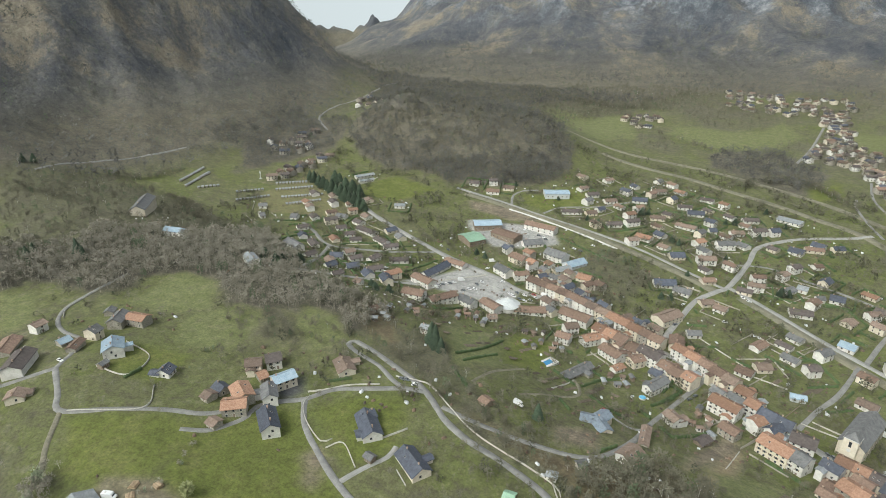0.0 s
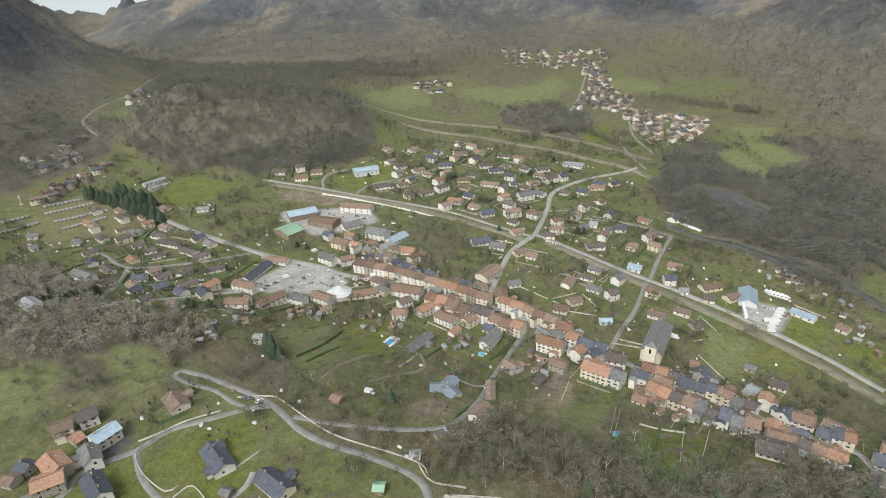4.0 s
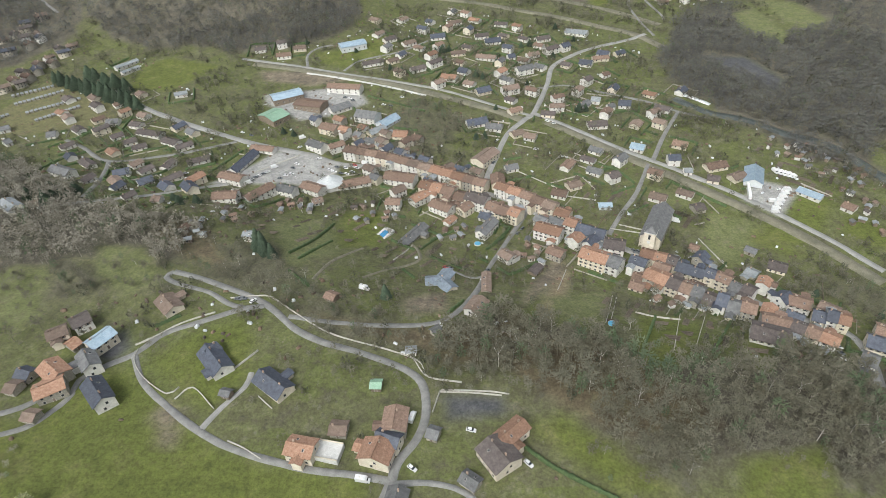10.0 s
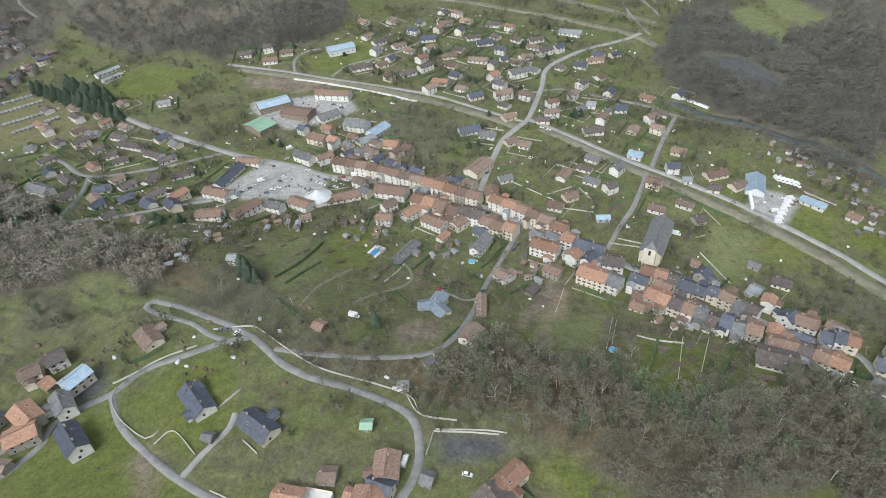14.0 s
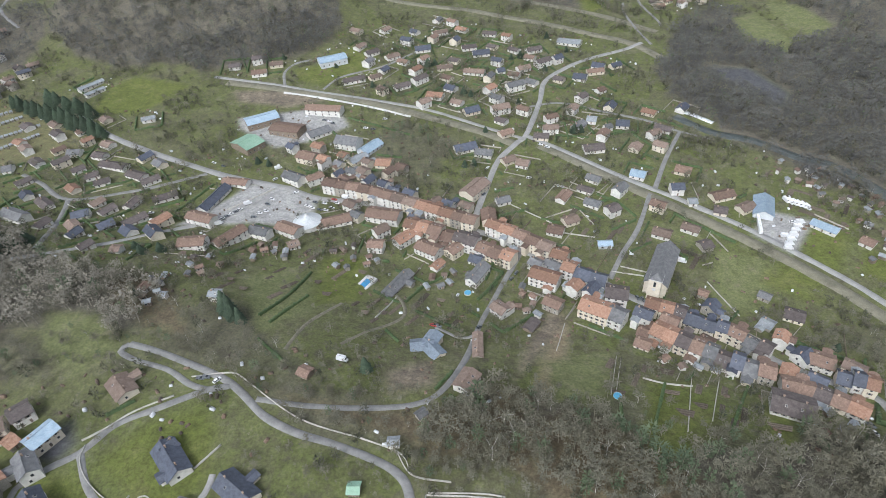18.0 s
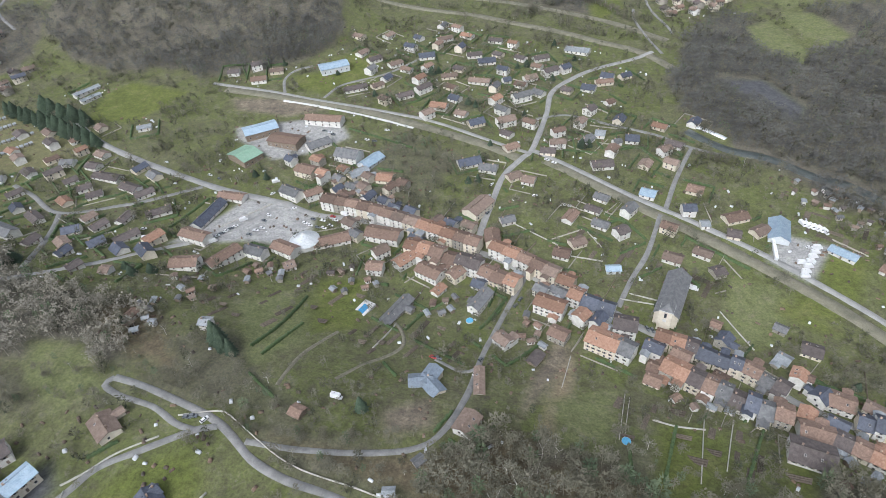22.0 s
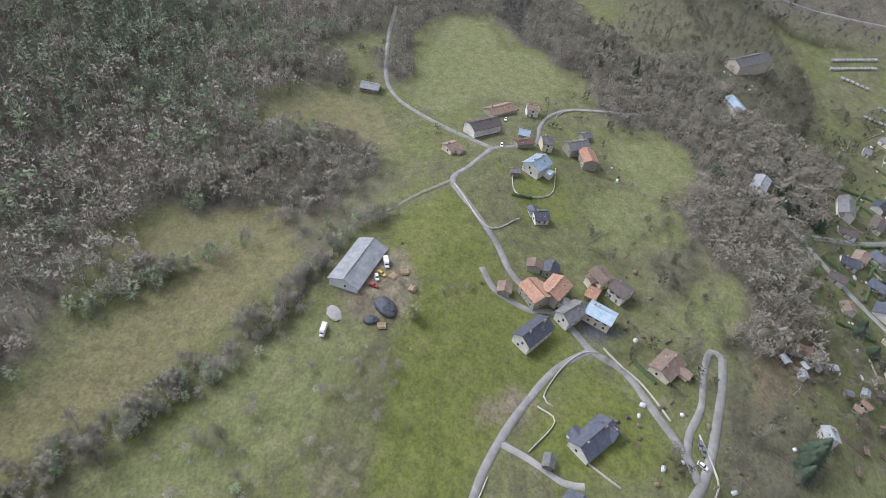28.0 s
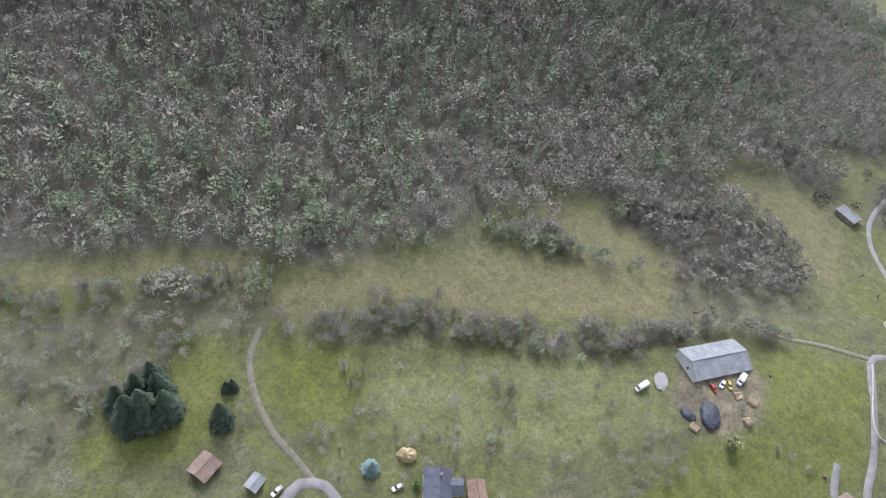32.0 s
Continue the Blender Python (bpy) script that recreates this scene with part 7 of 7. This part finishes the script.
def church():
    x, y, turn = 163.0, 359.0, 68.0
    z = min(gz(170, 377), gz(156, 341))
    t = thing("church", x, y, z, turn, "stone village church, grey slate nave, square bell tower", "church")
    HOUSES.append((x, y, 20))
    walls, roofs, cap = shell(38, 13.5, 9.0, 5.2, "grey", "cream", 4)
    part("nave", walls, t, None, "pale stone nave walls")
    part("roof", roofs, t, None, "grey slate nave roof")
    part("ridge_cap", cap, t)
    bm = bmesh.new()
    box(bm, -23, -16.5, -3.6, 3.6, -4, 15)
    part("tower", done("tower", bm, WALL["cream"]), t, None, "square pale stone bell tower")
    bm = bmesh.new()
    box(bm, -23.3, -16.2, -3.9, 3.9, 15, 15.5)
    part("cornice", done("cornice", bm, M_KERB), t)
    bm = bmesh.new()
    base = [bm.verts.new(q) for q in ((-23.2, -3.8, 15.5), (-16.3, -3.8, 15.5), (-16.3, 3.8, 15.5), (-23.2, 3.8, 15.5))]
    tip = bm.verts.new((-19.7, 0, 19.2))
    for k in range(4):
        bm.faces.new((base[k], base[(k + 1) % 4], tip))
    part("tower_roof", done("tower_roof", bm, ROOF["grey"]), t)
    for fx in (-12, -5, 2, 9, 15):
        for s in (-1, 1):
            bm = bmesh.new()
            box(bm, fx - 0.5, fx + 0.5, s * 6.5 - 0.6, s * 6.5 + 0.6, -3, 7.5)
            part("buttress", done("buttress", bm, WALL["stone"]), t)
    tall = window_mesh(1.3, 3.4)
    for fx in (-8.5, -1.5, 5.5, 12):
        for s in (-1, 1):
            part("window", tall, t, pose(fx, s * 6.5, 3.5, 0, 0, 0 if s > 0 else 180))
    for s in (-1, 1):
        part("belfry_opening", tall, t, pose(-19.7, s * 3.6, 10.5, 0, 0, 0 if s > 0 else 180))
    part("belfry_opening", tall, t, pose(-23, 0, 10.5, 0, 0, 90))
    bm = bmesh.new()
    bmesh.ops.create_circle(bm, cap_ends=True, segments=20, radius=1.1, matrix=Matrix.Translation((-23.05, 0, 8.3)) @ Matrix.Rotation(-math.pi / 2, 4, "Y"))
    bmesh.ops.solidify(bm, geom=bm.faces, thickness=0.12)
    part("clock_face", done("clock_face", bm, M_KERB), t, None, "pale round clock face")
    part("door", DOOR, t, pose(-23, 0, 0.1, 0, 0, 90))
    bm = bmesh.new()
    bmesh.ops.create_cone(bm, cap_ends=True, segments=12, radius1=5.2, radius2=5.2, depth=11, matrix=Matrix.Translation((18.5, 0, 2.0)))
    part("apse", done("apse", bm, WALL["cream"]), t)
    bm = bmesh.new()
    bmesh.ops.create_cone(bm, cap_ends=True, segments=12, radius1=5.6, radius2=0.1, depth=3.0, matrix=Matrix.Translation((18.5, 0, 9.0)))
    part("apse_roof", done("apse_roof", bm, ROOF["grey"]), t)


church()

# ---------------- burial ground ----------------


def vault_mesh():
    bm = bmesh.new()
    v = [bm.verts.new(q) for q in ((-1.3, -1.2, -1), (1.3, -1.2, -1), (1.3, 1.2, -1), (-1.3, 1.2, -1), (-1.3, -1.2, 1.5), (1.3, -1.2, 1.5), (1.3, 1.2, 2.2), (-1.3, 1.2, 2.2))]
    for q in ((4, 5, 6, 7), (0, 1, 5, 4), (1, 2, 6, 5), (2, 3, 7, 6), (3, 0, 4, 7)):
        bm.faces.new([v[i] for i in q])
    return done("body", bm, WALL["stone"])


def vault_top():
    bm = bmesh.new()
    v = [bm.verts.new((x, y, z + h)) for h in (0, 0.15) for x, y, z in ((-1.5, -1.5, 1.45), (1.5, -1.5, 1.45), (1.5, 1.35, 2.28), (-1.5, 1.35, 2.28))]
    for q in ((3, 2, 1, 0), (4, 5, 6, 7), (0, 1, 5, 4), (1, 2, 6, 5), (2, 3, 7, 6), (3, 0, 4, 7)):
        bm.faces.new([v[i] for i in q])
    return done("roof_slab", bm, ROOF["pale"])


VAULT, VAULT_TOP = vault_mesh(), vault_top()


def tomb_row(pts):
    a, b = Vector((*pts[0], 0)), Vector((*pts[1], 0))
    turn = math.degrees(math.atan2(b.y - a.y, b.x - a.x))
    count = max(3, min(14, int((b - a).length / 3.3)))
    for i in range(count):
        q = a.lerp(b, i / (count - 1))
        t = thing("grave_vault", q.x, q.y, gz(q.x, q.y), turn, "small stone grave vault with grey sloping roof slab", "tomb", "grave vaults")
        part("body", VAULT, t)
        part("roof_slab", VAULT_TOP, t)


tomb_row([(-427.1, 447.9), (-409.0, 478.1)])
tomb_row([(-375.4, 472.2), (-352.0, 501.2)])
tomb_row([(-393.5, 484.6), (-361.1, 516.4)])
tomb_row([(-415.7, 499.2), (-387.1, 529.1)])
tomb_row([(-445.8, 465.8), (-429.0, 489.6)])
tomb_row([(-429.3, 513.9), (-403.4, 537.8)])
tomb_row([(-485.6, 445.3), (-475.3, 464.4)])
tomb_row([(-513.4, 443.4), (-524.9, 486.9)])
tomb_row([(-499.1, 439.2), (-509.8, 482.1)])

# ---------------- pools, tent hall, farmyard and other things ----------------
M_POOL = material("blue_pool_water", (0.05, 0.22, 0.42), (0.08, 0.28, 0.48), 1.5, 0.1, 0.1, 0.5)
M_COVER = material("bright_blue_cover", (0.10, 0.35, 0.55), (0.14, 0.42, 0.62), 1.5, 0.5, 0.2, 0.3)
M_TENT = material("grey_white_roofing", (0.46, 0.48, 0.48), (0.60, 0.61, 0.60), 2.0, 0.5, 0.3, 0.5)
M_TARP = material("black_tarpaulin", (0.03, 0.035, 0.045), (0.06, 0.065, 0.08), 1.0, 0.45, 0.5, 0.5)
M_STRAW = material("straw", (0.42, 0.33, 0.17), (0.55, 0.45, 0.26), 0.6, 0.95, 0.5, 0.15)
M_LOG = material("cut_timber", (0.33, 0.24, 0.15), (0.46, 0.36, 0.24), 0.6, 0.9, 0.3, 0.15, 0.2)


def swimming_pool():
    t = thing("swimming_pool", -18.6, 333.0, gz(-18.6, 333.0) + 0.15, 64, "blue swimming pool with a pale paved surround", "pool")
    bm = bmesh.new()
    bmesh.ops.create_grid(bm, x_segments=3, y_segments=3, size=1)
    bm.free()
    bm = bmesh.new()
    for x0, x1, y0, y1 in ((-8, 8, -4, -2.2), (-8, 8, 2.2, 4), (-8, -5, -2.2, 2.2), (5, 8, -2.2, 2.2)):
        box(bm, x0, x1, y0, y1, -1.4, 0.45)
    bmesh.ops.remove_doubles(bm, verts=bm.verts, dist=0.01)
    part("surround", done("surround", bm, M_KERB), t)
    bm = bmesh.new()
    box(bm, -5, 5, -2.2, 2.2, -1.0, 0.3)
    part("water", done("water", bm, M_POOL), t)
    HOUSES.append((-18.6, 333.0, 9))


swimming_pool()


def round_pool(x, y, r):
    t = thing("round_pool", x, y, gz(x, y), 0, "small round garden pool under a bright blue cover", "pool")
    bm = bmesh.new()
    bmesh.ops.create_cone(bm, cap_ends=False, segments=20, radius1=r, radius2=r, depth=1.6, matrix=Matrix.Translation((0, 0, 0.2)))
    part("rim", done("rim", bm, M_FRAME), t)
    bm = bmesh.new()
    bmesh.ops.create_cone(bm, cap_ends=True, segments=20, radius1=r * 0.97, radius2=r * 0.9, depth=0.2, matrix=Matrix.Translation((0, 0, 0.95)))
    part("cover", done("cover", bm, M_COVER), t)


round_pool(122.2, 252.6, 2.1)
round_pool(208.7, 249.4, 2.6)
round_pool(45.0, 333.0, 2.2)


def tent_hall():
    x, y = -72.5, 393.6
    t = thing("market_hall", x, y, gz(x, y), 20, "round market hall with a pale grey conical roof", "hall")
    HOUSES.append((x, y, 11))
    bm = bmesh.new()
    bmesh.ops.create_cone(bm, cap_ends=True, segments=16, radius1=10.5, radius2=1.2, depth=5.0, matrix=Matrix.Translation((0, 0, 6.2)))
    part("roof", done("roof", bm, M_TENT), t)
    bm = bmesh.new()
    bmesh.ops.create_cone(bm, cap_ends=False, segments=16, radius1=9.6, radius2=9.6, depth=6.4, matrix=Matrix.Translation((0, 0, 0.7)))
    part("wall", done("wall", bm, WALL["white"]), t)
    bm = bmesh.new()
    bmesh.ops.create_cone(bm, cap_ends=True, segments=12, radius1=1.4, radius2=0.3, depth=1.2, matrix=Matrix.Translation((0, 0, 9.2)))
    part("lantern", done("lantern", bm, M_KERB), t)


tent_hall()


def heap(name, x, y, r, h, mat, label, category, seed):
    rng = random.Random(seed)
    bm = bmesh.new()
    bmesh.ops.create_icosphere(bm, subdivisions=3, radius=1)
    for v in bm.verts:
        k = 1 + 0.22 * noise.noise(v.co * 2.3 + Vector((seed, 0, 0)))
        v.co = Vector((v.co.x * r * k, v.co.y * r * 0.7 * k, max(v.co.z, -0.15) * h * k))
    me = done(name, bm, mat)
    ob = new(name, me)
    ob.matrix_basis = pose(x, y, gz(x, y) + 0.1, 0, 0, rng.uniform(0, 180))
    return tagged(ob, label, category)


heap("tarpaulin", -103.1, 105.3, 6.0, 1.9, M_TARP, "heap of silage under wrinkled black tarpaulin", "heap", 3)
heap("tarpaulin", -95.5, 101.0, 3.4, 1.3, M_TARP, "small heap under dark plastic sheeting", "heap", 5)
heap("straw_heap", 7.2, 64.4, 3.6, 3.8, M_STRAW, "steep heap of pale yellow straw", "heap", 6)
heap("earth_mound", -96.0, 85.5, 4.2, 0.7, M_STREET, "low grey mound of gravel", "heap", 8)


def log_pile(x, y, turn, rows, label):
    t = thing("wood_pile", x, y, gz(x, y), turn, label, "wood pile", "wood piles")
    rng = random.Random(int(x))
    bm = bmesh.new()
    bmesh.ops.create_cone(bm, cap_ends=True, segments=8, radius1=0.24, radius2=0.21, depth=3.4, matrix=Matrix.Rotation(math.pi / 2, 4, "X"))
    log = done("log", bm, M_LOG)
    for k in range(rows):
        for i in range(7 - k):
            part("log", log, t, pose((i - 3 + k * 0.5) * 0.5, rng.uniform(-0.2, 0.2), 0.25 + k * 0.42, 0, rng.uniform(0, 90), rng.uniform(-3, 3)))


log_pile(-123.6, 109.3, 20, 3, "stack of cut logs in the farmyard")
log_pile(-115.2, 114.4, 80, 3, "stack of pale cut boards and logs")
log_pile(-93.9, 106.0, 15, 2, "loose stack of timber beside the yard")
log_pile(-120.0, 105.0, 60, 2, "stack of old posts and logs")


def stone_cross(x, y):
    t = thing("stone_cross", x, y, gz(x, y), -20, "tall pale stone cross on a stepped base", "cross")
    bm = bmesh.new()
    box(bm, -1.5, 1.5, -1.5, 1.5, -1, 0.5)
    box(bm, -0.9, 0.9, -0.9, 0.9, 0.5, 1.1)
    part("base", done("base", bm, M_KERB), t)
    bm = bmesh.new()
    box(bm, -0.45, 0.45, -0.35, 0.35, 1.1, 10)
    part("shaft", done("shaft", bm, M_KERB), t)
    bm = bmesh.new()
    box(bm, -2.2, 2.2, -0.3, 0.3, 7.0, 7.9)
    part("arm", done("arm", bm, M_KERB), t)


stone_cross(-456.5, 514.5)


def terrace_deck():
    x, y = -0.5, 155.8
    t = thing("terrace", x, y, gz(x, y), -6, "pale concrete roof terrace beside the orange-roofed house", "terrace")
    bm = bmesh.new()
    box(bm, -5.5, 5.5, -4, 4, -2, 2.4)
    part("slab", done("slab", bm, M_KERB), t)
    for s in (-1, 1):
        bm = bmesh.new()
        box(bm, -5.5, 5.5, s * 3.9 - 0.12, s * 3.9 + 0.12, 2.4, 3.2)
        part("parapet", done("parapet", bm, WALL["cream"]), t)


terrace_deck()

# ---------------- garden plots ----------------
PLOT = random.Random(23)


def plot_edge(line, kind):
    """A hedge, wall or fence along a plot's border, broken where roads and houses stand."""
    run, runs = [], []
    n = max(2, int(math.dist(line[0], line[1]) / 2.5))
    qx, qy = np.linspace(line[0][0], line[1][0], n + 1), np.linspace(line[0][1], line[1][1], n + 1)
    bad = blocked(qx, qy, 0.4) | open_ground(qx, qy)
    for q in zip(qx.tolist(), qy.tolist(), bad):
        if q[2]:
            runs.append(run)
            run = []
        else:
            run.append(q[:2])
    runs.append(run)
    vs, fs = [], []
    for r in runs:
        if len(r) < 3:
            continue
        v, f = strip(r, {"hedge": 1.3, "wall": 0.35, "fence": 0.16}[kind], {"hedge": 1.7, "wall": 1.0, "fence": 1.2}[kind], 1.4, 0.3 if kind == "hedge" else 0.06)
        fs += [tuple(k + len(vs) for k in q) for q in f]
        vs += v
    return vs, fs


def plot(kind, lines):
    vs, fs = [], []
    for line in lines:
        v, f = plot_edge(line, kind)
        fs += [tuple(k + len(vs) for k in q) for q in f]
        vs += v
    if not vs:
        return
    me = soup(kind, vs, fs, [{"hedge": M_HEDGE, "wall": M_STONE, "fence": WALL["wood"]}[kind]], None, 4)
    tagged(new({"hedge": "hedge", "wall": "garden_wall", "fence": "garden_fence"}[kind], me), {"hedge": "uneven dark green hedge round a house plot", "wall": "low grey rubble-stone wall round a house plot", "fence": "weathered board fence between narrow back gardens"}[kind], {"hedge": "hedge", "wall": "wall", "fence": "fence"}[kind], "plot borders")


def plots():
    """Borders round the village houses and along the strips behind the terraces."""
    for h in [o for o in bpy.data.objects if o.parent is None and o.name.split(".")[0] in ("house", "row_house", "villa")]:
        m = h.matrix_basis
        x, y = m.translation.x, m.translation.y
        if y < 215 or y > 800:
            continue
        ax, ay = Vector((m[0][0], m[1][0])).normalized(), Vector((m[0][1], m[1][1])).normalized()

        def at(u, v):
            return (x + ax.x * u + ay.x * v, y + ax.y * u + ay.y * v)

        if h.name.startswith("row_house"):
            if PLOT.random() < 0.75:
                s = PLOT.choice((-1, 1))
                plot(PLOT.choice(("hedge", "fence", "fence", "wall")), [(at(4.5, s * 7), at(4.5 + PLOT.uniform(-3, 3), s * PLOT.uniform(22, 48)))])
        elif PLOT.random() < 0.8:
            w, d, e = PLOT.uniform(10, 14), PLOT.uniform(9, 14), PLOT.uniform(9, 15)
            ring = [at(-w, -d), at(w, -d), at(w, e), at(-w, e)]
            sides = [(ring[i], ring[(i + 1) % 4]) for i in range(4)]
            PLOT.shuffle(sides)
            plot(PLOT.choice(("hedge", "hedge", "wall")), sides[:PLOT.choice((2, 3, 3))])


plots()

# small garden things: cold frames, tarpaulins, wood stacks, water butts
M_SHEET = material("pale_sheeting", (0.52, 0.53, 0.54), (0.72, 0.73, 0.74), 9.0, 0.6, 0.1, 0.6, 0, 0, (0.25, 0.33, 0.42))
M_SCRAP = material("dark_scrap_and_timber", (0.07, 0.06, 0.05), (0.22, 0.15, 0.10), 7.0, 0.9, 0.1, 0.6, 0, 0, (0.26, 0.25, 0.24))


def clutter(count, x0, x1, y0, y1, seed):
    rng = np.random.RandomState(seed)
    x, y = rng.uniform(x0, x1, count), rng.uniform(y0, y1, count)
    near_house = np.zeros(count, bool)
    for hx, hy, r in HOUSES:
        near_house |= np.hypot(x - hx, y - hy) < r + 16
    ok = near_house & ~blocked(x, y, 0.8) & (mountain(x, y) < 16)
    vs, fs, ms = [], [], []
    for px, py in zip(x[ok], y[ok]):
        a, l, w, h = rng.uniform(0, 3.14), rng.uniform(0.4, 1.5), rng.uniform(0.35, 0.8), rng.uniform(0.35, 1.3)
        c, s, z = math.cos(a), math.sin(a), gz(px, py)
        k = len(vs)
        for zz, t in ((-0.3, 1.0), (h, 0.86)):
            for u, v in ((-l, -w), (l, -w), (l, w), (-l, w)):
                vs.append((px + (u * c - v * s) * t, py + (u * s + v * c) * t, z + zz))
        fs += [tuple(k + i for i in q) for q in ((4, 5, 6, 7), (0, 1, 5, 4), (1, 2, 6, 5), (2, 3, 7, 6), (3, 0, 4, 7))]
        ms += [int(rng.rand() < 0.84)] * 5
    me = soup("garden_clutter", vs, fs, [M_SHEET, M_SCRAP], ms, 4)
    tagged(new("garden_clutter", me), "small sheds, cold frames, tarpaulins and wood stacks", "clutter", "", "stuff")


clutter(4600, -420, 420, 200, 820, 5)
clutter(70, -340, 260, -60, 200, 6)

# ---------------- orchard and bushes of the upper meadows ----------------
ORCHARD = [(21.0, 14.0), (-105.0, 80.0), (-85.0, 109.0), (-19.0, 92.0), (45.0, 55.0)]
ROUGH = [(122.0, -49.0), (63.0, -33.0), (34.0, -20.0), (42.0, -2.0), (90.0, 0.0), (126.0, -13.0)]
xs, ys = zip(*(ORCHARD + ROUGH))
x, y = scatter(min(xs), max(xs), min(ys), max(ys), 6.0, lambda x, y: ~blocked(x, y, 2.0) * np.maximum(0.13 * (inside(x, y, ORCHARD) > 0), 0.5 * (inside(x, y, ROUGH) > 0)))
forest("orchard_trees", x, y, 4.8, FINE, "old bare orchard trees and bushes in the meadow", "trees", 0.1, GREEN, 0.5, (M_LIGHTTWIGS, M_PALEBARK, M_LIGHTIVY))

# ---------------- vegetable beds and the weir ----------------
M_SOIL = material("dug_soil", (0.085, 0.068, 0.050), (0.150, 0.122, 0.090), 0.9, 0.95, 0.5, 0.2, 0.35)
M_FOAM = material("white_water", (0.55, 0.58, 0.58), (0.86, 0.88, 0.88), 1.5, 0.6, 0.4, 0.5)


def bed_mesh(long, wide, seed):
    """A raised bed of dug soil in three rounded ridges."""
    rng = random.Random(seed)
    bm = bmesh.new()
    cols = []
    for i in range(9):
        u = (i / 8 - 0.5) * long
        ring = []
        for k in range(7):
            up = -0.15 if k in (0, 6) else (0.30 if k % 2 else 0.16) + rng.uniform(-0.04, 0.04)
            ring.append(bm.verts.new((u, (k / 6 - 0.5) * wide, up if 0 < i < 8 else -0.15)))
        cols.append(ring)
    for p, q in zip(cols, cols[1:]):
        for k in range(6):
            bm.faces.new((p[k], q[k], q[k + 1], p[k + 1]))
    return done("vegetable_bed", bm, M_SOIL)


BEDS = [bed_mesh(7 + 2 * i, 2.6 + 0.7 * (i % 3), i) for i in range(5)]


def beds(count, turn, pts):
    rng = random.Random(count + int(abs(pts[0][1])))
    for x, y in places(count, pts, 7.5, count + 3, 3.0, 0.8):
        ob = new("vegetable_bed", rng.choice(BEDS))
        dx, dy = math.cos(radians(turn)), math.sin(radians(turn))
        tilt = math.degrees(math.atan2(gz(x + dx * 3, y + dy * 3) - gz(x - dx * 3, y - dy * 3), 6))
        ob.matrix_world = pose(x, y, gz(x, y) + 0.12, 0, -tilt, turn + rng.choice((0, 0, 90)))
        tagged(ob, "dug vegetable bed of dark soil in a back garden", "garden bed", "vegetable beds")


beds(14, 66, [(118, 290), (200, 265), (190, 236), (120, 244)])
beds(16, 64, [(-120, 345), (-60, 372), (-30, 350), (-40, 300), (-105, 312)])
beds(14, 66, [(-30, 350), (30, 350), (40, 300), (-20, 296)])
beds(10, 60, [(100, 430), (165, 410), (200, 370), (140, 365)])
beds(10, 60, [(258, 470), (330, 445), (300, 400), (262, 430)])
v, f = strip([(214, 560), (224, 553), (236, 541)], 4.5, 0.7, 1.0, 0.07)
tagged(new("weir", soup("weir", v, f, [M_FOAM], None, 4)), "white foaming weir across the grey river", "weir", "", "structure")
